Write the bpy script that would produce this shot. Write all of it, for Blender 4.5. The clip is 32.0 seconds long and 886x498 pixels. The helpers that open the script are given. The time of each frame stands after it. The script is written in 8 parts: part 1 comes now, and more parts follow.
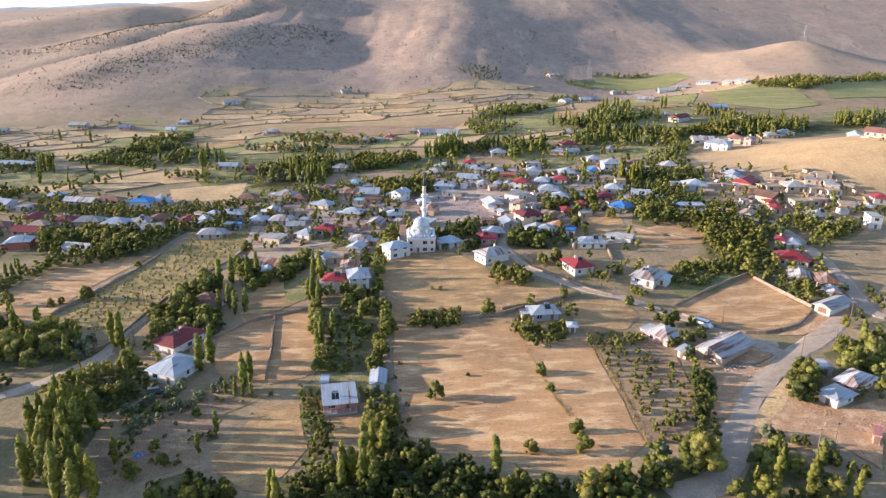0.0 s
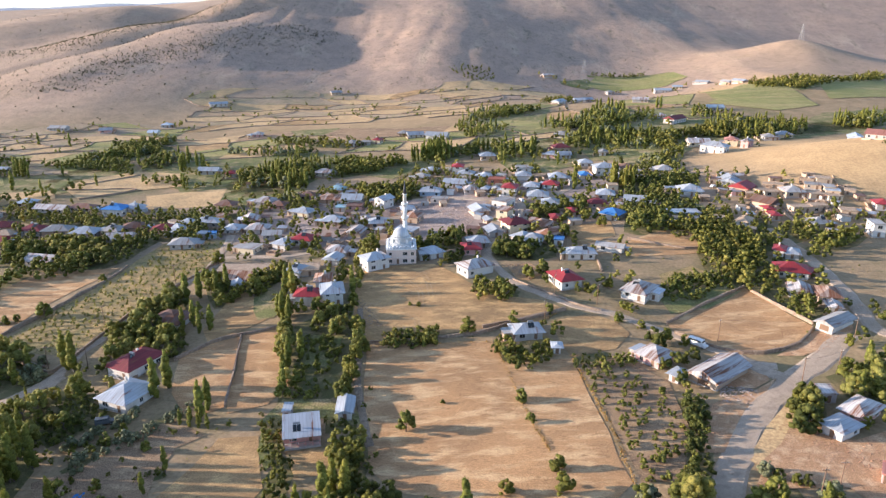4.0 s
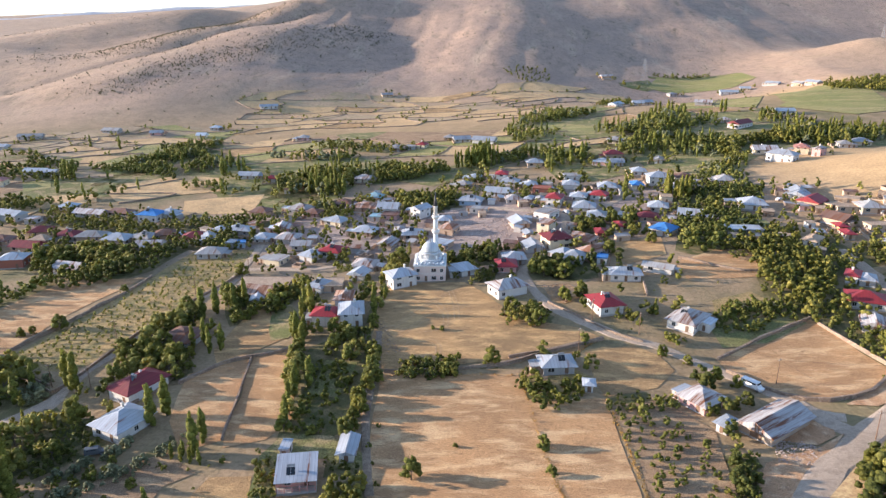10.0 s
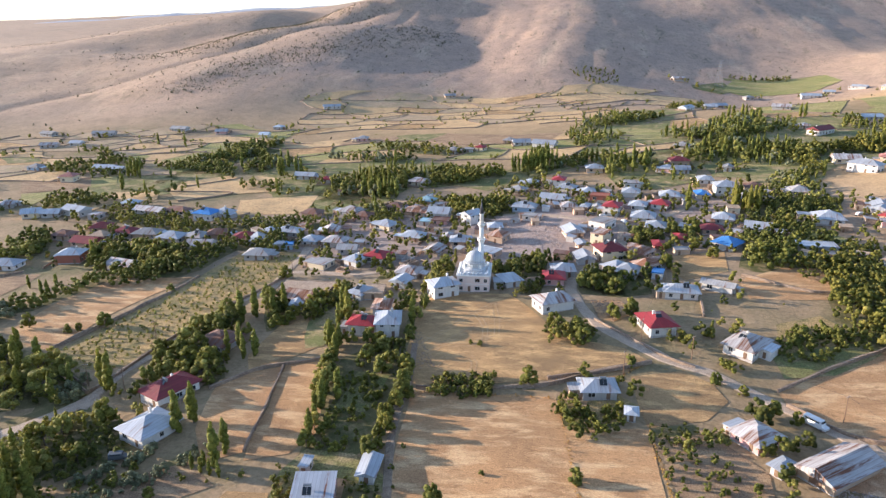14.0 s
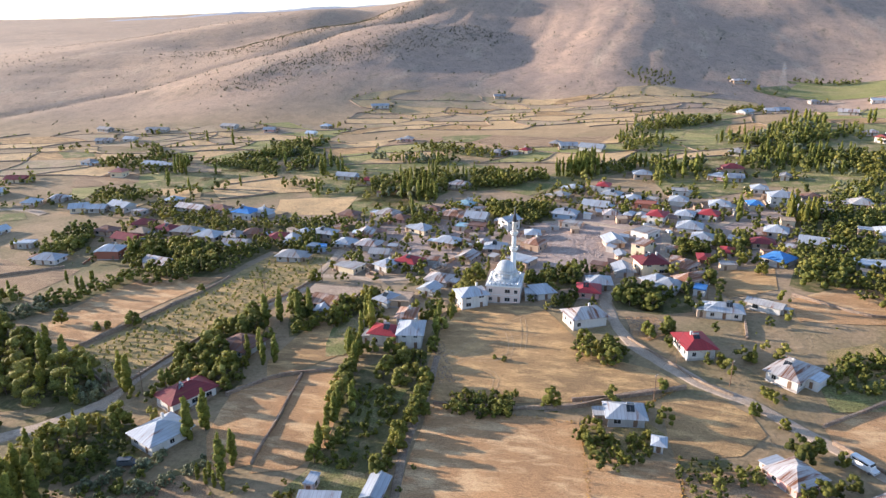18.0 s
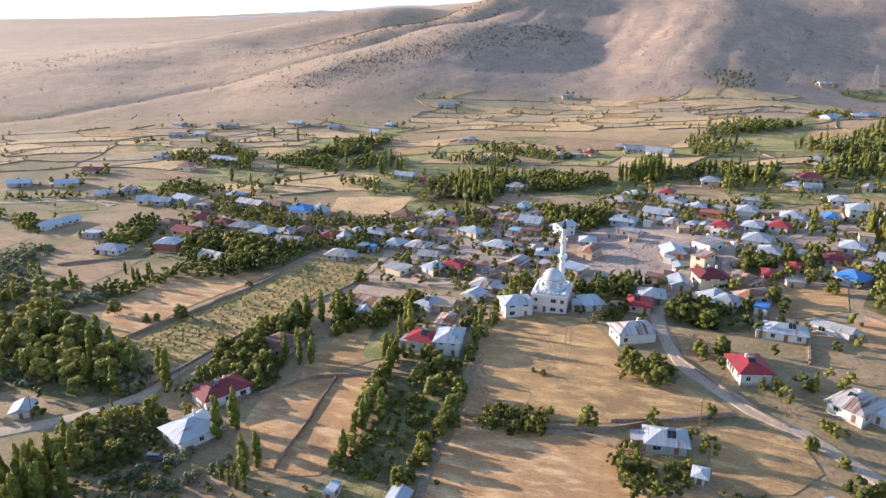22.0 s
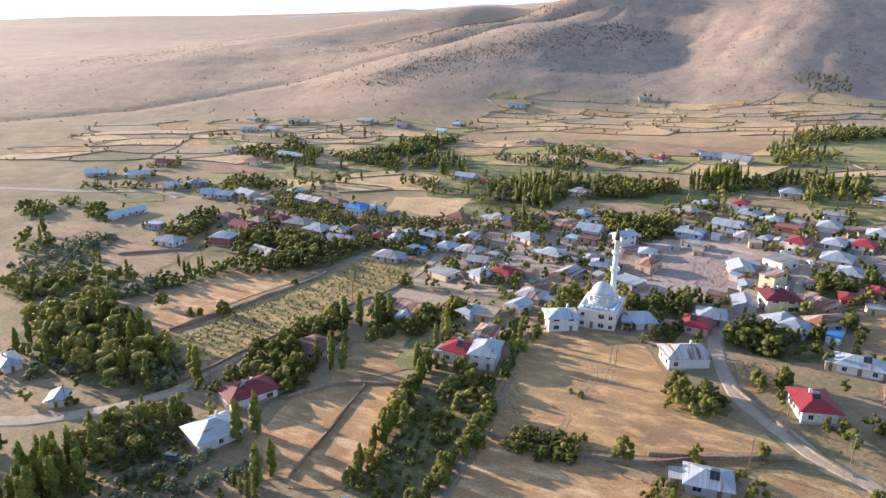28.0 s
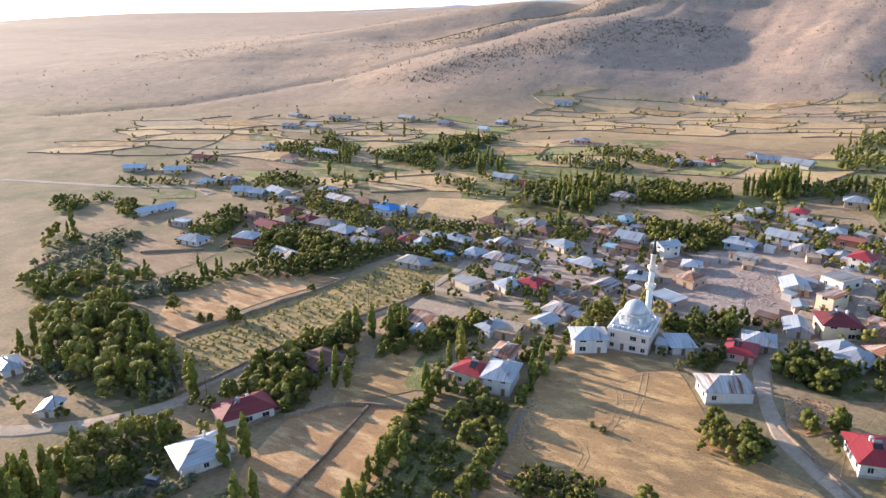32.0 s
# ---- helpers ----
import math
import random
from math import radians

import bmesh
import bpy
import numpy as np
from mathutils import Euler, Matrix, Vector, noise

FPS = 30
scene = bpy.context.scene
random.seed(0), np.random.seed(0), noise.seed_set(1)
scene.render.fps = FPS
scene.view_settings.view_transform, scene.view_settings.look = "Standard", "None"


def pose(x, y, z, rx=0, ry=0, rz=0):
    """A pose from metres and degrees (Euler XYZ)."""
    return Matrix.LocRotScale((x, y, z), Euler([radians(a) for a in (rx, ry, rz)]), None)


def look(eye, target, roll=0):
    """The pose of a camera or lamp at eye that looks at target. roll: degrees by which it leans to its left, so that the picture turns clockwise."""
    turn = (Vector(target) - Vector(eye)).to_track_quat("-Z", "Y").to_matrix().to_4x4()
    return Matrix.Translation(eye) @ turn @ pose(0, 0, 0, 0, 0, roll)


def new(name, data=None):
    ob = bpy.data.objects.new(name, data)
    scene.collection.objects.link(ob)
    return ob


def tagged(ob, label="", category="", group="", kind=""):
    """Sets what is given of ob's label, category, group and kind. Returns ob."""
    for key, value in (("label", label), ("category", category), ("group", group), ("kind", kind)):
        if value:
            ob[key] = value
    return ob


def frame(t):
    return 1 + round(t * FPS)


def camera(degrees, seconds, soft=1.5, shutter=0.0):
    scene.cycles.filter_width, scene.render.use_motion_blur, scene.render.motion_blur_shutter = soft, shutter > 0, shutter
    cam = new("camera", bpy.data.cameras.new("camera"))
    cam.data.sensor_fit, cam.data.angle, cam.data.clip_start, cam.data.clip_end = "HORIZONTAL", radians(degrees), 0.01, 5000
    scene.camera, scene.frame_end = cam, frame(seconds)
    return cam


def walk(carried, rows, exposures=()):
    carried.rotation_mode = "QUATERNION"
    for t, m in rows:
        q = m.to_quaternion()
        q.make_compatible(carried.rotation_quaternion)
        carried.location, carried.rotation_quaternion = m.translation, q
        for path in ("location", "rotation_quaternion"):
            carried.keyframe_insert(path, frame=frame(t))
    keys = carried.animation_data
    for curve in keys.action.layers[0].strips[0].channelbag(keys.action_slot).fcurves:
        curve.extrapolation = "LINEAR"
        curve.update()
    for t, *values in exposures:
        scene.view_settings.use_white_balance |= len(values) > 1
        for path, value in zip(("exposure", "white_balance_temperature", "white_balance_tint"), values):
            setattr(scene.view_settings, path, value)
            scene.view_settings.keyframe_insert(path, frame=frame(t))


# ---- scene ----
cam = camera(65.34, 32.0, soft=1.4)
# seconds, eye, tilt, heading, roll
PATH = (
    (0, 4.07, -276.45, 91.69, 71.866, 0.004, 0.456),
    (0.5, 4.67, -274.48, 91.55, 71.889, -0.070, 0.411),
    (1, 5.44, -272.51, 91.48, 71.892, -0.089, 0.442),
    (1.5, 6.33, -270.55, 91.45, 71.870, -0.097, 0.418),
    (2, 7.36, -268.57, 91.55, 71.843, -0.067, 0.375),
    (2.5, 8.34, -266.60, 91.56, 71.836, -0.056, 0.289),
    (4.5, 11.65, -259.25, 91.54, 71.848, -0.138, 0.298),
    (5, 12.31, -257.40, 91.53, 71.819, 0.834, 0.245),
    (5.5, 13.08, -255.57, 91.51, 71.794, 1.832, 0.220),
    (6, 14.02, -253.64, 91.43, 71.802, 3.314, 0.121),
    (6.5, 14.98, -251.83, 91.37, 71.801, 3.326, 0.083),
    (7, 15.70, -250.21, 91.41, 71.802, 3.449, 0.033),
    (7.5, 16.58, -248.64, 91.45, 71.804, 3.919, -0.030),
    (8, 17.40, -247.04, 91.52, 71.810, 4.062, -0.073),
    (8.5, 18.36, -245.53, 91.59, 71.822, 4.105, -0.107),
    (9, 19.25, -244.13, 91.60, 71.845, 4.248, -0.135),
    (9.5, 20.12, -242.65, 91.61, 71.847, 4.543, -0.194),
    (10, 21.04, -241.23, 91.66, 71.863, 5.027, -0.232),
    (10.5, 21.80, -239.84, 91.81, 71.848, 5.484, -0.255),
    (11, 22.65, -238.49, 91.86, 71.853, 6.072, -0.233),
    (11.5, 23.40, -237.14, 91.81, 71.865, 6.743, -0.238),
    (12, 24.25, -235.81, 91.72, 71.885, 7.539, -0.270),
    (12.5, 25.19, -234.43, 91.75, 71.881, 8.351, -0.308),
    (13, 26.07, -233.11, 91.81, 71.883, 9.184, -0.299),
    (13.5, 27.03, -231.83, 91.80, 71.875, 10.010, -0.354),
    (14, 27.85, -230.55, 91.83, 71.893, 10.815, -0.354),
    (14.5, 28.66, -229.27, 91.90, 71.902, 11.637, -0.347),
    (16.5, 31.73, -224.27, 92.06, 71.873, 14.928, -0.281),
    (17, 32.43, -222.94, 92.16, 71.863, 15.250, -0.257),
    (17.5, 33.22, -221.58, 92.27, 71.845, 15.285, -0.231),
    (18, 33.88, -220.38, 92.37, 71.821, 15.401, -0.199),
    (18.5, 34.60, -219.23, 92.38, 71.815, 15.800, -0.167),
    (19, 35.27, -218.11, 92.30, 71.807, 16.518, -0.126),
    (19.5, 35.96, -217.01, 92.32, 71.802, 17.412, -0.136),
    (20, 36.76, -215.97, 92.37, 71.770, 18.302, -0.142),
    (20.5, 37.53, -214.87, 92.37, 71.764, 19.118, -0.136),
    (21, 38.27, -213.68, 92.37, 71.745, 19.937, -0.120),
    (21.5, 39.03, -212.65, 92.39, 71.731, 20.705, -0.113),
    (22, 39.75, -211.76, 92.37, 71.742, 21.411, -0.077),
    (22.5, 40.44, -210.79, 92.35, 71.722, 21.848, -0.050),
    (23, 41.03, -209.80, 92.39, 71.702, 21.863, -0.027),
    (23.5, 41.60, -208.67, 92.35, 71.669, 22.131, -0.043),
    (24, 42.15, -207.66, 92.33, 71.676, 22.591, -0.013),
    (24.5, 42.67, -206.80, 92.30, 71.712, 23.713, -0.009),
    (25, 43.14, -205.90, 92.26, 71.722, 24.684, -0.014),
    (25.5, 43.57, -204.98, 92.16, 71.714, 25.454, 0.023),
    (26, 44.06, -203.96, 92.02, 71.730, 26.222, 0.043),
    (26.5, 44.47, -202.81, 91.95, 71.723, 26.834, 0.105),
    (28.5, 45.46, -196.64, 91.30, 71.643, 28.184, 0.245),
    (29, 45.61, -194.53, 91.08, 71.586, 28.409, 0.239),
    (29.5, 45.63, -192.23, 90.91, 71.520, 28.630, 0.293),
    (30, 45.72, -189.76, 90.64, 71.501, 28.815, 0.321),
    (30.5, 45.56, -187.13, 90.49, 71.458, 29.053, 0.317),
    (31, 45.51, -184.39, 90.34, 71.442, 29.413, 0.348),
    (31.5, 45.50, -181.62, 90.21, 71.398, 31.386, 0.261),
    (32, 45.55, -178.64, 90.06, 71.389, 32.402, 0.133),
)
walk(cam, [(t, pose(x, y, z, rx, 0, rz) @ pose(0, 0, 0, 0, 0, roll)) for t, x, y, z, rx, rz, roll in PATH], exposures=((0, 1.25, 5540, 13), (12, 1.25, 5540, 13), (24, 1.30, 5540, 13), (32, 1.28, 5540, 13)))


# ---- sky, sun ----
SUN_UP, SUN_NORTH = 10.5, 5.0
sky = bpy.data.worlds.new("sky")
scene.world = sky
sky.use_nodes = True
nt = sky.node_tree
air = nt.nodes.new("ShaderNodeTexSky")
air.sky_type, air.sun_disc = "NISHITA", False
air.sun_elevation, air.sun_rotation = radians(SUN_UP), radians(-90 + SUN_NORTH)
air.air_density, air.dust_density, air.ozone_density = 1.0, 0.4, 2.5
pale = nt.nodes.new("ShaderNodeHueSaturation")
pale.inputs["Saturation"].default_value = 0.7
nt.links.new(air.outputs[0], pale.inputs["Color"])
nt.links.new(pale.outputs[0], nt.nodes["Background"].inputs["Color"])
nt.nodes["Background"].inputs["Strength"].default_value = 0.14
sun = new("sun", bpy.data.lights.new("sun", "SUN"))
sun.data.energy, sun.data.angle, sun.data.color = 5.0, radians(0.6), (1.0, 0.77, 0.54)
sun.matrix_world = look((-900, 900 * math.tan(radians(SUN_NORTH)), 900 * math.tan(radians(SUN_UP))), (0, 0, 0))


# ---- materials ----
def shader(name, rough=0.9, metal=0.0):
    m = bpy.data.materials.new(name)
    m.use_nodes = True
    bsdf = m.node_tree.nodes["Principled BSDF"]
    bsdf.inputs["Roughness"].default_value, bsdf.inputs["Metallic"].default_value = rough, metal
    bsdf.inputs["Specular IOR Level"].default_value = 0.25
    return m, m.node_tree, bsdf


def node(t, kind, **sockets):
    n = t.nodes.new(kind)
    for key, value in sockets.items():
        n.inputs[key.replace("_", " ")].default_value = value
    return n


def noise_of(t, coord, scale, detail=4.0, rough=0.6):
    n = node(t, "ShaderNodeTexNoise", Scale=scale, Detail=detail, Roughness=rough)
    t.links.new(coord, n.inputs["Vector"])
    return n.outputs["Fac"]


def ramp(t, fac, low, high):
    """The factor stretched so that low gives 0 and high gives 1."""
    n = node(t, "ShaderNodeMapRange", From_Min=low, From_Max=high)
    t.links.new(fac, n.inputs["Value"])
    return n.outputs["Result"]


def blend(t, fac, a, b, way="MIX"):
    n = t.nodes.new("ShaderNodeMix")
    n.data_type, n.blend_type = "RGBA", way
    for at, value in ((0, fac), (6, a), (7, b)):
        if isinstance(value, (int, float)):
            n.inputs[at].default_value = value
        elif isinstance(value, tuple):
            n.inputs[at].default_value = (*value, 1.0)
        else:
            t.links.new(value, n.inputs[at])
    return n.outputs[2]


def bump(t, bsdf, height, strength=0.4, far=0.05):
    n = node(t, "ShaderNodeBump", Strength=strength, Distance=far)
    t.links.new(height, n.inputs["Height"])
    t.links.new(n.outputs["Normal"], bsdf.inputs["Normal"])


def place_of(t, kind="Object"):
    return t.nodes.new("ShaderNodeTexCoord").outputs[kind]


def earthen(name, a, b, c, big, small, grit=0.4, rough=0.95, relief_strength=0.5, stretch=None):
    """Matt ground or plaster: two colours in large patches, a third in small ones, with fine grain."""
    m, t, bsdf = shader(name, rough)
    geo = t.nodes.new("ShaderNodeNewGeometry").outputs["Position"]
    if stretch:
        mp = t.nodes.new("ShaderNodeMapping")
        mp.inputs["Rotation"].default_value, mp.inputs["Scale"].default_value = (0, 0, radians(stretch[0])), (stretch[1], 1, 1)
        t.links.new(geo, mp.inputs["Vector"])
        rows = mp.outputs[0]
    else:
        rows = geo
    large, mid = noise_of(t, geo, big, 5), noise_of(t, rows, small, 6)
    fine, tuft = noise_of(t, geo, small * 14, 4, 0.7), noise_of(t, rows, small * 4.5, 4, 0.65)
    col = blend(t, ramp(t, large, 0.38, 0.62), a, b)
    col = blend(t, ramp(t, mid, 0.48, 0.64), col, c)
    col = blend(t, grit, col, blend(t, ramp(t, fine, 0.32, 0.68), (0.1, 0.1, 0.1), (0.9, 0.9, 0.9)), "OVERLAY")
    col = blend(t, ramp(t, tuft, 0.56, 0.74), col, tuple(v * 0.62 for v in b))
    t.links.new(col, bsdf.inputs["Base Color"])
    bump(t, bsdf, fine, relief_strength, 0.12)
    return m


def sheet(name, colour, wear, rust=0.0, metal=0.35, rough=0.45):
    """Ribbed sheet-metal roofing: seams every 0.9 m, streaks, sheets of slightly different age, rust."""
    m, t, bsdf = shader(name, rough, metal)
    obj = place_of(t)
    info = t.nodes.new("ShaderNodeObjectInfo").outputs["Random"]
    wave = node(t, "ShaderNodeTexWave", Scale=0.35)
    wave.wave_type, wave.bands_direction = "BANDS", "X"
    t.links.new(obj, wave.inputs["Vector"])
    mp = t.nodes.new("ShaderNodeMapping")
    mp.inputs["Scale"].default_value = (1.1, 0.12, 0.12)
    t.links.new(obj, mp.inputs["Vector"])
    streak, patch = noise_of(t, mp.outputs[0], 0.9, 3), noise_of(t, obj, 0.35, 5)
    col = blend(t, ramp(t, streak, 0.42, 0.62), colour, wear)
    col = blend(t, ramp(t, patch, 0.5, 0.75), col, tuple(v * 0.8 for v in colour))
    if rust:
        r = noise_of(t, mp.outputs[0], 0.55, 6, 0.7)
        col = blend(t, ramp(t, r, 0.62 - 0.3 * rust, 0.72 - 0.3 * rust), col, (0.20, 0.085, 0.045))
    seam = ramp(t, wave.outputs["Fac"], 0.90, 0.99)
    col = blend(t, seam, col, tuple(v * 0.85 for v in wear))
    shade = node(t, "ShaderNodeMapRange", To_Min=0.78, To_Max=1.12)
    t.links.new(info, shade.inputs["Value"])
    grey = t.nodes.new("ShaderNodeCombineColor")
    for k in range(3):
        t.links.new(shade.outputs["Result"], grey.inputs[k])
    col = blend(t, 1.0, col, grey.outputs[0], "MULTIPLY")
    t.links.new(col, bsdf.inputs["Base Color"])
    bump(t, bsdf, wave.outputs["Fac"], 0.25, 0.03)
    return m


def leafy(name, dark, light, glow=0.46):
    m, t, bsdf = shader(name, 0.65)
    isl = t.nodes.new("ShaderNodeNewGeometry").outputs["Random Per Island"]
    info = t.nodes.new("ShaderNodeObjectInfo").outputs["Random"]
    pos = t.nodes.new("ShaderNodeNewGeometry").outputs["Position"]
    col = blend(t, isl, dark, light)
    patch = ramp(t, noise_of(t, pos, 0.09, 2), 0.4, 0.62)
    col = blend(t, patch, col, blend(t, isl, tuple(v * 0.8 for v in dark), tuple(v * 0.75 for v in light)))
    tint = blend(t, ramp(t, info, 0.45, 1.0), (0.95, 1, 1), (1.08, 1.04, 0.92))
    col = blend(t, 1.0, col, tint, "MULTIPLY")
    # shade in the gaps between leaves, put into the colour as noise
    leaf_gaps = noise_of(t, pos, 1.6, 4, 0.7)
    col = blend(t, 1.0, col, blend(t, ramp(t, leaf_gaps, 0.36, 0.62), (0.62, 0.65, 0.6), (1.32, 1.27, 1.1)), "MULTIPLY")
    bump(t, bsdf, noise_of(t, pos, 2.2, 5, 0.75), 0.8, 0.45)
    t.links.new(col, bsdf.inputs["Base Color"])
    thin = t.nodes.new("ShaderNodeBsdfTranslucent")
    t.links.new(col, thin.inputs["Color"])
    both = t.nodes.new("ShaderNodeMixShader")
    both.inputs[0].default_value = glow
    t.links.new(bsdf.outputs[0], both.inputs[1])
    t.links.new(thin.outputs[0], both.inputs[2])
    t.links.new(both.outputs[0], t.nodes["Material Output"].inputs["Surface"])
    return m


def plaster_coat(name, colour, dirt, rough=0.85):
    """Plastered or painted wall: stains in blotches and runs."""
    m, t, bsdf = shader(name, rough)
    obj = place_of(t)
    mp = t.nodes.new("ShaderNodeMapping")
    mp.inputs["Scale"].default_value = (1.0, 1.0, 0.25)
    t.links.new(obj, mp.inputs["Vector"])
    runs, blotch, fine = noise_of(t, mp.outputs[0], 1.1, 5), noise_of(t, obj, 0.4, 3), noise_of(t, obj, 9.0, 3)
    col = blend(t, ramp(t, runs, 0.5, 0.8), colour, dirt)
    col = blend(t, ramp(t, blotch, 0.5, 0.8), col, tuple(0.5 * (a + b) for a, b in zip(colour, dirt)))
    t.links.new(col, bsdf.inputs["Base Color"])
    bump(t, bsdf, fine, 0.25, 0.02)
    return m


def land_cover():
    """The open land: straw-dry valley, stony brown mountain with scattered dark scrub, by the mesh's own cover mask."""
    m, t, bsdf = shader("dry_land", 0.97)
    pos = t.nodes.new("ShaderNodeNewGeometry").outputs["Position"]
    mask = t.nodes.new("ShaderNodeAttribute")
    mask.attribute_name = "cover"
    part_of = t.nodes.new("ShaderNodeSeparateColor")
    t.links.new(mask.outputs["Color"], part_of.inputs[0])
    large, mid, fine = noise_of(t, pos, 0.012, 6, 0.65), noise_of(t, pos, 0.07, 6, 0.7), noise_of(t, pos, 0.8, 4, 0.7)
    low = blend(t, ramp(t, mid, 0.4, 0.62), (0.38, 0.27, 0.155), (0.27, 0.20, 0.11))
    low = blend(t, ramp(t, large, 0.5, 0.66), low, (0.18, 0.16, 0.075))
    tiny = noise_of(t, pos, 0.22, 5, 0.75)
    high = blend(t, ramp(t, large, 0.36, 0.62), (0.48, 0.335, 0.24), (0.385, 0.28, 0.215))
    high = blend(t, ramp(t, mid, 0.48, 0.72), high, (0.31, 0.23, 0.18))
    lay = t.nodes.new("ShaderNodeMapping")
    lay.inputs["Scale"].default_value, lay.inputs["Rotation"].default_value = (1.0, 0.3, 0.6), (0, 0, radians(14))
    t.links.new(pos, lay.inputs["Vector"])
    high = blend(t, ramp(t, noise_of(t, lay.outputs[0], 0.03, 6, 0.7), 0.54, 0.66), high, (0.54, 0.40, 0.285))
    high = blend(t, ramp(t, noise_of(t, lay.outputs[0], 0.06, 5, 0.75), 0.57, 0.66), high, (0.26, 0.20, 0.145))
    high = blend(t, ramp(t, tiny, 0.57, 0.66), high, (0.19, 0.16, 0.105))
    speck = noise_of(t, pos, 0.55, 3, 0.7)
    high = blend(t, ramp(t, speck, 0.60, 0.67), high, (0.12, 0.11, 0.07))
    gold = blend(t, ramp(t, mid, 0.35, 0.65), (0.60, 0.405, 0.20), (0.49, 0.325, 0.16))
    town = blend(t, ramp(t, mid, 0.4, 0.6), (0.40, 0.315, 0.265), (0.33, 0.255, 0.215))
    col = blend(t, part_of.outputs[0], low, high)
    col = blend(t, part_of.outputs[1], col, gold)
    col = blend(t, part_of.outputs[2], col, town)
    col = blend(t, 0.35, col, blend(t, ramp(t, fine, 0.3, 0.7), (0.15, 0.15, 0.15), (0.85, 0.85, 0.85)), "OVERLAY")
    t.links.new(col, bsdf.inputs["Base Color"])
    bump(t, bsdf, fine, 0.6, 0.4)
    return m


LAND = land_cover()
STUBBLE = earthen("stubble", (0.51, 0.30, 0.14), (0.38, 0.225, 0.11), (0.64, 0.435, 0.23), 0.05, 0.3, 0.65, stretch=(4, 0.3), relief_strength=0.9)
MEADOW = earthen("dry_meadow", (0.44, 0.275, 0.125), (0.31, 0.20, 0.097), (0.60, 0.39, 0.175), 0.05, 0.3, 0.6, stretch=(18, 0.4), relief_strength=0.9)
FALLOW = earthen("fallow", (0.35, 0.23, 0.13), (0.26, 0.175, 0.105), (0.42, 0.29, 0.165), 0.04, 0.25, 0.7, stretch=(-50, 0.35))
TERRACE = earthen("dry_terrace", (0.44, 0.325, 0.20), (0.37, 0.27, 0.17), (0.33, 0.27, 0.14), 0.02, 0.09, 0.45)
STRAW = earthen("straw", (0.63, 0.435, 0.22), (0.53, 0.36, 0.18), (0.44, 0.31, 0.16), 0.015, 0.08, 0.5)
# pale greys put the distance haze into the far hills' colour
HAZE_RANGE = earthen("haze_range", (0.62, 0.61, 0.61), (0.56, 0.55, 0.56), (0.66, 0.64, 0.63), 0.002, 0.008, 0.1)
GREEN = earthen("green_crop", (0.25, 0.25, 0.085), (0.32, 0.29, 0.105), (0.40, 0.325, 0.14), 0.02, 0.12, 0.8, stretch=(75, 0.12))
ORCHARD = earthen("orchard_ground", (0.44, 0.305, 0.135), (0.32, 0.24, 0.105), (0.20, 0.175, 0.07), 0.06, 0.22, 0.85)
GARDEN = earthen("garden_ground", (0.15, 0.165, 0.055), (0.23, 0.205, 0.085), (0.36, 0.28, 0.145), 0.035, 0.14, 0.7)
BARE = earthen("bare_earth", (0.49, 0.295, 0.155), (0.38, 0.22, 0.12), (0.60, 0.41, 0.245), 0.06, 0.35, 0.7)
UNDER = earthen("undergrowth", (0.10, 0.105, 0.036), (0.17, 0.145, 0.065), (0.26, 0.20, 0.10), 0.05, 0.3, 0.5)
TRODDEN = earthen("trodden_earth", (0.42, 0.32, 0.265), (0.34, 0.26, 0.215), (0.50, 0.40, 0.33), 0.09, 0.6, 0.8)
TRACK = earthen("track_earth", (0.30, 0.225, 0.155), (0.23, 0.17, 0.12), (0.37, 0.285, 0.20), 0.1, 0.6, 0.7)
ROAD = earthen("road_gravel", (0.50, 0.395, 0.295), (0.43, 0.335, 0.245), (0.37, 0.29, 0.215), 0.06, 0.5, 0.5)
STONE = earthen("field_stone", (0.33, 0.245, 0.175), (0.24, 0.175, 0.13), (0.42, 0.325, 0.24), 0.2, 1.4, 0.6, relief_strength=1.0)
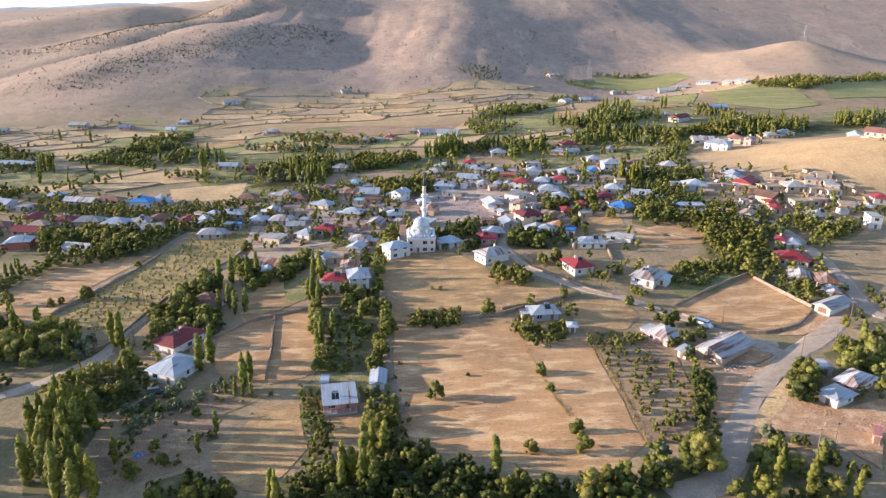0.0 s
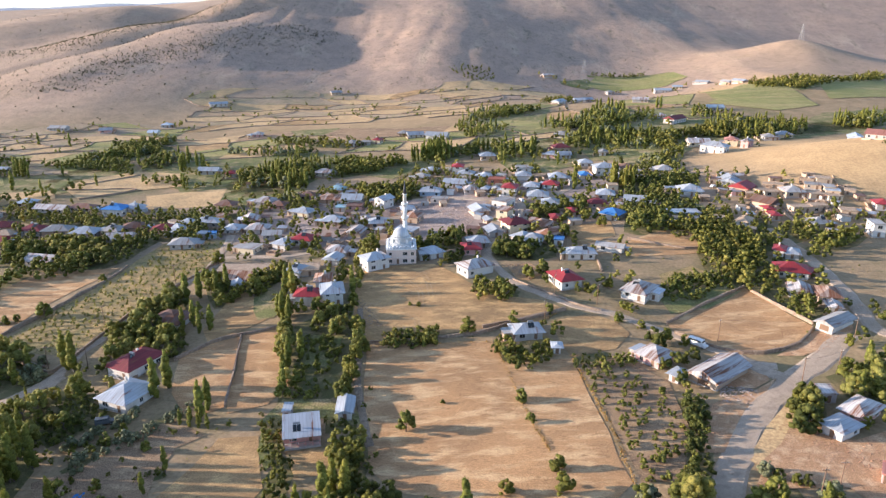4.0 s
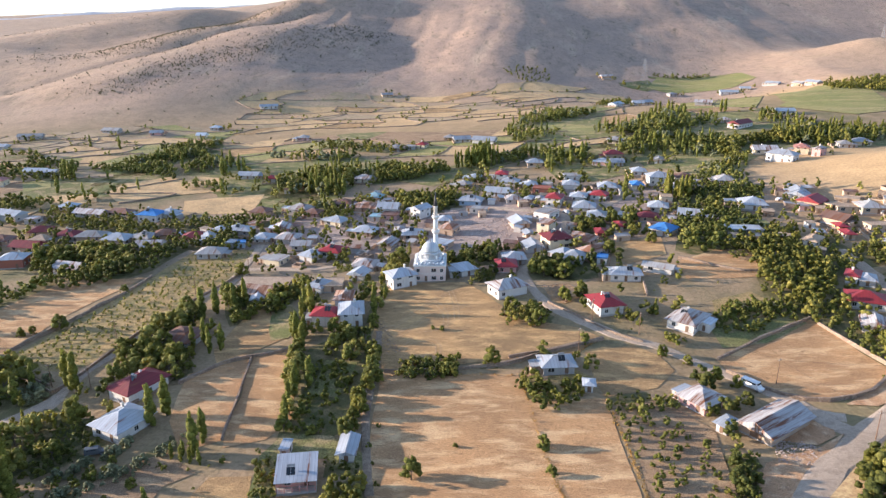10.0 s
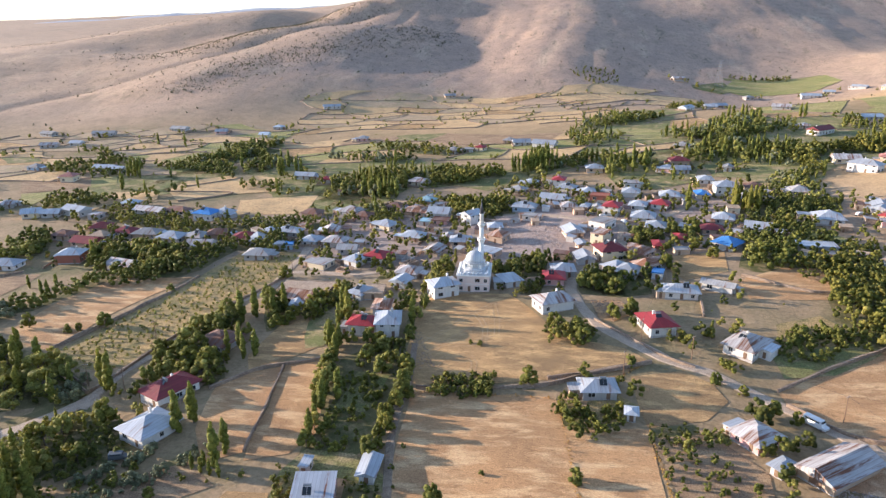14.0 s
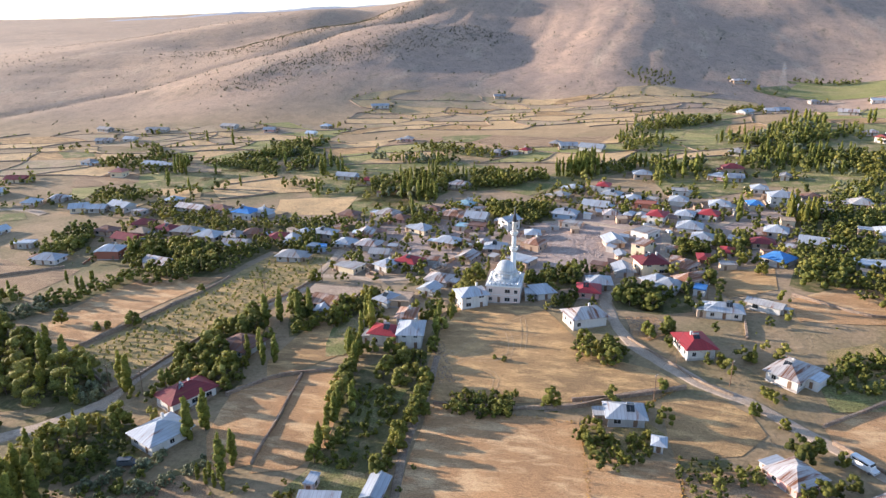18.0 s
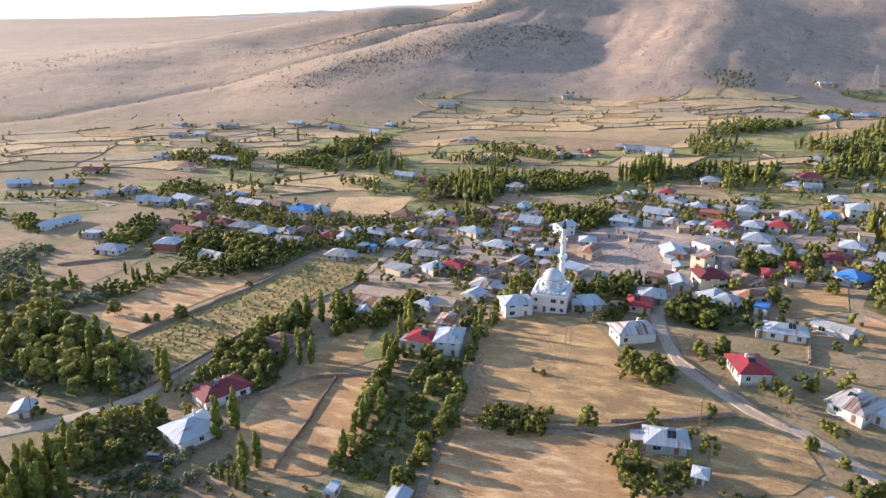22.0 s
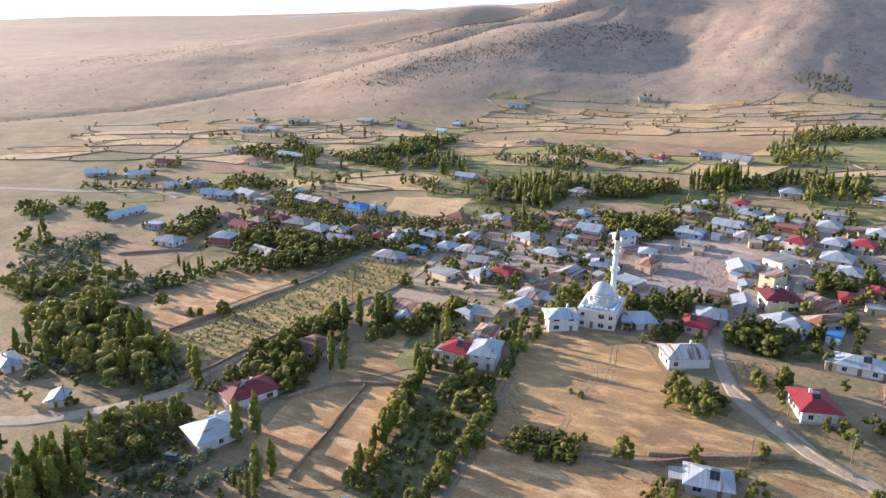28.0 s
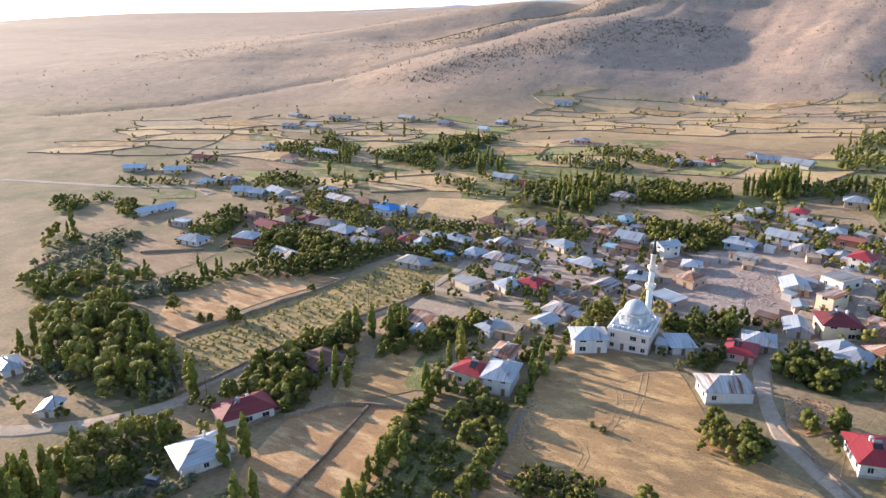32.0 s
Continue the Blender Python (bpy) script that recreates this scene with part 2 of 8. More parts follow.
ROOFS = {
    "zinc": sheet("zinc_roof", (0.46, 0.49, 0.53), (0.38, 0.405, 0.44), 0.1, 0.12),
    "bluezinc": sheet("blue_zinc_roof", (0.55, 0.61, 0.67), (0.46, 0.51, 0.56), 0.0, 0.12),
    "grey": sheet("grey_roof", (0.42, 0.41, 0.40), (0.34, 0.33, 0.32), 0.15, 0.1, 0.7),
    "rust": sheet("rusted_roof", (0.52, 0.42, 0.36), (0.38, 0.25, 0.18), 0.6, 0.05, 0.75),
    "rustzinc": sheet("streaked_zinc_roof", (0.60, 0.58, 0.57), (0.46, 0.42, 0.40), 0.4, 0.1, 0.6),
    "red": sheet("red_roof", (0.33, 0.045, 0.05), (0.28, 0.042, 0.048), 0.0, 0.05, 0.5),
    "maroon": sheet("maroon_roof", (0.22, 0.045, 0.05), (0.17, 0.04, 0.045), 0.1, 0.05, 0.6),
    "pinkroof": sheet("faded_red_roof", (0.45, 0.20, 0.16), (0.40, 0.19, 0.15), 0.1, 0.05, 0.6),
    "brown": sheet("brown_roof", (0.24, 0.15, 0.12), (0.19, 0.12, 0.10), 0.4, 0.05, 0.75),
    "blue": sheet("blue_roof", (0.08, 0.25, 0.58), (0.08, 0.21, 0.47), 0.0, 0.05, 0.5),
    "cyan": sheet("pale_blue_roof", (0.42, 0.62, 0.68), (0.36, 0.52, 0.57), 0.05),
    "tan": earthen("earth_roof", (0.50, 0.37, 0.255), (0.41, 0.295, 0.205), (0.57, 0.43, 0.30), 0.3, 1.0, 0.4),
    "brick": plaster_coat("brick_top", (0.36, 0.13, 0.085), (0.28, 0.11, 0.08)),
    "stone": STONE,
}
WALLS = {
    "white": plaster_coat("white_wall", (0.68, 0.65, 0.61), (0.48, 0.44, 0.40)),
    "cream": plaster_coat("cream_wall", (0.70, 0.60, 0.42), (0.55, 0.45, 0.33)),
    "yellow": plaster_coat("yellow_wall", (0.68, 0.50, 0.22), (0.5, 0.36, 0.2)),
    "pink": plaster_coat("pink_wall", (0.60, 0.36, 0.33), (0.46, 0.30, 0.27)),
    "grey": plaster_coat("grey_wall", (0.46, 0.43, 0.40), (0.33, 0.30, 0.28)),
    "blue": plaster_coat("blue_wall", (0.40, 0.50, 0.62), (0.36, 0.40, 0.46)),
    "brown": plaster_coat("mud_wall", (0.48, 0.345, 0.245), (0.37, 0.26, 0.19)),
    "tan": plaster_coat("tan_wall", (0.54, 0.41, 0.295), (0.43, 0.32, 0.23)),
    "brick": plaster_coat("brick_wall", (0.37, 0.145, 0.10), (0.29, 0.13, 0.10)),
    "stone": STONE,
}
FRAME = plaster_coat("window_paint", (0.62, 0.60, 0.57), (0.5, 0.47, 0.44), 0.5)
WOOD = plaster_coat("weathered_wood", (0.22, 0.14, 0.09), (0.15, 0.10, 0.07))
TRUNK = earthen("bark", (0.20, 0.155, 0.12), (0.14, 0.11, 0.085), (0.27, 0.22, 0.17), 0.5, 3.0, 0.4)
glass, gt, gb = shader("dark_glass", 0.12)
gb.inputs["Base Color"].default_value, gb.inputs["Specular IOR Level"].default_value = (0.025, 0.03, 0.035, 1), 0.6
steel, st, sb = shader("steel", 0.5, 0.4)
sb.inputs["Base Color"].default_value = (0.32, 0.325, 0.33, 1)
LEAVES = {
    "poplar": leafy("poplar_leaves", (0.18, 0.193, 0.038), (0.37, 0.36, 0.082)),
    "round": leafy("broad_leaves", (0.152, 0.163, 0.037), (0.32, 0.31, 0.073)),
    "willow": leafy("willow_leaves", (0.27, 0.262, 0.068), (0.46, 0.42, 0.125)),
    "silver": leafy("silver_leaves", (0.20, 0.21, 0.13), (0.335, 0.335, 0.21), 0.3),
    "dark": leafy("dark_leaves", (0.09, 0.108, 0.028), (0.20, 0.205, 0.053)),
    "straw": leafy("dry_grass_leaves", (0.50, 0.31, 0.11), (0.68, 0.46, 0.19), 0.3),
    "scrub": leafy("scrub_leaves", (0.085, 0.082, 0.045), (0.14, 0.13, 0.075), 0.1),
}


# ---- shape of the land ----
VALLEY = (-1.52, 0.04991, 0.03165, -1.857e-05, -2.665e-05, 8.122e-05)


def soft(v, w):
    """A ramp that starts smoothly round zero."""
    return w * np.logaddexp(0.0, v / w)


def bell(v, w):
    return np.exp(-(v / w) ** 2)


def relief(x, y):
    """Gullies and bumps, as a sum of crossed waves."""
    a = np.sin(x * 0.031 + 1.7 * np.sin(y * 0.017)) * np.sin(y * 0.027 + 1.3 * np.sin(x * 0.013 + 1.0))
    b = np.sin(x * 0.083 - y * 0.031 + 2.0 * np.sin(y * 0.021)) * np.sin(y * 0.071 + x * 0.022)
    return a + 0.4 * b


def rills(x, y):
    """Narrow runnels worn down the slopes."""
    a = 1 - np.abs(np.sin(x * 0.052 + 0.9 * np.sin(y * 0.012 + 0.6) + 0.4 * np.sin(x * 0.019)))
    b = 1 - np.abs(np.sin(x * 0.118 - y * 0.02 + 1.2 * np.sin(y * 0.03)))
    return -1.9 * a ** 3 * (0.6 + 0.4 * np.sin(y * 0.011 + x * 0.006)) - 0.7 * b ** 3


def valley_land(x, y):
    """Valley floor, the dome and cone on the east, the plain that rises north-west and the mountain's bulk."""
    x, y = np.asarray(x, float), np.asarray(y, float)
    xs, ys = 260 * np.tanh(x / 260), 240 * np.tanh(y / 240)
    z = VALLEY[0] + VALLEY[1] * xs + VALLEY[2] * ys + VALLEY[3] * xs * xs + VALLEY[4] * xs * ys + VALLEY[5] * ys * ys
    z = z + 2.6 * bell(x - 5, 75) * bell(y + 22, 48) - 2.0 * bell(x + 15, 45) * bell(y + 118, 28)
    z = z - 2.6 * bell(x + 120, 220) * bell(y - 130, 80) - 2.0 * bell(x - 90, 40) * bell(y + 72, 35) + 2.2 * bell(x - 105, 40) * bell(y - 30, 35)
    u = 0.95 * y - 0.31 * x
    west, east = 0.42 + 0.58 / (1 + np.exp(-(x + 900) / 120)), 1 / (1 + np.exp(-(x - 300) / 130))
    z = z + (0.15 * (soft(u - 470, 35) - soft(u - 1080, 120)) + 0.03 * soft(u - 1080, 200)) * west * (1 - east)
    z = z + 0.03 * soft(y - 380, 60) * east - 0.03 * soft(y - 900, 60) * east
    # mountain front, cut on the west by a spur's crest
    edge = 452 + 0.2 * np.clip(x, -500, 400) + 380 * east
    side = (x + 378) * 0.978 - (y - 298) * 0.207
    along = (x + 378) * 0.207 + (y - 298) * 0.978
    climb = soft(y - edge, 25)
    rise = (0.10 + 0.18 * east) * (climb - soft(y - edge - 900, 150))
    z = z + rise / (1 + np.exp(-side / 40))
    z = z + 15 * bell(side - 15, 105) / (1 + np.exp(-(along - 60) / 40))
    z = z + 11 * bell(x + 5 - 0.06 * (y - 600), 75) / (1 + np.exp(-(y - 585) / 30))
    # ridge behind the spur
    z = z + 42 * bell((y - 880 - 0.25 * (x + 400)), 90) / (1 + np.exp(-(x + 480) / 40)) / (1 + np.exp((x + 200) / 110))
    z = z + (relief(x, y) + rills(x, y) / (1 + np.exp(-(x + 330) / 30))) / (1 + np.exp(-(climb - 70) / 30))
    z = z + 1.0 * relief(x * 0.45 + 60, y * 0.6) / (1 + np.exp(-(u - 600) / 60))
    # the dome, the low rise behind it and the cone
    z = z + 19 * bell(x - 275, 88) * bell(y - 125, 55) + 13 * bell(x - 330, 120) * bell(y - 470, 90)
    cone = np.hypot(x - 480, y - 690)
    z = z + 58 * np.exp(-np.sqrt(cone * cone + 900) / 105) - 2.2 * np.abs(np.sin(3.5 * np.arctan2(y - 690, x - 480))) * bell(cone - 90, 70)
    # far skyline
    far = np.hypot(x, y)
    north = np.clip(0.62 + 3.4 * (y / np.maximum(far, 1) - 0.66), -0.75, 1.7)
    z = z + (20 * np.sin(x * 0.0021 + 1.0) * np.sin(y * 0.0017) + 47 * north) * np.clip((far - 1150) / 2000, 0, 1)
    return z


NET_X = (-860, -700, -540, -420, -320, -200, -90, 0, 110, 230, 380)
NET_Y = (420, 520, 620, 740, 880, 1050, 1250)
# heights of the spurs and hollows on the mountain's front, row by row from its foot
SPURS = (
    (30, 28, 42, 46, 34, 21, 23, 16, 10),
    (45, 42, 57, 61, 49, 39, 47, 32, 19),
    (54, 44, 73, 89, 78, 69, 80, 63, 45),
    (80, 68, 72, 108, 104, 101, 111, 98, 80),
    (100, 112, 100, 128, 142, 136, 146, 132, 128),
)


def spline_rows(knots, at):
    """Weights of a natural cubic spline through the knots."""
    k = np.array(knots, float)
    n, h = len(k), np.diff(k)
    a, b = np.eye(n), np.zeros((n, n))
    for i in range(1, n - 1):
        a[i, i - 1:i + 2] = h[i - 1], 2 * (h[i - 1] + h[i]), h[i]
        b[i, i - 1:i + 2] = 6 / h[i - 1], -6 / h[i - 1] - 6 / h[i], 6 / h[i]
    bend = np.linalg.solve(a, b)
    at = np.clip(at, k[0], k[-1])
    i = np.clip(np.searchsorted(k, at) - 1, 0, n - 2)
    w, e = h[i][:, None], np.eye(n)
    p, q = (k[i + 1] - at)[:, None] / w, (at - k[i])[:, None] / w
    return p * e[i] + q * e[i + 1] + ((p ** 3 - p) * bend[i] + (q ** 3 - q) * bend[i + 1]) * w * w / 6


BROW = ((-420, 405), (-410, 440), (-380, 535), (-345, 622), (-282, 682), (-235, 744), (-180, 830))
GULLY = ((-680, 210), (-600, 310), (-545, 431), (-475, 530), (-415, 630), (-372, 714), (-320, 800), (-270, 880))


def beside(x, y, line):
    """Distance from a line, counted positive on its east side."""
    best, side = np.full(np.shape(x), 1e9), np.ones(np.shape(x))
    for (x0, y0), (x1, y1) in zip(line, line[1:]):
        dx, dy = x1 - x0, y1 - y0
        s = np.clip(((x - x0) * dx + (y - y0) * dy) / (dx * dx + dy * dy), 0, 1)
        d = np.hypot(x - x0 - s * dx, y - y0 - s * dy)
        near = d < best
        best = np.where(near, d, best)
        side = np.where(near, np.sign((x - x0) * dy - (y - y0) * dx), side)
    return best * side


def creases(x, y):
    """The sharp brow of the spur, with its steep east face, and the gully behind it."""
    b, g = beside(x, y, BROW), beside(x, y, GULLY)
    east, west = np.maximum(b, 0), np.maximum(-g, 0)
    up = 1 / (1 + np.exp(-(y - 640) / 40))
    face = -6 * (1 - np.exp(-east / 50)) * np.exp(-(east / 300) ** 2) / (1 + np.exp(-(y - 440) / 15)) * np.exp(-np.maximum(y - 800, 0) / 60)
    bank = 23 * (1 - np.exp(-west / 70)) * np.exp(-(west / 260) ** 2) * up * np.exp(-np.maximum(y - 900, 0) / 80)
    return face + bank - 3.2 * np.exp(-np.abs(g) / 11) * np.exp(-np.maximum(y - 900, 0) / 50)


def net_lift():
    lift = np.zeros((len(NET_Y), len(NET_X)))
    for j, row in enumerate(SPURS):
        for i, z in enumerate(row):
            lift[j + 1, i + 1] = z - float(valley_land(NET_X[i + 1], NET_Y[j + 1]))
    return lift


LIFT = net_lift()


def ground(x, y):
    """Height of the whole land."""
    x, y = np.asarray(x, float), np.asarray(y, float)
    z = valley_land(x, y)
    fx, fy = np.ravel(x), np.ravel(y)
    add = np.zeros(len(fx))
    on = (fx > NET_X[0]) & (fx < NET_X[-1]) & (fy > NET_Y[0]) & (fy < NET_Y[-1])
    if on.any():
        add[on] = np.sum((spline_rows(NET_Y, fy[on]) @ LIFT) * spline_rows(NET_X, fx[on]), 1)
    return z + add.reshape(z.shape) + creases(x, y)


# ---- building helpers ----
def mesh_of(name, bm, *materials):
    me = bpy.data.meshes.new(name)
    bm.to_mesh(me)
    bm.free()
    for m in materials:
        me.materials.append(m)
    return me


def part(name, bm, material, parent, label=""):
    """Links a bmesh, or a ready mesh, as one part under its thing."""
    me = bm if isinstance(bm, bpy.types.Mesh) else mesh_of(name, bm, material)
    ob = new(name, me)
    ob.parent = parent
    return tagged(ob, label)


def box(bm, x0, x1, y0, y1, z0, z1):
    v = [bm.verts.new((x, y, z)) for z in (z0, z1) for x, y in ((x0, y0), (x1, y0), (x1, y1), (x0, y1))]
    for f in ((0, 3, 2, 1), (4, 5, 6, 7), (0, 1, 5, 4), (1, 2, 6, 5), (2, 3, 7, 6), (3, 0, 4, 7)):
        bm.faces.new([v[k] for k in f])
    return v


def boxes(*rows):
    bm = bmesh.new()
    for row in rows:
        box(bm, *row)
    return bm


def tube(bm, a, b, r0, r1, n=8):
    """A tapered round bar from a to b."""
    a, b = Vector(a), Vector(b)
    q = (b - a).to_track_quat("Z", "Y")
    rings = [[bm.verts.new(p + q @ Vector((r * math.cos(k * math.tau / n), r * math.sin(k * math.tau / n), 0))) for k in range(n)] for p, r in ((a, r0), (b, r1))]
    for k in range(n):
        bm.faces.new((rings[0][k], rings[0][k - 1], rings[1][k - 1], rings[1][k])[::-1])
    bm.faces.new(rings[0][::-1])
    bm.faces.new(rings[1])


def lathe(profile, n=24, cx=0.0, cy=0.0):
    """A turned body from (radius, height) rows."""
    bm = bmesh.new()
    rings = [[bm.verts.new((cx + r * math.cos(k * math.tau / n), cy + r * math.sin(k * math.tau / n), z)) for k in range(n)] for r, z in profile]
    for low, high in zip(rings, rings[1:]):
        for k in range(n):
            bm.faces.new((low[k - 1], low[k], high[k], high[k - 1]))
    bm.faces.new(rings[0][::-1])
    bm.faces.new(rings[-1])
    for f in bm.faces:
        f.smooth = True
    return bm


def bisect_right(row, v):
    lo, hi = 0, len(row)
    while lo < hi:
        mid = (lo + hi) // 2
        if v < row[mid]:
            hi = mid
        else:
            lo = mid + 1
    return lo


def land(x, y):
    """Height of the ground sheet at a spot."""
    i, j = min(max(bisect_right(gx_list, x) - 1, 0), cols - 2), min(max(bisect_right(gy_list, y) - 1, 0), len(gy_list) - 2)
    u, v = (x - gx_list[i]) / (gx_list[i + 1] - gx_list[i]), (y - gy_list[j]) / (gy_list[j + 1] - gy_list[j])
    a, b = z_rows[j], z_rows[j + 1]
    return (a[i] * (1 - u) + a[i + 1] * u) * (1 - v) + (b[i] * (1 - u) + b[i + 1] * u) * v


def thing(name, x, y, z, turn, label, category, group=""):
    ob = new(name)
    ob.matrix_world = pose(x, y, z, 0, 0, turn)
    return tagged(ob, label, category, group)


# ---- the land ----
def axis(lo, hi, step, ends):
    inner = list(np.arange(lo, hi + 1e-6, step))
    for far, sign in ((ends[0], -1), (ends[1], 1)):
        s, at, outer = step, inner[0] if sign < 0 else inner[-1], []
        while (at - far) * sign < 0:
            s *= 1.16
            at += sign * s
            outer.append(at)
        inner = outer[::-1] + inner if sign < 0 else inner + outer
    return np.array(inner)


def cover_mask(x, y):
    """Red: mountain land. Green: golden grass of the dome and cone. Blue: trodden earth of the village."""
    u = 0.95 * y - 0.31 * x
    high = 1 / (1 + np.exp(-(np.maximum(y - 430 - 0.2 * np.clip(x, -500, 400), u - 480)) / 25))
    gold = np.clip(1.6 * bell(x - 262, 95) * bell(y - 135, 75) + 0.3 * bell(np.hypot(x - 480, y - 690), 170) + bell(x - 330, 110) * bell(y - 470, 60), 0, 1)
    # western plain: faint straw tone, with bright haze put into the colour too
    gold = np.maximum(gold, 0.22 / (1 + np.exp(-(u - 430) / 40)) / (1 + np.exp(((x + 378) * 0.978 - (y - 298) * 0.207 + 30) / 30)))
    gold = np.maximum(gold, 0.75 * bell(x + 90, 190) * bell(y - 410, 95))
    town = np.clip(1.7 * bell(x + 25, 95) * bell(y - 75, 50) + bell(x - 95, 60) * bell(y - 105, 40), 0, 1)
    return high, gold, town


gx, gy = axis(-680, 420, 8, (-4300, 3600)), axis(-330, 900, 8, (-1500, 4300))
X, Y = np.meshgrid(gx, gy)
Z = ground(X, Y)
gx_list, gy_list, z_rows = gx.tolist(), gy.tolist(), Z.tolist()
me = bpy.data.meshes.new("ground")
cols = len(gx)
idx = np.arange(len(gx) * len(gy)).reshape(len(gy), cols)
quads = np.stack([idx[:-1, :-1], idx[:-1, 1:], idx[1:, 1:], idx[1:, :-1]], -1).reshape(-1, 4)
me.from_pydata(np.stack([X, Y, Z], -1).reshape(-1, 3).tolist(), [], quads.tolist())
layer = me.color_attributes.new("cover", "FLOAT_COLOR", "POINT")
layer.data.foreach_set("color", np.stack([*cover_mask(X, Y), np.ones_like(X)], -1).astype(np.float32).ravel())
me.polygons.foreach_set("use_smooth", [True] * len(me.polygons))
me.materials.append(LAND)
tagged(new("ground", me), "dry stony valley land rising to bare hills", "ground", kind="structure")

# a last pale range on the horizon, north-west to north-east, haze painted in
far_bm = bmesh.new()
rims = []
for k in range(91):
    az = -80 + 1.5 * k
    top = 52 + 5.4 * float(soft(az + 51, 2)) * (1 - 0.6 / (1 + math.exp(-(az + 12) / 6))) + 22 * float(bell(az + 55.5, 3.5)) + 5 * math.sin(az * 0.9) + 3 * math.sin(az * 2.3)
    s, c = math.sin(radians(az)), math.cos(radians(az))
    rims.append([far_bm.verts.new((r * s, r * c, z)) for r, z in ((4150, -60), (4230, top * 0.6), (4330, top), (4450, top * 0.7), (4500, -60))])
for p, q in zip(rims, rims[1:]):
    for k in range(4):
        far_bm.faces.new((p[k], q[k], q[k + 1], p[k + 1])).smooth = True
tagged(new("backdrop", mesh_of("backdrop", far_bm, HAZE_RANGE)), "distant hills along the horizon in pale haze colours", "hills", kind="structure")

FIELDS = {
    "stubble": (STUBBLE, "harvested golden stubble field beside the village"),
    "meadow": (MEADOW, "mown dry meadow with patchy straw-coloured grass"),
    "fallow": (FALLOW, "fallow brown field with sparse dry grass"),
    "straw": (STRAW, "pale straw-coloured terrace field edged by stone walls"),
    "dry_terrace": (TERRACE, "dry weedy terrace field between low stone walls"),
    "garden": (GARDEN, "irrigated gardens and grass between the trees"),
    "bare": (BARE, "bare reddish earth of a dug-up bank and yard"),
    "green": (GREEN, "irrigated green crop field"),
    "trodden": (TRODDEN, "trodden pinkish earth strewn with rubble"),
    "undergrowth": (UNDER, "patchy weedy undergrowth beneath the trees"),
    "orchard_ground": (ORCHARD, "weedy ground of a young orchard"),
}
EDGE = random.Random(3)


def drape(bm, lift, step=8.0):
    """Cuts a flat mesh along the land's grid and lays it over the land."""
    for k, line in ((0, gx), (1, gy)):
        lo, hi = min(v.co[k] for v in bm.verts), max(v.co[k] for v in bm.verts)
        for at in line[(line > lo) & (line < hi)]:
            bmesh.ops.bisect_plane(bm, geom=bm.verts[:] + bm.edges[:] + bm.faces[:], plane_co=(at if k == 0 else 0, at if k else 0, 0), plane_no=(k == 0, k == 1, 0), dist=1e-4)
    bmesh.ops.triangulate(bm, faces=bm.faces[:])
    for v in bm.verts:
        v.co.z = land(v.co.x, v.co.y) + lift


def wobbled(corners, amount=0.8, step=9.0):
    """The outline with its long sides broken up a little."""
    out = []
    for (x0, y0), (x1, y1) in zip(corners, corners[1:] + corners[:1]):
        n = max(1, int(math.hypot(x1 - x0, y1 - y0) / step))
        for k in range(n):
            j = amount if k else 0.0
            out.append((x0 + (x1 - x0) * k / n + EDGE.uniform(-j, j), y0 + (y1 - y0) * k / n + EDGE.uniform(-j, j)))
    return out


fields_made = []


def field(kind, corners, under=0.0):
    material, label = FIELDS[kind]
    bm = bmesh.new()
    f = bm.faces.new([bm.verts.new((x, y, 0)) for x, y in wobbled(corners)])
    if f.normal.z < 0 or f.calc_area() and (f.normal_update() or f.normal.z < 0):
        f.normal_flip()
    far = math.hypot(corners[0][0] - 20, corners[0][1] + 230)
    top = 0.07 if kind in ("garden", "bare", "straw") and not under else 0.0
    drape(bm, 0.09 + top - under + 0.012 * (len(fields_made) % 5) + (0.12 if far > 420 else 0.0) + (0.15 if far > 620 else 0.0))
    if kind not in ("undergrowth", "garden"):
        fields_made.append(corners)
    return tagged(new("field", mesh_of("field", bm, material)), label, "field", kind="structure")


def strip(points, width):
    """Left and right rails of a band along a smoothed line."""
    pts = [Vector((*p, 0)) for p in points]
    fine = []
    for k in range(len(pts) - 1):
        a, b, c, d = pts[max(k - 1, 0)], pts[k], pts[k + 1], pts[min(k + 2, len(pts) - 1)]
        n = max(2, int((c - b).length / 5))
        for i in range(n):
            s = i / n
            fine.append(0.5 * (2 * b + (c - a) * s + (2 * a - 5 * b + 4 * c - d) * s * s + (3 * b - a - 3 * c + d) * s ** 3))
    fine.append(pts[-1])
    rails = []
    for k, p in enumerate(fine):
        way = (fine[min(k + 1, len(fine) - 1)] - fine[max(k - 1, 0)]).normalized()
        out = Vector((-way.y, way.x, 0)) * width / 2
        rails.append((p + out, p - out))
    return rails


roads_made = []


def road(width, points, material=None, label="pale dusty village road of packed gravel"):
    rails = strip(points, width)
    bm = bmesh.new()
    rows = []
    lift = 0.17 + 0.015 * (len(roads_made) % 6)
    for k, (a, b) in enumerate(rails):
        a, b = a + (a - b) * EDGE.uniform(-0.07, 0.07), b + (b - a) * EDGE.uniform(-0.07, 0.07)
        row = []
        for s in (0, 0.15, 0.5, 0.85, 1):
            p = a.lerp(b, s)
            row.append(bm.verts.new((p.x, p.y, land(p.x, p.y) + (lift if 0 < s < 1 else -0.15) + (0.06 if s == 0.5 else 0))))
        rows.append(row)
    for p, q in zip(rows, rows[1:]):
        for k in range(4):
            bm.faces.new((p[k], p[k + 1], q[k + 1], q[k]))
    roads_made.append(points)
    return tagged(new("road", mesh_of("road", bm, material or ROAD)), label, "road", kind="structure")


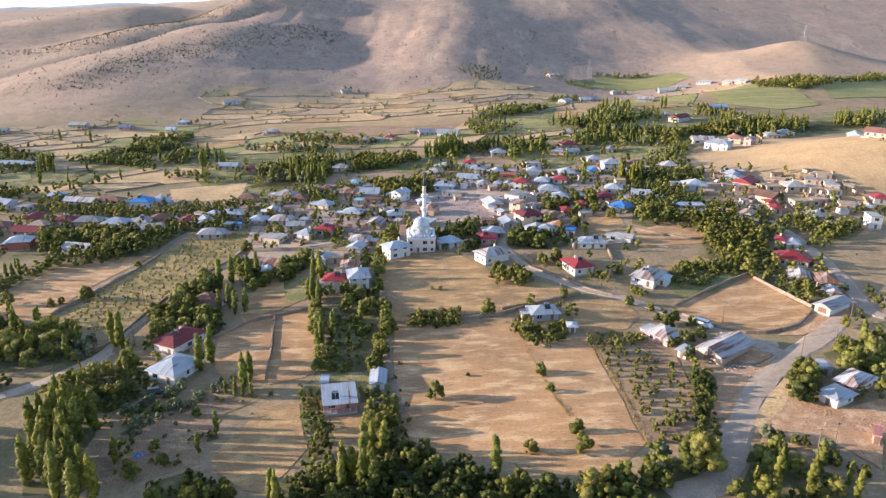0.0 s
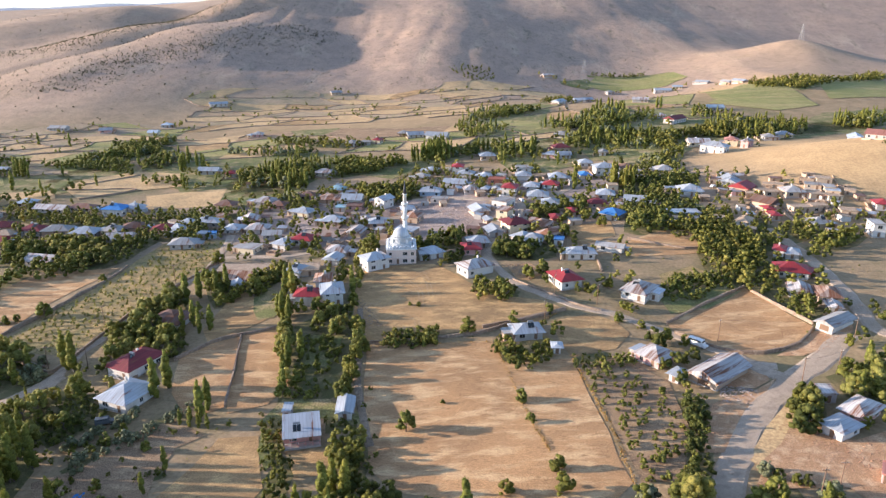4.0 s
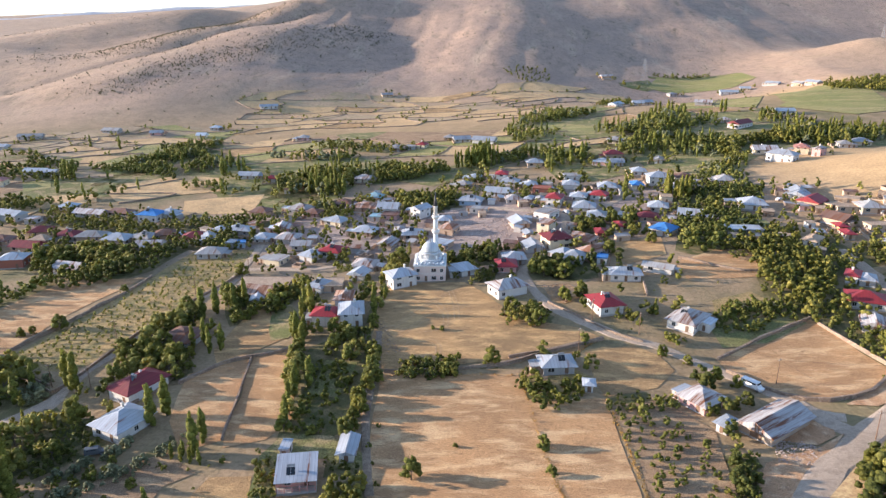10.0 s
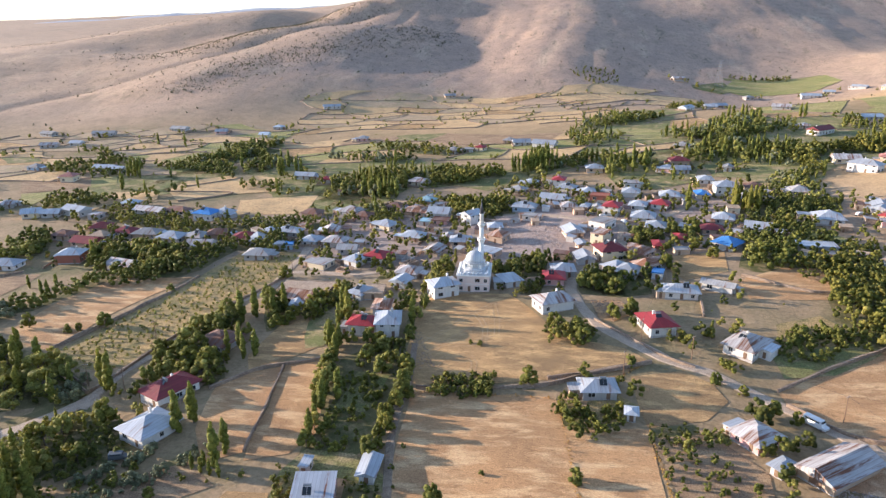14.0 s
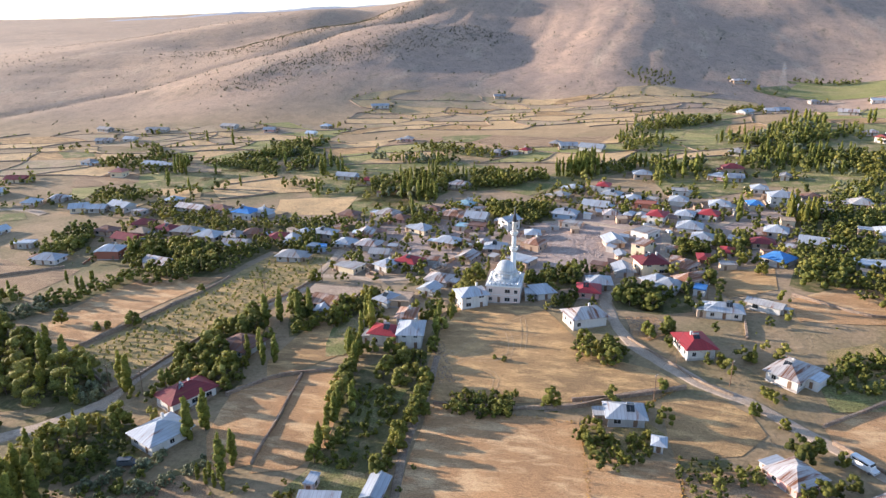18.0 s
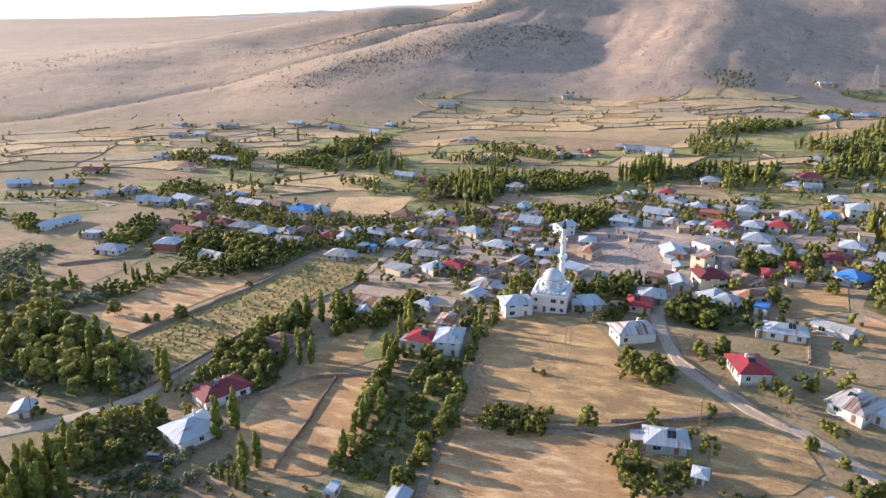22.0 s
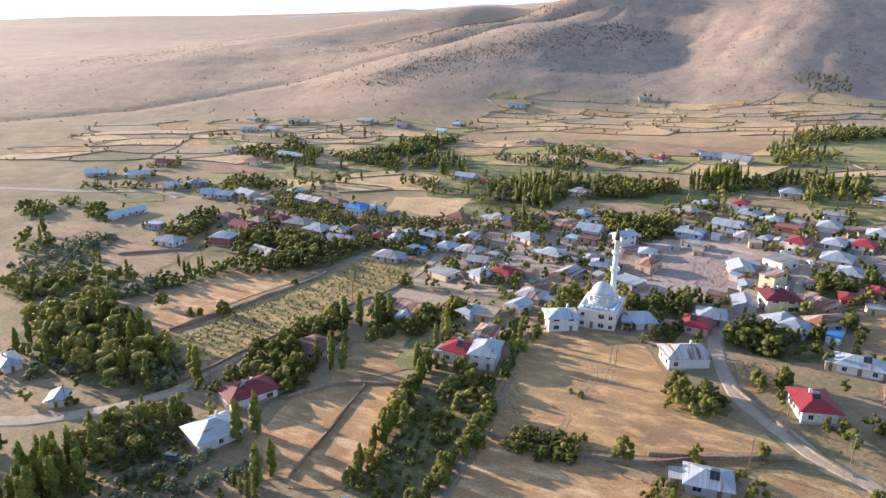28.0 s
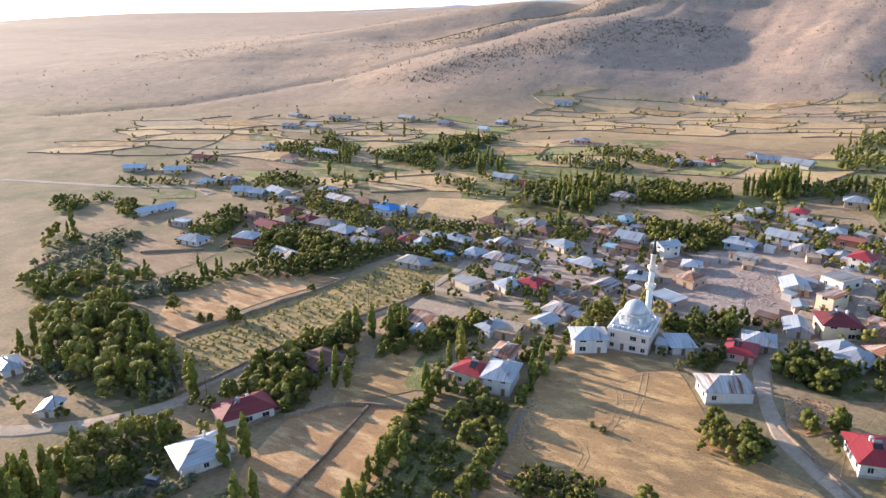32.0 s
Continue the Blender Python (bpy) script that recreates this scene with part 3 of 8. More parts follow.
# ---- fields and roads ----
field("stubble", [(-11.9, -69.2), (26.6, -69.0), (29.0, -81.2), (48.9, -79.9), (52.0, -136.6), (42.6, -146.7), (32.7, -146.7), (1.2, -135.4), (-5.8, -125.9), (-9.2, -105.4)])
field("meadow", [(-21.2, -15.6), (-18.4, -5.7), (-6.3, -4.0), (7.8, -3.7), (18.7, -20.6), (26.6, -33.7), (45.6, -40.9), (52.1, -47.0), (43.2, -56.9), (20.6, -61.4), (-11.5, -66.1), (-17.3, -55.1)])
field("stubble", [(-69.8, -66.8), (-53.7, -58.2), (-47.0, -98.3), (-55.4, -103.4), (-64.2, -90.5)])
field("stubble", [(-53.1, -57.4), (-39.6, -53.8), (-31.8, -89.3), (-35.7, -97.6), (-45.6, -101.3)])
field("meadow", [(-67.9, -52.3), (-65.5, -25.3), (-59.5, -19.5), (-53.8, -33.1), (-47.7, -46.8), (-55.1, -55.0), (-63.3, -61.3)])
field("stubble", [(83.4, -57.4), (118.1, -32.8), (127.0, -63.6), (118.2, -73.2), (105.4, -78.1), (94.8, -74.1), (84.3, -63.1)])
field("meadow", [(46.3, -56.1), (60.8, -50.8), (67.6, -56.6), (70.1, -64.2), (63.4, -73.7), (49.0, -79.3), (47.4, -70.4)])
field("meadow", [(-51.5, -134.5), (-44.5, -111.9), (-34.7, -111.2), (-28.5, -132.0), (-34.5, -149.5), (-40.5, -147.5), (-49.2, -139.6)])
field("fallow", [(-82.2, -128.3), (-73.1, -123.2), (-68.9, -110.2), (-58.6, -103.5), (-48.2, -110.7), (-53.6, -115.4), (-54.6, -126.9), (-52.9, -137.5), (-63.6, -142.9), (-67.5, -147.2), (-74.2, -142.5)])
field("stubble", [(-138.4, -52.8), (-135.6, -25.1), (-124.3, 12.7), (-156.2, 11.8), (-164.7, -17.0), (-164.3, -37.5), (-156.0, -47.2)])
field("orchard_ground", [(-135.5, -55.4), (-121.1, 11.3), (-117.1, 44.0), (-88.8, 45.9), (-83.7, 23.6), (-91.6, -22.0), (-100.5, -48.3), (-100.6, -57.1), (-111.1, -64.3), (-126.6, -61.8)])
field("straw", [(-220.4, 151.3), (-218.3, 172.5), (-189.5, 190.1), (-158.0, 181.6), (-147.4, 152.7), (-172.5, 145.2), (-200.0, 129.7)])
field("straw", [(-162.2, 133.2), (-118.0, 144.9), (-112.5, 107.9), (-150.6, 103.5)])
field("straw", [(-258.5, 114.3), (-250.8, 144.4), (-225.0, 148.5), (-214.6, 131.5), (-236.2, 123.0), (-240.6, 104.0)])
field("green", [(-285.9, 168.7), (-279.8, 189.7), (-262.7, 162.0), (-274.6, 153.1)])
field("fallow", [(-333.9, 162.0), (-312.3, 169.6), (-295.5, 179.6), (-277.5, 156.6), (-294.5, 144.6), (-312.5, 136.7)])
field("green", [(-310.9, 134.8), (-292.9, 142.7), (-285.3, 115.4), (-293.2, 113.8)])
field("green", [(42.3, 311.4), (71.2, 350.4), (66.5, 280.5), (41.6, 274.8)])
field("green", [(57.1, 344.5), (75.0, 347.9), (61.9, 300.5), (54.6, 286.8)])
field("green", [(75.7, 347.8), (94.3, 348.8), (89.0, 283.0), (64.0, 281.1)])
field("green", [(206.7, 651.0), (311.9, 664.9), (316.9, 624.3), (280.5, 594.4), (206.3, 591.6), (188.8, 603.7)])
field("green", [(269.9, 457.9), (295.1, 444.6), (329.6, 483.6), (289.9, 382.9), (263.2, 395.6)])
field("green", [(118.9, 218.5), (174.2, 233.4), (169.7, 222.6), (133.6, 210.9), (128.9, 201.6), (117.3, 202.5)])
field("meadow", [(64.9, 23.4), (68.7, 39.8), (88.3, 44.1), (85.8, 22.1), (69.5, 13.4)])
field("stubble", [(87.2, 12.9), (104.7, 25.4), (118.0, 26.5), (119.9, 14.5), (116.8, -0.2), (88.0, -2.0)])
field("green", [(117.5, 74.9), (138.5, 66.4), (138.7, 58.7), (116.6, 57.3)])
field("fallow", [(-254.1, 4.9), (-247.8, 18.0), (-218.2, 9.9), (-194.7, 11.8), (-192.7, 2.1), (-194.6, -19.1), (-217.9, -10.8)])
field("fallow", [(-298.8, 7.9), (-285.6, 27.4), (-275.0, 24.0), (-275.5, 3.2)])
field("fallow", [(-265.5, -28.6), (-261.2, 0.1), (-254.4, -3.5), (-253.4, -36.3)])
road(4.5, [(65.7, -49.8), (57.6, -45.7), (51.6, -39.2), (46.5, -35.2), (40.2, -29.6), (36.4, -22.1), (32.7, -11.4), (29.7, 1.5), (29.2, 13.0)])
road(4.5, [(39.9, -28.7), (55.6, -44.7), (67.3, -50.7), (78.2, -60.2), (86.1, -67.9), (93.3, -75.9), (100.4, -84.1), (105.6, -86.5)])
road(8.5, [(51.8, -156.2), (61.3, -152.2), (68.1, -143.7), (75.4, -131.8), (84.7, -117.7), (98.0, -102.7), (106.7, -94.5), (118.2, -84.4), (134.3, -70.2)])
road(6, [(106.7, -94.5), (101.0, -89.1), (96.5, -79.6)])
road(6, [(146.4, -72.0), (144.0, -66.7), (148.7, -47.4), (152.3, -24.5), (154.3, 2.5), (153.9, 29.0)])
road(6, [(-135.3, -112.6), (-126.6, -107.9), (-119.3, -102.5), (-112.4, -95.4), (-105.8, -86.2), (-102.1, -78.3)])
road(4.5, [(-102.0, -85.2), (-103.5, -63.7), (-100.5, -53.9), (-96.2, -30.6), (-94.1, -19.3), (-85.7, 1.6), (-82.6, 14.6)])
road(4.5, [(-84.3, 0.8), (-85.5, 20.9), (-86.9, 40.8), (-88.8, 57.9), (-84.0, 78.8), (-71.8, 87.9)])
road(5, [(-5.2, 101.8), (16.5, 101.7), (33.1, 95.3), (50.0, 90.4), (51.0, 69.5), (47.4, 42.4), (32.5, 18.6), (28.9, 4.9)])
road(5, [(50.0, 90.4), (67.2, 95.5), (79.8, 107.1), (89.3, 119.2)])
road(6, [(-441.6, 42.0), (-393.8, 57.0), (-347.4, 70.5), (-308.8, 89.1), (-283.8, 83.7)])
road(4, [(-84.9, 19.4), (-71.3, 19.2), (-53.3, 17.3), (-42.3, 21.3)])
road(2.6, [(-16.9, -43.1), (-14.2, -60.5), (-13.8, -74.8), (-12.4, -89.4), (-9.5, -103.8), (-6.2, -117.4)], TRACK, "narrow brown farm track")
road(3.0, [(48.6, -48.8), (35.4, -55.7), (25.8, -61.5), (17.4, -65.1)], TRACK, "narrow brown farm track")
field("fallow", [(49.0, -83.7), (63.4, -79.3), (73.0, -93.2), (70.8, -116.9), (62.3, -136.8), (54.0, -136.2), (53.1, -104.5)])
field("orchard_ground", [(35.2, -66.6), (43.0, -65.8), (47.8, -70.4), (44.5, -77.6), (33.5, -80.8)])
field("orchard_ground", [(91.8, -20.1), (106.5, -12.7), (115.7, -28.9), (106.0, -36.6), (93.8, -44.7), (88.4, -38.0)])
field("stubble", [(36.1, -8.1), (45.4, -6.0), (50.7, -16.0), (43.1, -23.9), (38.9, -22.6)])
field("fallow", [(76.8, -109.7), (85.9, -101.9), (79.5, -121.7), (72.9, -127.9)])
field("meadow", [(-27.0, -117.2), (-15.3, -118.9), (-14.3, -127.5), (-22.3, -128.1)])
field("green", [(-323.3, 228.6), (-311.4, 252.2), (-286.1, 237.3), (-284.0, 203.0), (-298.7, 187.7)])
field("green", [(-276.3, 210.9), (-254.7, 252.0), (-221.6, 235.1), (-235.9, 193.8)])
field("green", [(-172.5, 246.8), (-143.1, 258.1), (-129.3, 237.8), (-155.5, 225.9)])
field("green", [(254.3, 379.8), (290.5, 420.0), (333.1, 482.6), (349.4, 427.5), (343.7, 358.8), (299.6, 340.2)])
field("green", [(391.9, 462.2), (487.0, 499.1), (427.0, 397.5), (366.2, 382.8)])
field("green", [(126.4, 197.6), (143.8, 219.3), (173.5, 223.9), (159.0, 190.4)])
field("bare", [(80.0, -106.3), (86.2, -102.5), (93.5, -100.1), (102.3, -93.4), (95.4, -101.7), (87.1, -109.3), (81.3, -117.6), (76.6, -127.3), (70.6, -127.0), (74.5, -117.2)])
field("bare", [(84.4, -127.8), (97.2, -111.3), (100.7, -106.3), (101.7, -116.5), (102.6, -125.6), (117.8, -120.0), (106.1, -139.5), (75.8, -141.4)])
field("bare", [(93.6, -115.0), (99.2, -122.3), (109.8, -125.6), (110.5, -130.6), (99.3, -149.1), (94.5, -138.8), (86.2, -135.1), (81.4, -131.3)])
field("straw", [(100.8, -104.5), (99.5, -110.8), (89.2, -124.4), (80.2, -132.4), (79.3, -129.9), (88.8, -117.5)])
field("bare", [(93.9, -81.5), (101.2, -88.6), (99.8, -94.7), (94.1, -98.7), (85.3, -96.7)])
field("bare", [(108.2, -80.6), (125.2, -67.1), (130.0, -67.8), (140.8, -60.1), (136.8, -68.7), (124.5, -77.2), (115.3, -81.6)])
field("garden", [(-51.0, -47.3), (-56.7, -30.0), (-58.0, -21.4), (-53.5, -18.7), (-48.4, -24.9), (-44.9, -36.6), (-45.7, -45.8)])
field("trodden", [(-1.7, 65.9), (0.9, 74.2), (12.2, 74.2), (17.4, 47.4), (12.9, 38.2), (4.9, 39.6)])
field("trodden", [(14.0, 89.6), (20.5, 92.6), (21.9, 85.0), (16.1, 81.4)])
field("trodden", [(-9.4, 100.8), (2.9, 101.7), (16.9, 93.7), (16.9, 76.0), (6.1, 74.7), (-5.8, 88.7)])
field("garden", [(-35.3, -104.0), (-31.9, -95.4), (-19.4, -96.1), (-10.7, -102.5), (-8.7, -108.2), (-16.6, -107.6), (-18.4, -104.7), (-28.8, -104.2), (-27.6, -116.5), (-29.6, -125.6), (-33.3, -117.7)])
field("garden", [(86.1, -39.8), (98.1, -34.8), (115.2, -28.5), (116.0, -36.0), (100.0, -48.2), (86.7, -51.1)])




WORN = earthen("worn_grass", (0.50, 0.35, 0.19), (0.40, 0.28, 0.155), (0.58, 0.41, 0.23), 0.1, 0.5, 0.5)


def tyre_track(points):
    """Two faint pale ruts across the grass."""
    bm = bmesh.new()
    for side in (-0.75, 0.75):
        rows = []
        for a, b in strip(points, 1.0):
            mid, out = (a + b) / 2, (a - b).normalized()
            rows.append([bm.verts.new((q.x, q.y, land(q.x, q.y) + 0.165)) for q in (mid + out * (side + 0.11), mid + out * (side - 0.11))])
        for p, q in zip(rows, rows[1:]):
            bm.faces.new((p[0], p[1], q[1], q[0]))
    return tagged(new("track", mesh_of("track", bm, WORN)), "faint pale tyre ruts across the mown meadow", "track", kind="structure")


for line in [[(-15.3, -45.6), (-9.3, -34.5), (-0.7, -19.5), (6.1, -11.0)], [(-13.4, -51.4), (-7.6, -42.4), (1.2, -30.0), (11.5, -25.4)], [(-9.3, -17.8), (-1.6, -21.6), (3.4, -32.0), (4.0, -42.6)], [(-8.1, -56.4), (-5.7, -50.6), (1.1, -50.0), (3.2, -57.2), (-2.7, -60.8)], [(3.4, -12.2), (6.2, -24.7), (7.4, -35.9)], [(-17.3, -37.8), (-8.9, -42.9), (-0.0, -43.0), (6.2, -36.4)]]:
    tyre_track(line)


# ---- terraced fields at the foot of the hills ----
def bent(a, b, r, sag=0.09):
    """A field edge: the straight line between two corners, bowed and shaky."""
    dx, dy = b[0] - a[0], b[1] - a[1]
    bow, lean = r.uniform(-sag, sag), r.uniform(0.3, 0.7)
    out = []
    for k in range(5):
        s = k / 5
        off = bow * math.sin(math.pi * s ** (0.5 + lean)) + (r.uniform(-0.02, 0.02) if k else 0)
        out.append((a[0] + dx * s - dy * off, a[1] + dy * s + dx * off))
    return out


def terraces(origin, turn, cells, size, kinds, seed):
    """An uneven net of small fields with bowed stone walls between them."""
    r = random.Random(seed)
    (nx, ny), (w, d) = cells, size
    c, s = math.cos(radians(turn)), math.sin(radians(turn))
    knots = {}
    for i in range(nx + 1):
        for j in range(ny + 1):
            x, y = (i + 0.45 * (j % 2) + r.uniform(-0.33, 0.33)) * w, (j + r.uniform(-0.3, 0.3) + 0.5 * math.sin(i * 0.9)) * d
            knots[i, j] = (origin[0] + c * x - s * y, origin[1] + s * x + c * y)
    flat = {(i, j): bent(knots[i, j], knots[i + 1, j], r) for i in range(nx) for j in range(ny + 1)}
    tall = {(i, j): bent(knots[i, j], knots[i, j + 1], r, 0.14) for i in range(nx + 1) for j in range(ny)}
    for i in range(nx):
        for j in range(ny):
            ring = flat[i, j] + tall[i + 1, j] + [knots[i + 1, j + 1]] + flat[i, j + 1][:0:-1] + [knots[i, j + 1]] + tall[i, j][:0:-1]
            if r.random() < 0.82:
                field(r.choice(kinds), ring, 0.03)
            if r.random() < 0.85:
                hedges.append(flat[i, j] + [knots[i + 1, j]])
            if r.random() < 0.7:
                hedges.append(tall[i, j] + [knots[i, j + 1]])


hedges = []
terraces((-215, 318), 14, (7, 7), (42, 22), ("straw", "straw", "straw", "dry_terrace", "meadow"), 5)
terraces((20.6, 438.9), 12, (3, 3), (46, 34), ("straw", "straw", "dry_terrace"), 12)
terraces((-500, 95), 22, (5, 7), (54, 23), ("straw", "straw", "dry_terrace", "meadow"), 8)
terraces((-185, 205), 9, (7, 3), (40, 30), ("green", "meadow", "fallow", "straw", "garden"), 21)
terraces((95, 290), 12, (4, 4), (42, 34), ("green", "garden", "meadow", "green", "straw"), 23)
terraces((-330, 215), 20, (4, 4), (36, 26), ("straw", "green", "meadow", "dry_terrace"), 9)


# ---- houses ----
def window_mesh(w, h):
    bm = boxes((-w / 2 - 0.07, w / 2 + 0.07, -0.06, 0.02, -0.08, 0), (-w / 2 - 0.07, w / 2 + 0.07, -0.06, 0.02, h, h + 0.07), (-w / 2 - 0.07, -w / 2, -0.06, 0.02, 0, h), (w / 2, w / 2 + 0.07, -0.06, 0.02, 0, h), (-0.03, 0.03, -0.05, 0.02, 0, h))
    return mesh_of("window", bm, FRAME), mesh_of("pane", boxes((-w / 2, w / 2, -0.025, 0.02, 0, h)), glass)


WINDOW, WIDE = window_mesh(1.1, 1.2), window_mesh(1.7, 1.3)
DOOR = mesh_of("door", boxes((-0.5, 0.5, -0.06, 0.02, 0, 2.05), (-0.38, 0.38, -0.08, -0.06, 1.1, 1.9), (-0.38, 0.38, -0.08, -0.06, 0.15, 0.95)), WOOD)
CHIMNEY = mesh_of("chimney", boxes((-0.3, 0.3, -0.3, 0.3, -0.6, 0.9), (-0.38, 0.38, -0.38, 0.38, 0.9, 1.02), (-0.22, 0.22, -0.22, 0.22, 1.02, 1.2)), WALLS["white"])
PANEL = mesh_of("solar_panel", boxes((-0.95, -0.03, -0.9, 0.9, 0, 0.07), (0.03, 0.95, -0.9, 0.9, 0, 0.07)), glass)


def tank_mesh():
    bm = bmesh.new()
    tube(bm, (-0.85, 0, 0), (0.85, 0, 0), 0.3, 0.3, 12)
    for x in (-0.6, 0.6):
        box(bm, x - 0.04, x + 0.04, -0.2, 0.2, -0.9, -0.2)
    return mesh_of("water_tank", bm, steel)


TANK = tank_mesh()
YARD = random.Random(11)
ROOF_WORDS = {"zinc": "grey zinc sheet", "bluezinc": "bluish zinc sheet", "grey": "dull grey", "rust": "rust-streaked metal", "rustzinc": "rust-streaked zinc", "red": "bright red sheet-metal", "maroon": "dark red sheet-metal", "pinkroof": "faded red", "brown": "brown weathered", "blue": "bright blue sheet-metal", "cyan": "pale blue sheet-metal", "tan": "flat earthen", "brick": "bare brick", "stone": "roofless stone"}


def roof_mesh(shape, w, d, rise, over, material):
    """A roof with thickness: hip, gable or one slope."""
    bm = bmesh.new()
    a, b, t = w / 2 + over, d / 2 + over, 0.12
    if shape == "gable":
        along_x = w >= d
        ends = ((-a, 0), (a, 0)) if along_x else ((0, -b), (0, b))
    else:
        k = max(abs(a - b), 0.25)
        ends = ((-k, 0), (k, 0)) if a >= b else ((0, -k), (0, k))
    low = [bm.verts.new((x, y, 0)) for x, y in ((-a, -b), (a, -b), (a, b), (-a, b))]
    sill = [bm.verts.new((v.co.x, v.co.y, -t)) for v in low]
    p, q = (bm.verts.new((*e, rise)) for e in ends)
    if ends[0][1] == 0:
        faces = ((low[0], low[1], q, p), (low[1], low[2], q), (low[2], low[3], p, q), (low[3], low[0], p))
    else:
        faces = ((low[0], low[1], p), (low[1], low[2], q, p), (low[2], low[3], q), (low[3], low[0], p, q))
    for f in faces:
        bm.faces.new(f)
    for k in range(4):
        bm.faces.new((low[k - 1], sill[k - 1], sill[k], low[k]))
    bm.faces.new(sill[::-1])
    # ridge cap
    box(bm, min(p.co.x, q.co.x) - 0.1, max(p.co.x, q.co.x) + 0.1, min(p.co.y, q.co.y) - 0.1, max(p.co.y, q.co.y) + 0.1, rise - 0.05, rise + 0.06)
    return mesh_of("roof", bm, material)


def house(x, y, turn, w, d, e, roof, wall, shape, extra=""):
    """A village house. e: height of its eaves."""
    r = YARD
    base = min(land(x + i * w / 2, y + j * d / 2) for i in (-0.7, 0, 0.7) for j in (-0.7, 0, 0.7))
    z = land(x, y)
    floors = "two-storey" if e > 4.4 else "single-storey"
    kind = {"ruin": "roofless ruin of rough stone"}.get(shape, f"{floors} {wall if wall != 'brown' else 'mud-plastered'} house with {ROOF_WORDS[roof]} roof")
    top = thing("house", x, y, z, turn, kind, "house", "village houses")
    drop = min(base - z, 0) - 0.4
    if shape == "ruin":
        t = 0.5
        part("wall", boxes((-w / 2, w / 2, -d / 2, -d / 2 + t, drop, e), (-w / 2, w / 2, d / 2 - t, d / 2, drop, e * 0.8), (-w / 2, -w / 2 + t, -d / 2 + t, d / 2 - t, drop, e * 0.7), (w / 2 - t, w / 2, -d / 2 + t, d / 2 - t, drop, e * 0.9), (-t / 2, t / 2, -d / 2 + t, d / 2 - t, drop, e * 0.75)), STONE, top)
        return top
    body = boxes((-w / 2, w / 2, -d / 2, d / 2, 0, e))
    if shape == "gable":
        k = 0.26 * min(w, d)
        for side in (-1, 1):
            tri = [(side * w / 2, -d / 2, e), (side * w / 2, d / 2, e), (side * w / 2, 0, e + k - 0.06)] if w >= d else [(-w / 2, side * d / 2, e), (w / 2, side * d / 2, e), (0, side * d / 2, e + k - 0.06)]
            body.faces.new([body.verts.new(c) for c in tri])
    walls = part("wall", body, WALLS[wall], top)
    part("plinth", boxes((-w / 2 - 0.06, w / 2 + 0.06, -d / 2 - 0.06, d / 2 + 0.06, drop, 0.35)), WALLS["grey"], top)
    rise = 0.26 * min(w, d)
    if shape == "flat":
        rf = part("roof", boxes((-w / 2 - 0.25, w / 2 + 0.25, -d / 2 - 0.25, d / 2 + 0.25, e, e + 0.22), (-w / 2 - 0.25, w / 2 + 0.25, -d / 2 - 0.25, -d / 2, e + 0.22, e + 0.4), (-w / 2 - 0.25, w / 2 + 0.25, d / 2, d / 2 + 0.25, e + 0.22, e + 0.4)), ROOFS[roof], top)
        rise = 0.2
    elif shape == "porch":
        rise = 0.9
        bm = bmesh.new()
        v = box(bm, -w / 2 - 0.3, w / 2 + 0.3, -d / 2 - 0.3, d / 2 + 0.3, e, e + 0.14)
        for k in (2, 3, 6, 7):
            v[k].co.z += 1.1
        part("roof", bm, ROOFS[roof], top)
        walls.data.clear_geometry()
        bm = boxes((-w / 2, w / 2, -d / 2 + 2.2, d / 2, 0, e))
        for v in bm.verts:
            if v.co.z > 1:
                v.co.z = e - 0.02 + 1.1 * (v.co.y + d / 2 + 0.3) / (d + 0.6)
        bm.to_mesh(walls.data)
        bm.free()
        part("porch_floor", boxes((-w / 2, w / 2, -d / 2, -d / 2 + 2.2, drop, 0.5)), WALLS["grey"], top)
        for k in range(6):
            px = -w / 2 + 0.15 + k * (w - 0.3) / 5
            part("post", boxes((px - 0.1, px + 0.1, -d / 2, -d / 2 + 0.2, 0.5, e + 0.02)), WALLS["pink"], top)
        part("railing", boxes((-w / 2, w / 2, -d / 2 + 0.06, -d / 2 + 0.14, 1.3, 1.38), (-w / 2, w / 2, -d / 2 + 0.06, -d / 2 + 0.14, 0.9, 0.96)), WALLS["pink"], top)
    else:
        rf = part("roof", roof_mesh(shape, w, d, rise, 0.85, ROOFS[roof]), None, top)
        rf.location.z = e + 0.02
    back = -d / 2 + (2.2 if shape == "porch" else 0)
    if extra == "barn":
        part("barn_door", boxes((-1.3, 1.3, -d / 2 - 0.05, -d / 2 + 0.02, 0, 2.4), (-1.42, -1.3, -d / 2 - 0.08, -d / 2 + 0.02, 0, 2.5), (1.3, 1.42, -d / 2 - 0.08, -d / 2 + 0.02, 0, 2.5)), WOOD, top, "dark wooden barn door")
        return top
    # openings on all four sides
    for level in range(2 if e > 4.4 else 1):
        at = 1.0 + 2.7 * level if e > 2.7 else 0.8
        for side, length, out in ((0, w, -back), (90, d, w / 2), (180, w, d / 2), (270, d, w / 2)):
            n = max(1, int(length / 3.4))
            for k in range(n):
                if n > 1 and r.random() < 0.18:
                    continue
                s = (k + 0.5) / n * length - length / 2
                m = pose(0, 0, 0, 0, 0, side)
                if level == 0 and side == 0 and k == n // 2:
                    ob = part("door", DOOR, None, top)
                    ob.matrix_basis = m @ pose(s, -out, 0.06 if shape != "porch" else 0.5)
                    continue
                pick = WIDE if length / n > 4.2 else WINDOW
                ob = part("window", pick[0], None, top)
                ob.matrix_basis = m @ pose(s, -out, at)
                part("pane", pick[1], None, ob)
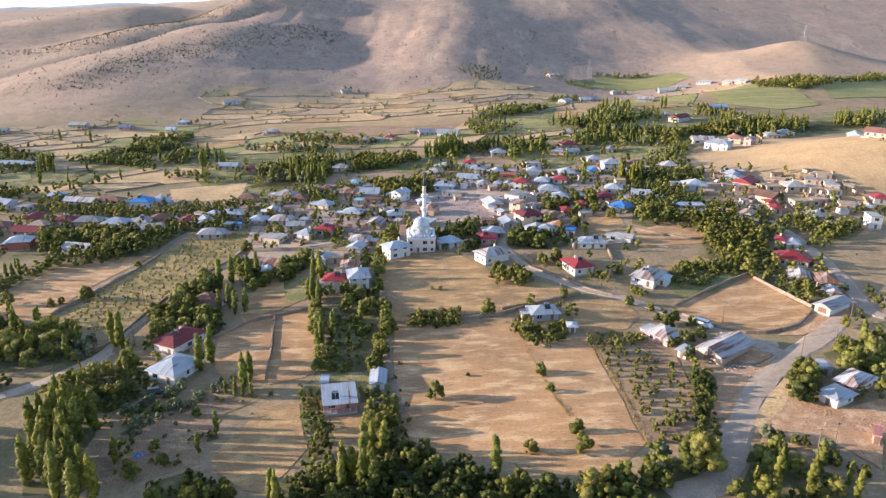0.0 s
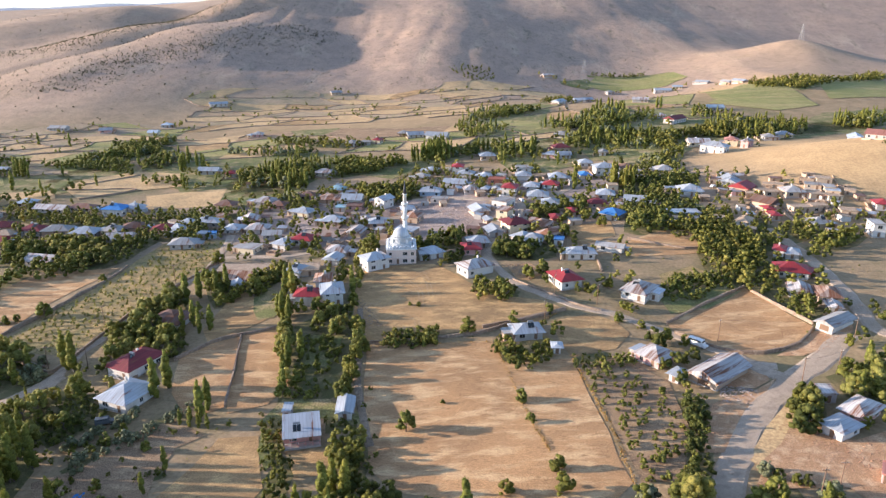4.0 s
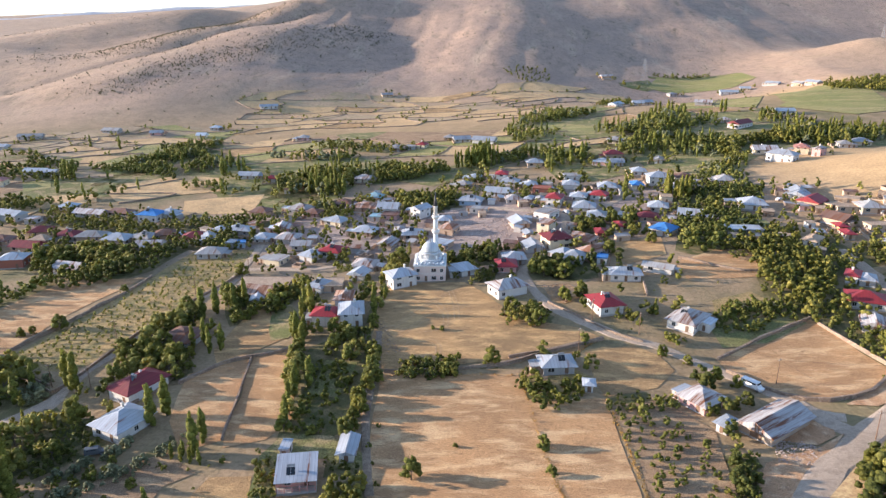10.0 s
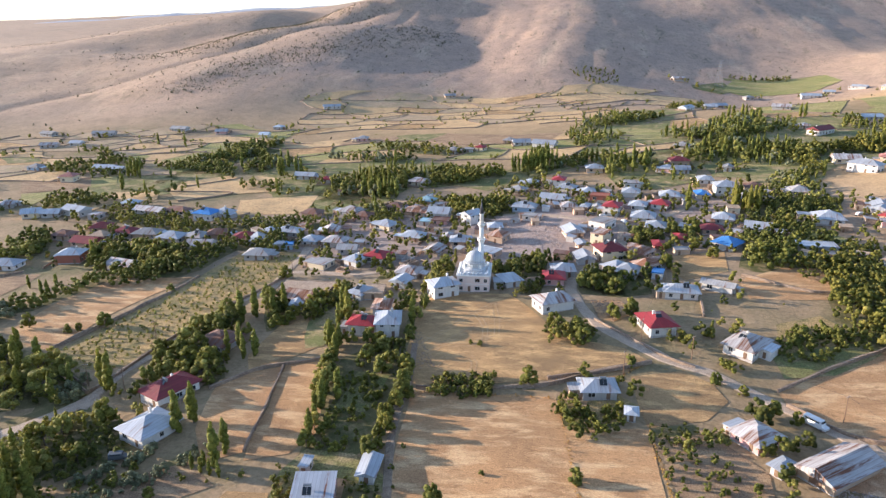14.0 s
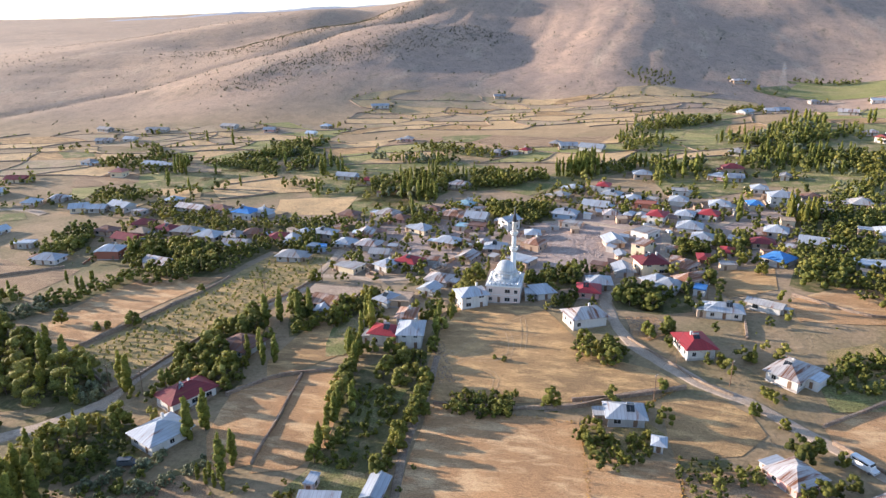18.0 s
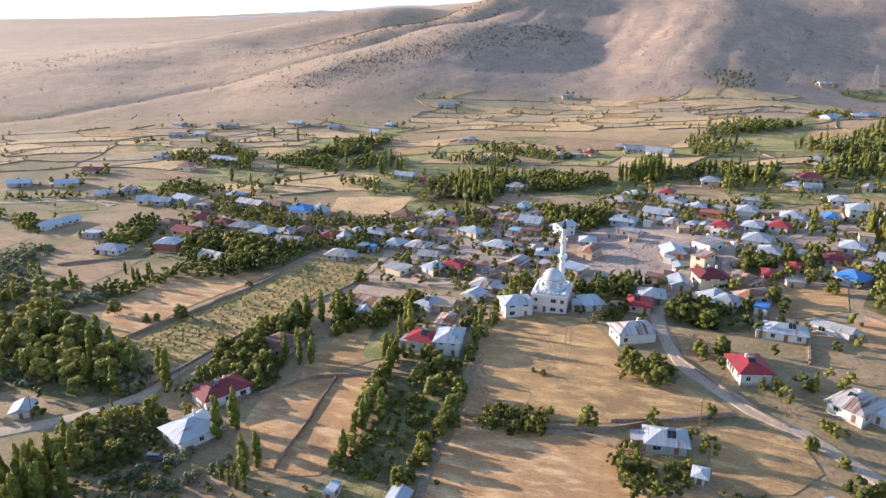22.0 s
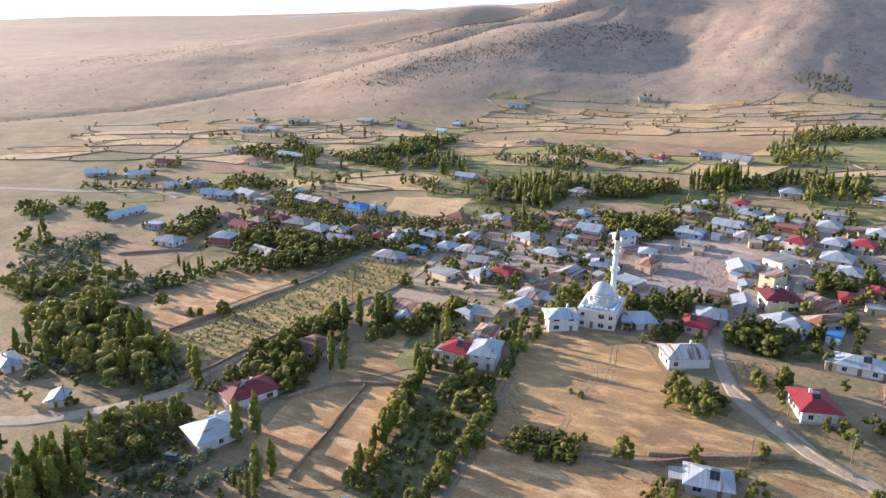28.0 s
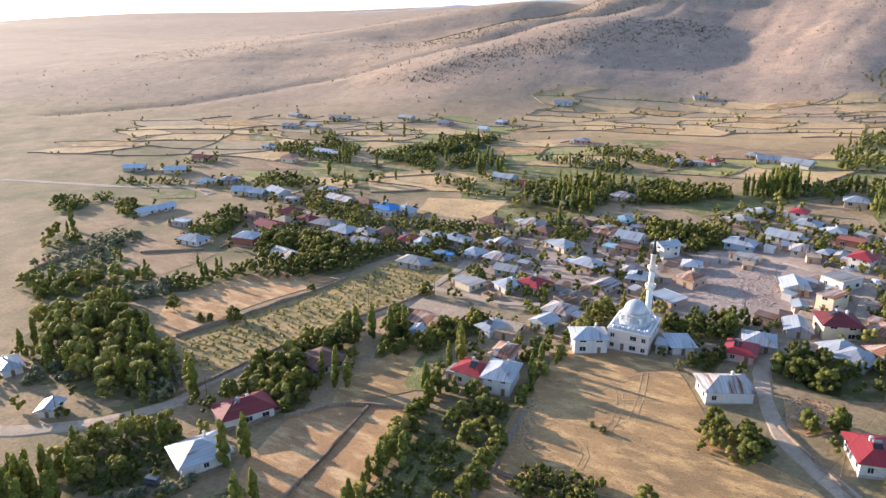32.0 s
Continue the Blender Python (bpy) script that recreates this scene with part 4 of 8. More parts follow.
    if e > 2.7 and shape in ("hip", "gable") and extra != "barn":
        ob = part("chimney", CHIMNEY, None, top)
        ob.location = (r.uniform(-0.25, 0.25) * w, r.uniform(0.05, 0.2) * d, e + rise * 0.75)
    if shape in ("hip", "gable", "flat") and 6.5 < w < 17 and r.random() < 0.5:
        # lean-to built on at the back or one end
        s, lw, ld, le = r.choice((-1, 1)), r.uniform(0.4, 0.75) * d, r.uniform(2.4, 3.6), min(e - 0.35, 2.5)
        x0, x1 = sorted((s * w / 2, s * (w / 2 + ld)))
        y0 = r.uniform(-d / 2, d / 2 - lw)
        annex = part("lean_to", boxes((x0, x1, y0, y0 + lw, drop, le)), WALLS[r.choice((wall, "grey", "tan", "brown"))], top, "low lean-to built against the house")
        bm = bmesh.new()
        v = box(bm, x0 - 0.3 * (s < 0), x1 + 0.3 * (s > 0), y0 - 0.25, y0 + lw + 0.25, le + 0.02, le + 0.12)
        for c in v:
            c.co.z += 0.3 if abs(c.co.x) < w / 2 + 0.1 else 0.0
        part("lean_to_roof", bm, ROOFS[r.choice((roof if shape != "flat" else "rust", "zinc", "rust", "grey", "bluezinc"))], annex)
        part("lean_to_door", boxes((x0 + ld * 0.3, x0 + ld * 0.3 + 0.9, y0 - 0.05, y0 + 0.02, 0, 1.9)), WOOD, annex)
    if "solar" in extra:
        px, py = r.uniform(-0.15, 0.15) * w, -0.14 * d
        ob = part("solar_panel", PANEL, None, top, "dark glazed solar water collector")
        ob.matrix_basis = pose(px, py - 0.5, e + rise * 0.7 + 0.35, 35)
        ob = part("water_tank", TANK, None, top, "round steel hot-water tank")
        ob.location = (px, py + 0.5, e + rise * 0.7 + 1.2)
    return top


def yard_wall(x, y, turn, w, d, height, material):
    """Two sides of a low yard wall of stone or mud brick beside a house."""
    bm = bmesh.new()
    c, s = math.cos(radians(turn)), math.sin(radians(turn))
    corners = [(-w / 2, -d / 2), (w / 2, -d / 2), (w / 2, d / 2)]
    for (x0, y0), (x1, y1) in zip(corners, corners[1:]):
        n = max(2, int(math.hypot(x1 - x0, y1 - y0) / 2.2))
        for k in range(n):
            if YARD.random() < 0.14:
                continue
            a, b = (x0 + (x1 - x0) * k / n, y0 + (y1 - y0) * k / n), (x0 + (x1 - x0) * (k + 1) / n, y0 + (y1 - y0) * (k + 1) / n)
            z, tall = land(x + c * a[0] - s * a[1], y + s * a[0] + c * a[1]), height * YARD.uniform(0.75, 1.1)
            ends = [(x + c * p - s * q, y + s * p + c * q) for p, q in (a, b)]
            ux, uy = (ends[1][0] - ends[0][0]), (ends[1][1] - ends[0][1])
            f = 0.17 / math.hypot(ux, uy)
            lows = [(ends[0][0] - uy * f, ends[0][1] + ux * f), (ends[0][0] + uy * f, ends[0][1] - ux * f), (ends[1][0] + uy * f, ends[1][1] - ux * f), (ends[1][0] - uy * f, ends[1][1] + ux * f)]
            v = [bm.verts.new((p, q, zz)) for zz in (z - 0.6, z + tall) for p, q in lows]
            for g in ((0, 3, 2, 1), (4, 5, 6, 7), (0, 1, 5, 4), (1, 2, 6, 5), (2, 3, 7, 6), (3, 0, 4, 7)):
                bm.faces.new([v[q] for q in g])
    return tagged(new("yard_wall", mesh_of("yard_wall", bm, material)), "low broken yard wall of mud brick and stone", "wall", "yard walls")


# ---- the village ----
house(-15.4, -4.6, 32, 9.2, 7.4, 4.7, 'zinc', 'white', 'hip', 'two')
house(23.6, -14.9, 30, 11.2, 8.0, 3.5, 'rustzinc', 'white', 'hip')
house(55.5, -27.3, 19, 8.0, 10.5, 3.3, 'red', 'white', 'hip', 'solar')
house(66.0, -0.9, -0, 10.6, 7.0, 2.7, 'zinc', 'white', 'hip', 'solar')
house(79.2, 4.9, -24, 10.0, 4.0, 2.5, 'grey', 'white', 'gable')
house(23.2, 9.5, 3, 7.0, 8.0, 2.7, 'red', 'pink', 'hip', 'solar')
house(26.2, 18.3, 9, 7.7, 8.0, 2.7, 'zinc', 'grey', 'hip')
house(7.3, 6.4, 31, 5.9, 8.0, 2.7, 'zinc', 'white', 'hip')
house(3.5, 3.3, 10, 3.1, 5.0, 2.6, 'zinc', 'grey', 'flat')
house(-35.7, -35.5, 0, 7.9, 7.0, 4.0, 'red', 'white', 'hip', 'solar')
house(-27.5, -34.8, 12, 7.0, 10.0, 4.7, 'zinc', 'white', 'hip')
house(-32.2, -24.3, 5, 5.2, 8.0, 4.7, 'rust', 'white', 'hip')
house(-23.5, -112.4, 12, 8.7, 9.0, 3.2, 'zinc', 'pink', 'porch', 'solar')
house(-13.9, -102.5, 3, 3.3, 7.0, 2.5, 'zinc', 'white', 'gable')
house(-29.0, -102.8, 2, 2.0, 4.0, 2.4, 'zinc', 'grey', 'flat')
house(-74.8, -93.7, -22, 9.5, 11.0, 3.1, 'zinc', 'white', 'hip')
house(-80.0, -75.7, -25, 8.6, 13.0, 3.3, 'maroon', 'white', 'hip', 'solar')
house(-80.5, -45.6, -13, 10.5, 10.0, 2.7, 'brown', 'grey', 'hip')
house(37.3, -65.5, 9, 8.6, 6.6, 2.5, 'zinc', 'grey', 'hip', 'solar')
house(45.2, -75.7, -3, 2.0, 3.0, 2.3, 'zinc', 'white', 'hip')
house(104.6, -138.0, -33, 1.4, 5.0, 2.2, 'pinkroof', 'pink', 'flat')
house(140.9, -44.8, -16, 6.8, 9.0, 2.7, 'rust', 'brown', 'hip')
house(133.9, -39.7, -20, 6.4, 7.0, 2.3, 'rustzinc', 'grey', 'gable')
house(139.2, -22.6, -19, 10.6, 9.0, 2.7, 'red', 'white', 'hip')
house(144.2, -2.5, -30, 3.6, 7.0, 2.9, 'red', 'white', 'hip')
house(147.9, -4.8, -21, 4.7, 7.0, 2.3, 'zinc', 'grey', 'hip')
house(79.8, -37.1, -36, 8.4, 11.5, 2.9, 'rustzinc', 'white', 'hip', 'solar')
house(194.4, 18.9, -11, 4.8, 8.0, 5.5, 'grey', 'white', 'flat', 'two')
house(29.3, 70.1, 15, 7.6, 9.0, 2.5, 'zinc', 'brown', 'gable')
house(42.4, 80.8, -32, 8.4, 10.0, 3.7, 'grey', 'white', 'flat')
house(41.2, 59.7, -25, 5.6, 9.0, 4.7, 'rust', 'cream', 'flat', 'two')
house(44.1, 38.1, -69, 9.5, 10.0, 4.7, 'maroon', 'cream', 'hip', 'solar')
house(34.3, 33.9, 12, 6.5, 8.0, 2.5, 'zinc', 'grey', 'gable')
house(32.9, 51.4, 16, 3.4, 5.0, 2.6, 'zinc', 'brown', 'gable')
house(49.8, 19.0, -18, 8.0, 9.0, 2.5, 'zinc', 'grey', 'hip')
house(46.1, 23.1, -45, 7.0, 8.0, 2.5, 'zinc', 'grey', 'hip')
house(56.4, 40.6, -30, 7.3, 9.0, 2.5, 'rust', 'brown', 'hip')
house(59.1, 26.1, -52, 6.9, 13.0, 2.7, 'rust', 'white', 'hip')
house(60.3, 16.1, -13, 3.7, 5.0, 2.5, 'blue', 'white', 'flat')
house(73.2, 59.0, -11, 4.0, 7.0, 2.5, 'red', 'grey', 'hip')
house(64.0, 49.8, 1, 3.9, 7.0, 2.5, 'red', 'brick', 'hip')
house(61.4, 92.4, -7, 9.9, 10.0, 2.5, 'zinc', 'white', 'hip')
house(65.6, 76.8, -8, 7.8, 9.0, 2.5, 'zinc', 'white', 'hip')
house(71.4, 112.8, -19, 7.7, 8.0, 2.5, 'red', 'white', 'hip')
house(60.4, 111.3, -10, 7.4, 8.0, 2.5, 'zinc', 'white', 'hip')
house(76.9, 127.8, -5, 8.8, 9.0, 2.7, 'zinc', 'white', 'hip')
house(58.5, 135.5, -5, 8.0, 9.0, 2.7, 'zinc', 'white', 'hip')
house(59.9, 153.2, 2, 7.8, 8.0, 2.7, 'grey', 'white', 'flat')
house(47.7, 102.4, -16, 7.1, 9.0, 4.9, 'red', 'white', 'hip', 'two')
house(42.6, 128.4, -10, 9.2, 7.0, 2.9, 'brick', 'brick', 'flat')
house(36.5, 138.3, 2, 6.6, 8.0, 2.7, 'zinc', 'white', 'hip')
house(20.8, 155.3, -6, 6.0, 8.0, 4.9, 'red', 'white', 'hip', 'two')
house(25.4, 145.9, -14, 8.9, 8.0, 2.7, 'zinc', 'white', 'hip', 'solar')
house(18.7, 126.5, -11, 11.9, 8.0, 2.5, 'zinc', 'white', 'gable')
house(-1.2, 144.3, -15, 8.1, 8.0, 2.5, 'grey', 'cream', 'hip')
house(4.7, 158.7, -8, 6.9, 8.0, 2.5, 'zinc', 'white', 'hip')
house(5.0, 111.1, -8, 10.9, 8.0, 2.7, 'zinc', 'blue', 'hip', 'solar')
house(26.9, 111.5, 4, 7.4, 8.0, 2.5, 'rustzinc', 'grey', 'hip')
house(35.1, 110.9, -12, 3.5, 7.0, 2.5, 'zinc', 'brown', 'hip')
house(9.8, 94.5, -11, 8.2, 5.0, 2.5, 'grey', 'grey', 'flat')
house(40.6, 109.3, -3, 3.5, 5.0, 2.5, 'grey', 'grey', 'gable')
house(40.7, 188.6, 4, 9.3, 8.0, 2.7, 'zinc', 'tan', 'hip')
house(-36.8, 99.4, -3, 9.6, 9.0, 3.5, 'zinc', 'white', 'gable')
house(-19.3, 90.4, -35, 6.3, 8.0, 4.9, 'zinc', 'white', 'gable', 'two')
house(-6.3, 77.6, 10, 6.0, 7.0, 2.5, 'zinc', 'tan', 'hip')
house(-2.5, 61.1, -21, 6.7, 8.0, 3.5, 'rust', 'brown', 'hip')
house(-18.9, 56.7, 7, 8.7, 8.0, 2.5, 'zinc', 'brown', 'hip', 'solar')
house(-25.8, 62.8, 6, 3.7, 6.0, 2.5, 'rustzinc', 'grey', 'hip')
house(-41.7, 63.4, -11, 9.9, 8.0, 2.5, 'zinc', 'brown', 'hip')
house(-28.1, 43.1, -13, 6.0, 8.0, 2.5, 'rustzinc', 'tan', 'gable')
house(-5.3, 41.0, -24, 9.5, 8.0, 2.5, 'zinc', 'brown', 'flat')
house(-41.2, 87.7, -7, 5.3, 6.0, 2.3, 'cyan', 'grey', 'flat')
house(-34.2, 89.3, -6, 7.8, 7.0, 2.3, 'brown', 'pink', 'flat')
house(-50.2, 105.6, -10, 11.5, 9.0, 2.5, 'rust', 'brown', 'hip')
house(-63.1, 114.3, -10, 8.6, 8.0, 2.5, 'brown', 'grey', 'hip')
house(-48.7, 125.9, -15, 8.1, 7.0, 2.5, 'cyan', 'tan', 'hip')
house(-85.0, 105.9, -16, 11.3, 9.0, 2.7, 'rustzinc', 'grey', 'hip')
house(-75.9, 98.1, -8, 7.0, 7.0, 2.5, 'brown', 'pink', 'hip')
house(-59.7, 81.6, -23, 9.3, 8.0, 2.7, 'zinc', 'cream', 'hip')
house(-85.1, 72.6, 8, 6.8, 7.0, 2.5, 'rustzinc', 'pink', 'gable')
house(-88.7, 57.1, -3, 6.8, 8.0, 2.7, 'zinc', 'grey', 'hip')
house(-76.7, 56.5, -3, 9.6, 8.0, 2.5, 'rustzinc', 'grey', 'hip')
house(-105.1, 70.9, -6, 11.2, 7.0, 2.7, 'zinc', 'grey', 'hip', 'solar')
house(-115.3, 71.1, -13, 6.4, 7.0, 2.5, 'zinc', 'white', 'hip')
house(-115.6, 57.9, 27, 7.1, 8.0, 2.5, 'zinc', 'white', 'gable')
house(-105.8, 37.7, 4, 10.7, 8.0, 2.5, 'grey', 'grey', 'hip')
house(-106.0, 103.6, -8, 9.4, 8.0, 2.5, 'brown', 'brown', 'hip')
house(-72.7, 26.5, -17, 7.6, 8.0, 2.5, 'grey', 'cream', 'flat')
house(-58.7, 29.8, -23, 6.5, 8.0, 2.9, 'zinc', 'white', 'hip')
house(-50.1, 33.8, -17, 8.6, 8.0, 3.1, 'red', 'white', 'hip', 'solar')
house(-67.3, 45.1, 4, 7.5, 6.0, 2.5, 'grey', 'grey', 'gable')
house(-35.4, 26.6, -23, 5.0, 7.0, 2.6, 'stone', 'stone', 'ruin')
house(-32.7, 15.5, -6, 8.4, 8.0, 2.5, 'rustzinc', 'white', 'hip')
house(-32.9, 4.2, -14, 5.7, 6.0, 2.6, 'zinc', 'white', 'gable')
house(-45.4, -6.2, -22, 6.1, 8.0, 2.5, 'zinc', 'white', 'hip', 'solar')
house(-40.5, -5.2, 6, 6.6, 9.0, 2.3, 'tan', 'tan', 'flat')
house(-66.6, -10.6, -11, 9.4, 8.0, 2.6, 'rust', 'brown', 'gable')
house(-65.9, -16.6, 12, 3.5, 5.0, 2.4, 'zinc', 'grey', 'gable')
house(-140.2, 181.7, -4, 12.5, 7.0, 2.5, 'zinc', 'grey', 'gable')
house(-123.1, 173.4, 2, 5.7, 7.0, 2.5, 'red', 'grey', 'hip')
house(-62.0, 165.3, -13, 12.1, 8.0, 2.5, 'rustzinc', 'cream', 'hip')
house(-99.5, 156.3, 4, 4.9, 7.0, 2.5, 'grey', 'pink', 'hip')
house(-222.9, 118.0, -5, 8.5, 8.0, 2.5, 'bluezinc', 'tan', 'hip')
house(-163.3, 97.1, -6, 10.7, 9.0, 4.0, 'blue', 'white', 'hip', 'solar')
house(-155.6, 101.8, -17, 8.8, 8.0, 3.0, 'zinc', 'white', 'hip')
house(-202.3, 105.8, -9, 17.1, 7.0, 2.3, 'rustzinc', 'grey', 'gable')
house(-185.6, 106.5, -10, 13.2, 7.0, 2.3, 'brown', 'grey', 'hip')
house(-161.1, 59.8, -5, 11.5, 9.0, 2.7, 'zinc', 'grey', 'hip')
house(-177.8, 65.3, 4, 12.4, 8.0, 2.5, 'grey', 'brown', 'hip')
house(-189.7, 65.9, -8, 10.5, 8.0, 2.9, 'maroon', 'grey', 'hip', 'solar')
house(-208.6, 73.0, 15, 10.1, 8.0, 2.7, 'maroon', 'brown', 'hip')
house(-148.7, 61.8, -12, 9.4, 8.0, 2.7, 'grey', 'tan', 'hip', 'solar')
house(-140.1, 49.1, 7, 10.9, 8.0, 2.5, 'rustzinc', 'grey', 'gable')
house(-140.5, 66.7, 12, 10.2, 8.0, 2.5, 'brown', 'brown', 'hip')
house(-123.1, 61.2, 13, 11.2, 8.0, 2.5, 'maroon', 'brown', 'hip')
house(-192.1, 28.8, 13, 9.9, 8.0, 4.3, 'zinc', 'brick', 'hip')
house(-161.3, 21.4, -11, 11.4, 8.0, 2.5, 'rustzinc', 'grey', 'gable')
house(-220.6, 59.5, -2, 9.7, 8.0, 2.5, 'brown', 'tan', 'hip')
house(-200.7, 50.2, -7, 12.8, 8.0, 2.5, 'maroon', 'brown', 'gable')
house(-200.6, 60.5, 0, 7.6, 7.0, 2.5, 'tan', 'pink', 'hip')
house(-96.8, 49.7, 12, 3.5, 4.0, 2.6, 'blue', 'blue', 'flat')
house(-101.7, 50.5, -6, 4.0, 5.0, 2.6, 'zinc', 'grey', 'flat')
house(-243.7, 99.3, -15, 14.0, 8.0, 3.5, 'zinc', 'grey', 'gable')
house(-256.4, 95.1, 15, 9.0, 7.0, 2.5, 'zinc', 'grey', 'gable')
house(-267.7, 93.1, 31, 8.8, 8.0, 2.9, 'zinc', 'cream', 'gable')
house(-227.4, 93.4, -7, 6.6, 6.0, 2.6, 'rustzinc', 'grey', 'flat')
house(-300.6, 167.1, 7, 8.9, 8.0, 4.0, 'pinkroof', 'cream', 'hip')
house(-294.0, 195.8, -1, 15.6, 7.0, 2.5, 'zinc', 'grey', 'gable')
house(-281.1, 192.7, -1, 6.5, 6.0, 2.6, 'zinc', 'grey', 'gable')
house(-347.4, 193.0, -5, 9.3, 8.0, 2.5, 'grey', 'blue', 'hip')
house(-391.5, 260.9, 16, 12.7, 7.0, 2.5, 'rustzinc', 'grey', 'gable')
house(-372.3, 269.0, -1, 9.1, 7.0, 2.5, 'zinc', 'grey', 'gable')
house(-371.1, 303.1, 11, 18.6, 7.0, 2.5, 'grey', 'grey', 'gable')
house(-426.1, 303.4, -12, 13.7, 7.0, 2.5, 'grey', 'grey', 'gable')
house(-310.5, 322.0, -6, 14.0, 7.0, 2.5, 'grey', 'grey', 'gable')
house(-269.7, 318.7, 12, 8.7, 7.0, 2.5, 'zinc', 'pink', 'gable')
house(-229.0, 345.1, -1, 7.3, 7.0, 2.5, 'bluezinc', 'grey', 'hip')
house(-228.1, 314.0, -1, 7.1, 7.0, 2.5, 'bluezinc', 'cream', 'gable')
house(-210.2, 432.9, 22, 16.5, 7.0, 2.5, 'zinc', 'white', 'gable')
house(-104.5, 507.3, 20, 10.9, 7.0, 2.5, 'grey', 'tan', 'gable')
house(-55.7, 247.7, -14, 7.3, 8.0, 2.7, 'grey', 'grey', 'hip')
house(-44.8, 250.5, -8, 6.5, 6.0, 2.5, 'grey', 'grey', 'flat')
house(-36.9, 253.9, -19, 6.0, 7.0, 2.9, 'red', 'cream', 'hip')
house(-19.3, 280.3, -9, 7.2, 8.0, 2.5, 'grey', 'brown', 'hip')
house(-9.6, 271.8, 12, 11.5, 8.0, 2.5, 'zinc', 'grey', 'gable')
house(7.4, 264.4, -15, 15.8, 9.0, 2.7, 'zinc', 'white', 'gable')
house(-138.0, 299.8, 5, 7.5, 8.0, 2.5, 'grey', 'pink', 'hip')
house(-143.0, 297.4, -17, 3.5, 6.0, 2.3, 'zinc', 'cream', 'hip')
house(142.3, 624.6, 9, 12.3, 7.0, 2.5, 'rustzinc', 'tan', 'gable')
house(125.3, 427.7, 52, 14.0, 8.0, 2.7, 'bluezinc', 'white', 'gable')
house(151.2, 459.0, 2, 10.1, 8.0, 2.5, 'zinc', 'grey', 'gable')
house(167.1, 504.7, 18, 13.8, 8.0, 2.5, 'zinc', 'tan', 'gable')
house(198.8, 405.8, -15, 14.0, 8.0, 2.7, 'rustzinc', 'grey', 'gable')
house(210.5, 578.1, 18, 9.1, 7.0, 2.5, 'grey', 'grey', 'hip')
house(269.5, 566.9, -5, 18.7, 8.0, 2.7, 'bluezinc', 'white', 'gable')
house(288.6, 573.8, -16, 10.4, 7.0, 2.5, 'bluezinc', 'cream', 'gable')
house(317.4, 573.1, -39, 13.9, 7.0, 2.5, 'zinc', 'grey', 'gable')
house(329.1, 531.0, -75, 14.0, 8.0, 2.7, 'grey', 'brown', 'gable')
house(335.1, 511.4, -60, 14.0, 8.0, 2.7, 'zinc', 'brown', 'gable')
house(248.9, 351.1, 6, 14.0, 8.0, 2.7, 'bluezinc', 'grey', 'gable')
house(198.3, 299.4, 43, 19.3, 9.0, 3.5, 'maroon', 'white', 'gable')
house(193.9, 323.1, -10, 6.7, 7.0, 2.5, 'rustzinc', 'grey', 'hip')
house(182.4, 171.7, -41, 15.1, 9.0, 4.5, 'zinc', 'white', 'hip', 'two')
house(182.7, 201.6, -2, 13.4, 9.0, 2.9, 'rustzinc', 'cream', 'gable')
house(201.8, 194.1, -21, 7.6, 9.0, 4.5, 'pinkroof', 'cream', 'hip', 'two')
house(206.5, 180.9, -46, 4.9, 8.0, 4.5, 'rustzinc', 'pink', 'hip')
house(98.4, 248.1, -17, 8.9, 8.0, 2.7, 'grey', 'cream', 'hip')
house(90.0, 198.6, 8, 10.6, 8.0, 4.0, 'maroon', 'brown', 'hip')
house(82.3, 185.4, -18, 7.0, 8.0, 2.5, 'zinc', 'pink', 'hip')
house(90.1, 182.5, 2, 7.0, 7.0, 2.5, 'zinc', 'grey', 'gable')
house(115.7, 186.1, -12, 4.3, 7.0, 2.5, 'grey', 'grey', 'gable')
house(98.8, 158.5, -1, 7.1, 8.0, 2.7, 'zinc', 'white', 'hip')
house(105.4, 137.0, 2, 10.8, 9.0, 4.5, 'zinc', 'white', 'hip', 'two')
house(112.8, 120.1, -7, 9.2, 10.0, 2.7, 'grey', 'cream', 'hip')
house(102.4, 101.9, -5, 5.4, 7.0, 3.1, 'tan', 'cream', 'flat')
house(119.7, 140.5, -2, 8.4, 8.0, 2.5, 'brown', 'cream', 'hip')
house(138.0, 129.8, -2, 8.8, 9.0, 2.5, 'grey', 'cream', 'hip')
house(95.8, 88.4, -11, 8.4, 9.0, 2.7, 'zinc', 'grey', 'hip')
house(107.0, 73.4, -15, 9.3, 8.0, 2.5, 'zinc', 'grey', 'gable')
house(138.6, 86.5, -6, 10.8, 11.0, 2.7, 'zinc', 'white', 'hip')
house(90.5, 49.9, -37, 8.7, 9.0, 2.7, 'blue', 'grey', 'hip')
house(92.7, 129.3, 5, 5.6, 8.0, 2.7, 'blue', 'cream', 'hip')
house(119.2, 47.2, -6, 7.4, 7.0, 2.6, 'bluezinc', 'grey', 'flat')
house(126.4, 47.1, -2, 6.1, 7.0, 2.6, 'zinc', 'grey', 'flat')
house(88.1, 72.0, -1, 8.0, 7.0, 2.5, 'maroon', 'brown', 'hip')
house(162.6, 94.4, -34, 6.9, 8.0, 2.5, 'zinc', 'white', 'gable')
house(164.6, 84.5, -43, 9.2, 10.0, 2.7, 'red', 'brown', 'gable')
house(145.7, 35.1, -39, 4.8, 9.0, 2.5, 'tan', 'white', 'hip')
house(171.5, 78.6, -58, 3.7, 8.0, 2.5, 'tan', 'yellow', 'flat')
house(-217.3, 18.1, 6, 12.2, 8.0, 2.5, 'zinc', 'white', 'hip')
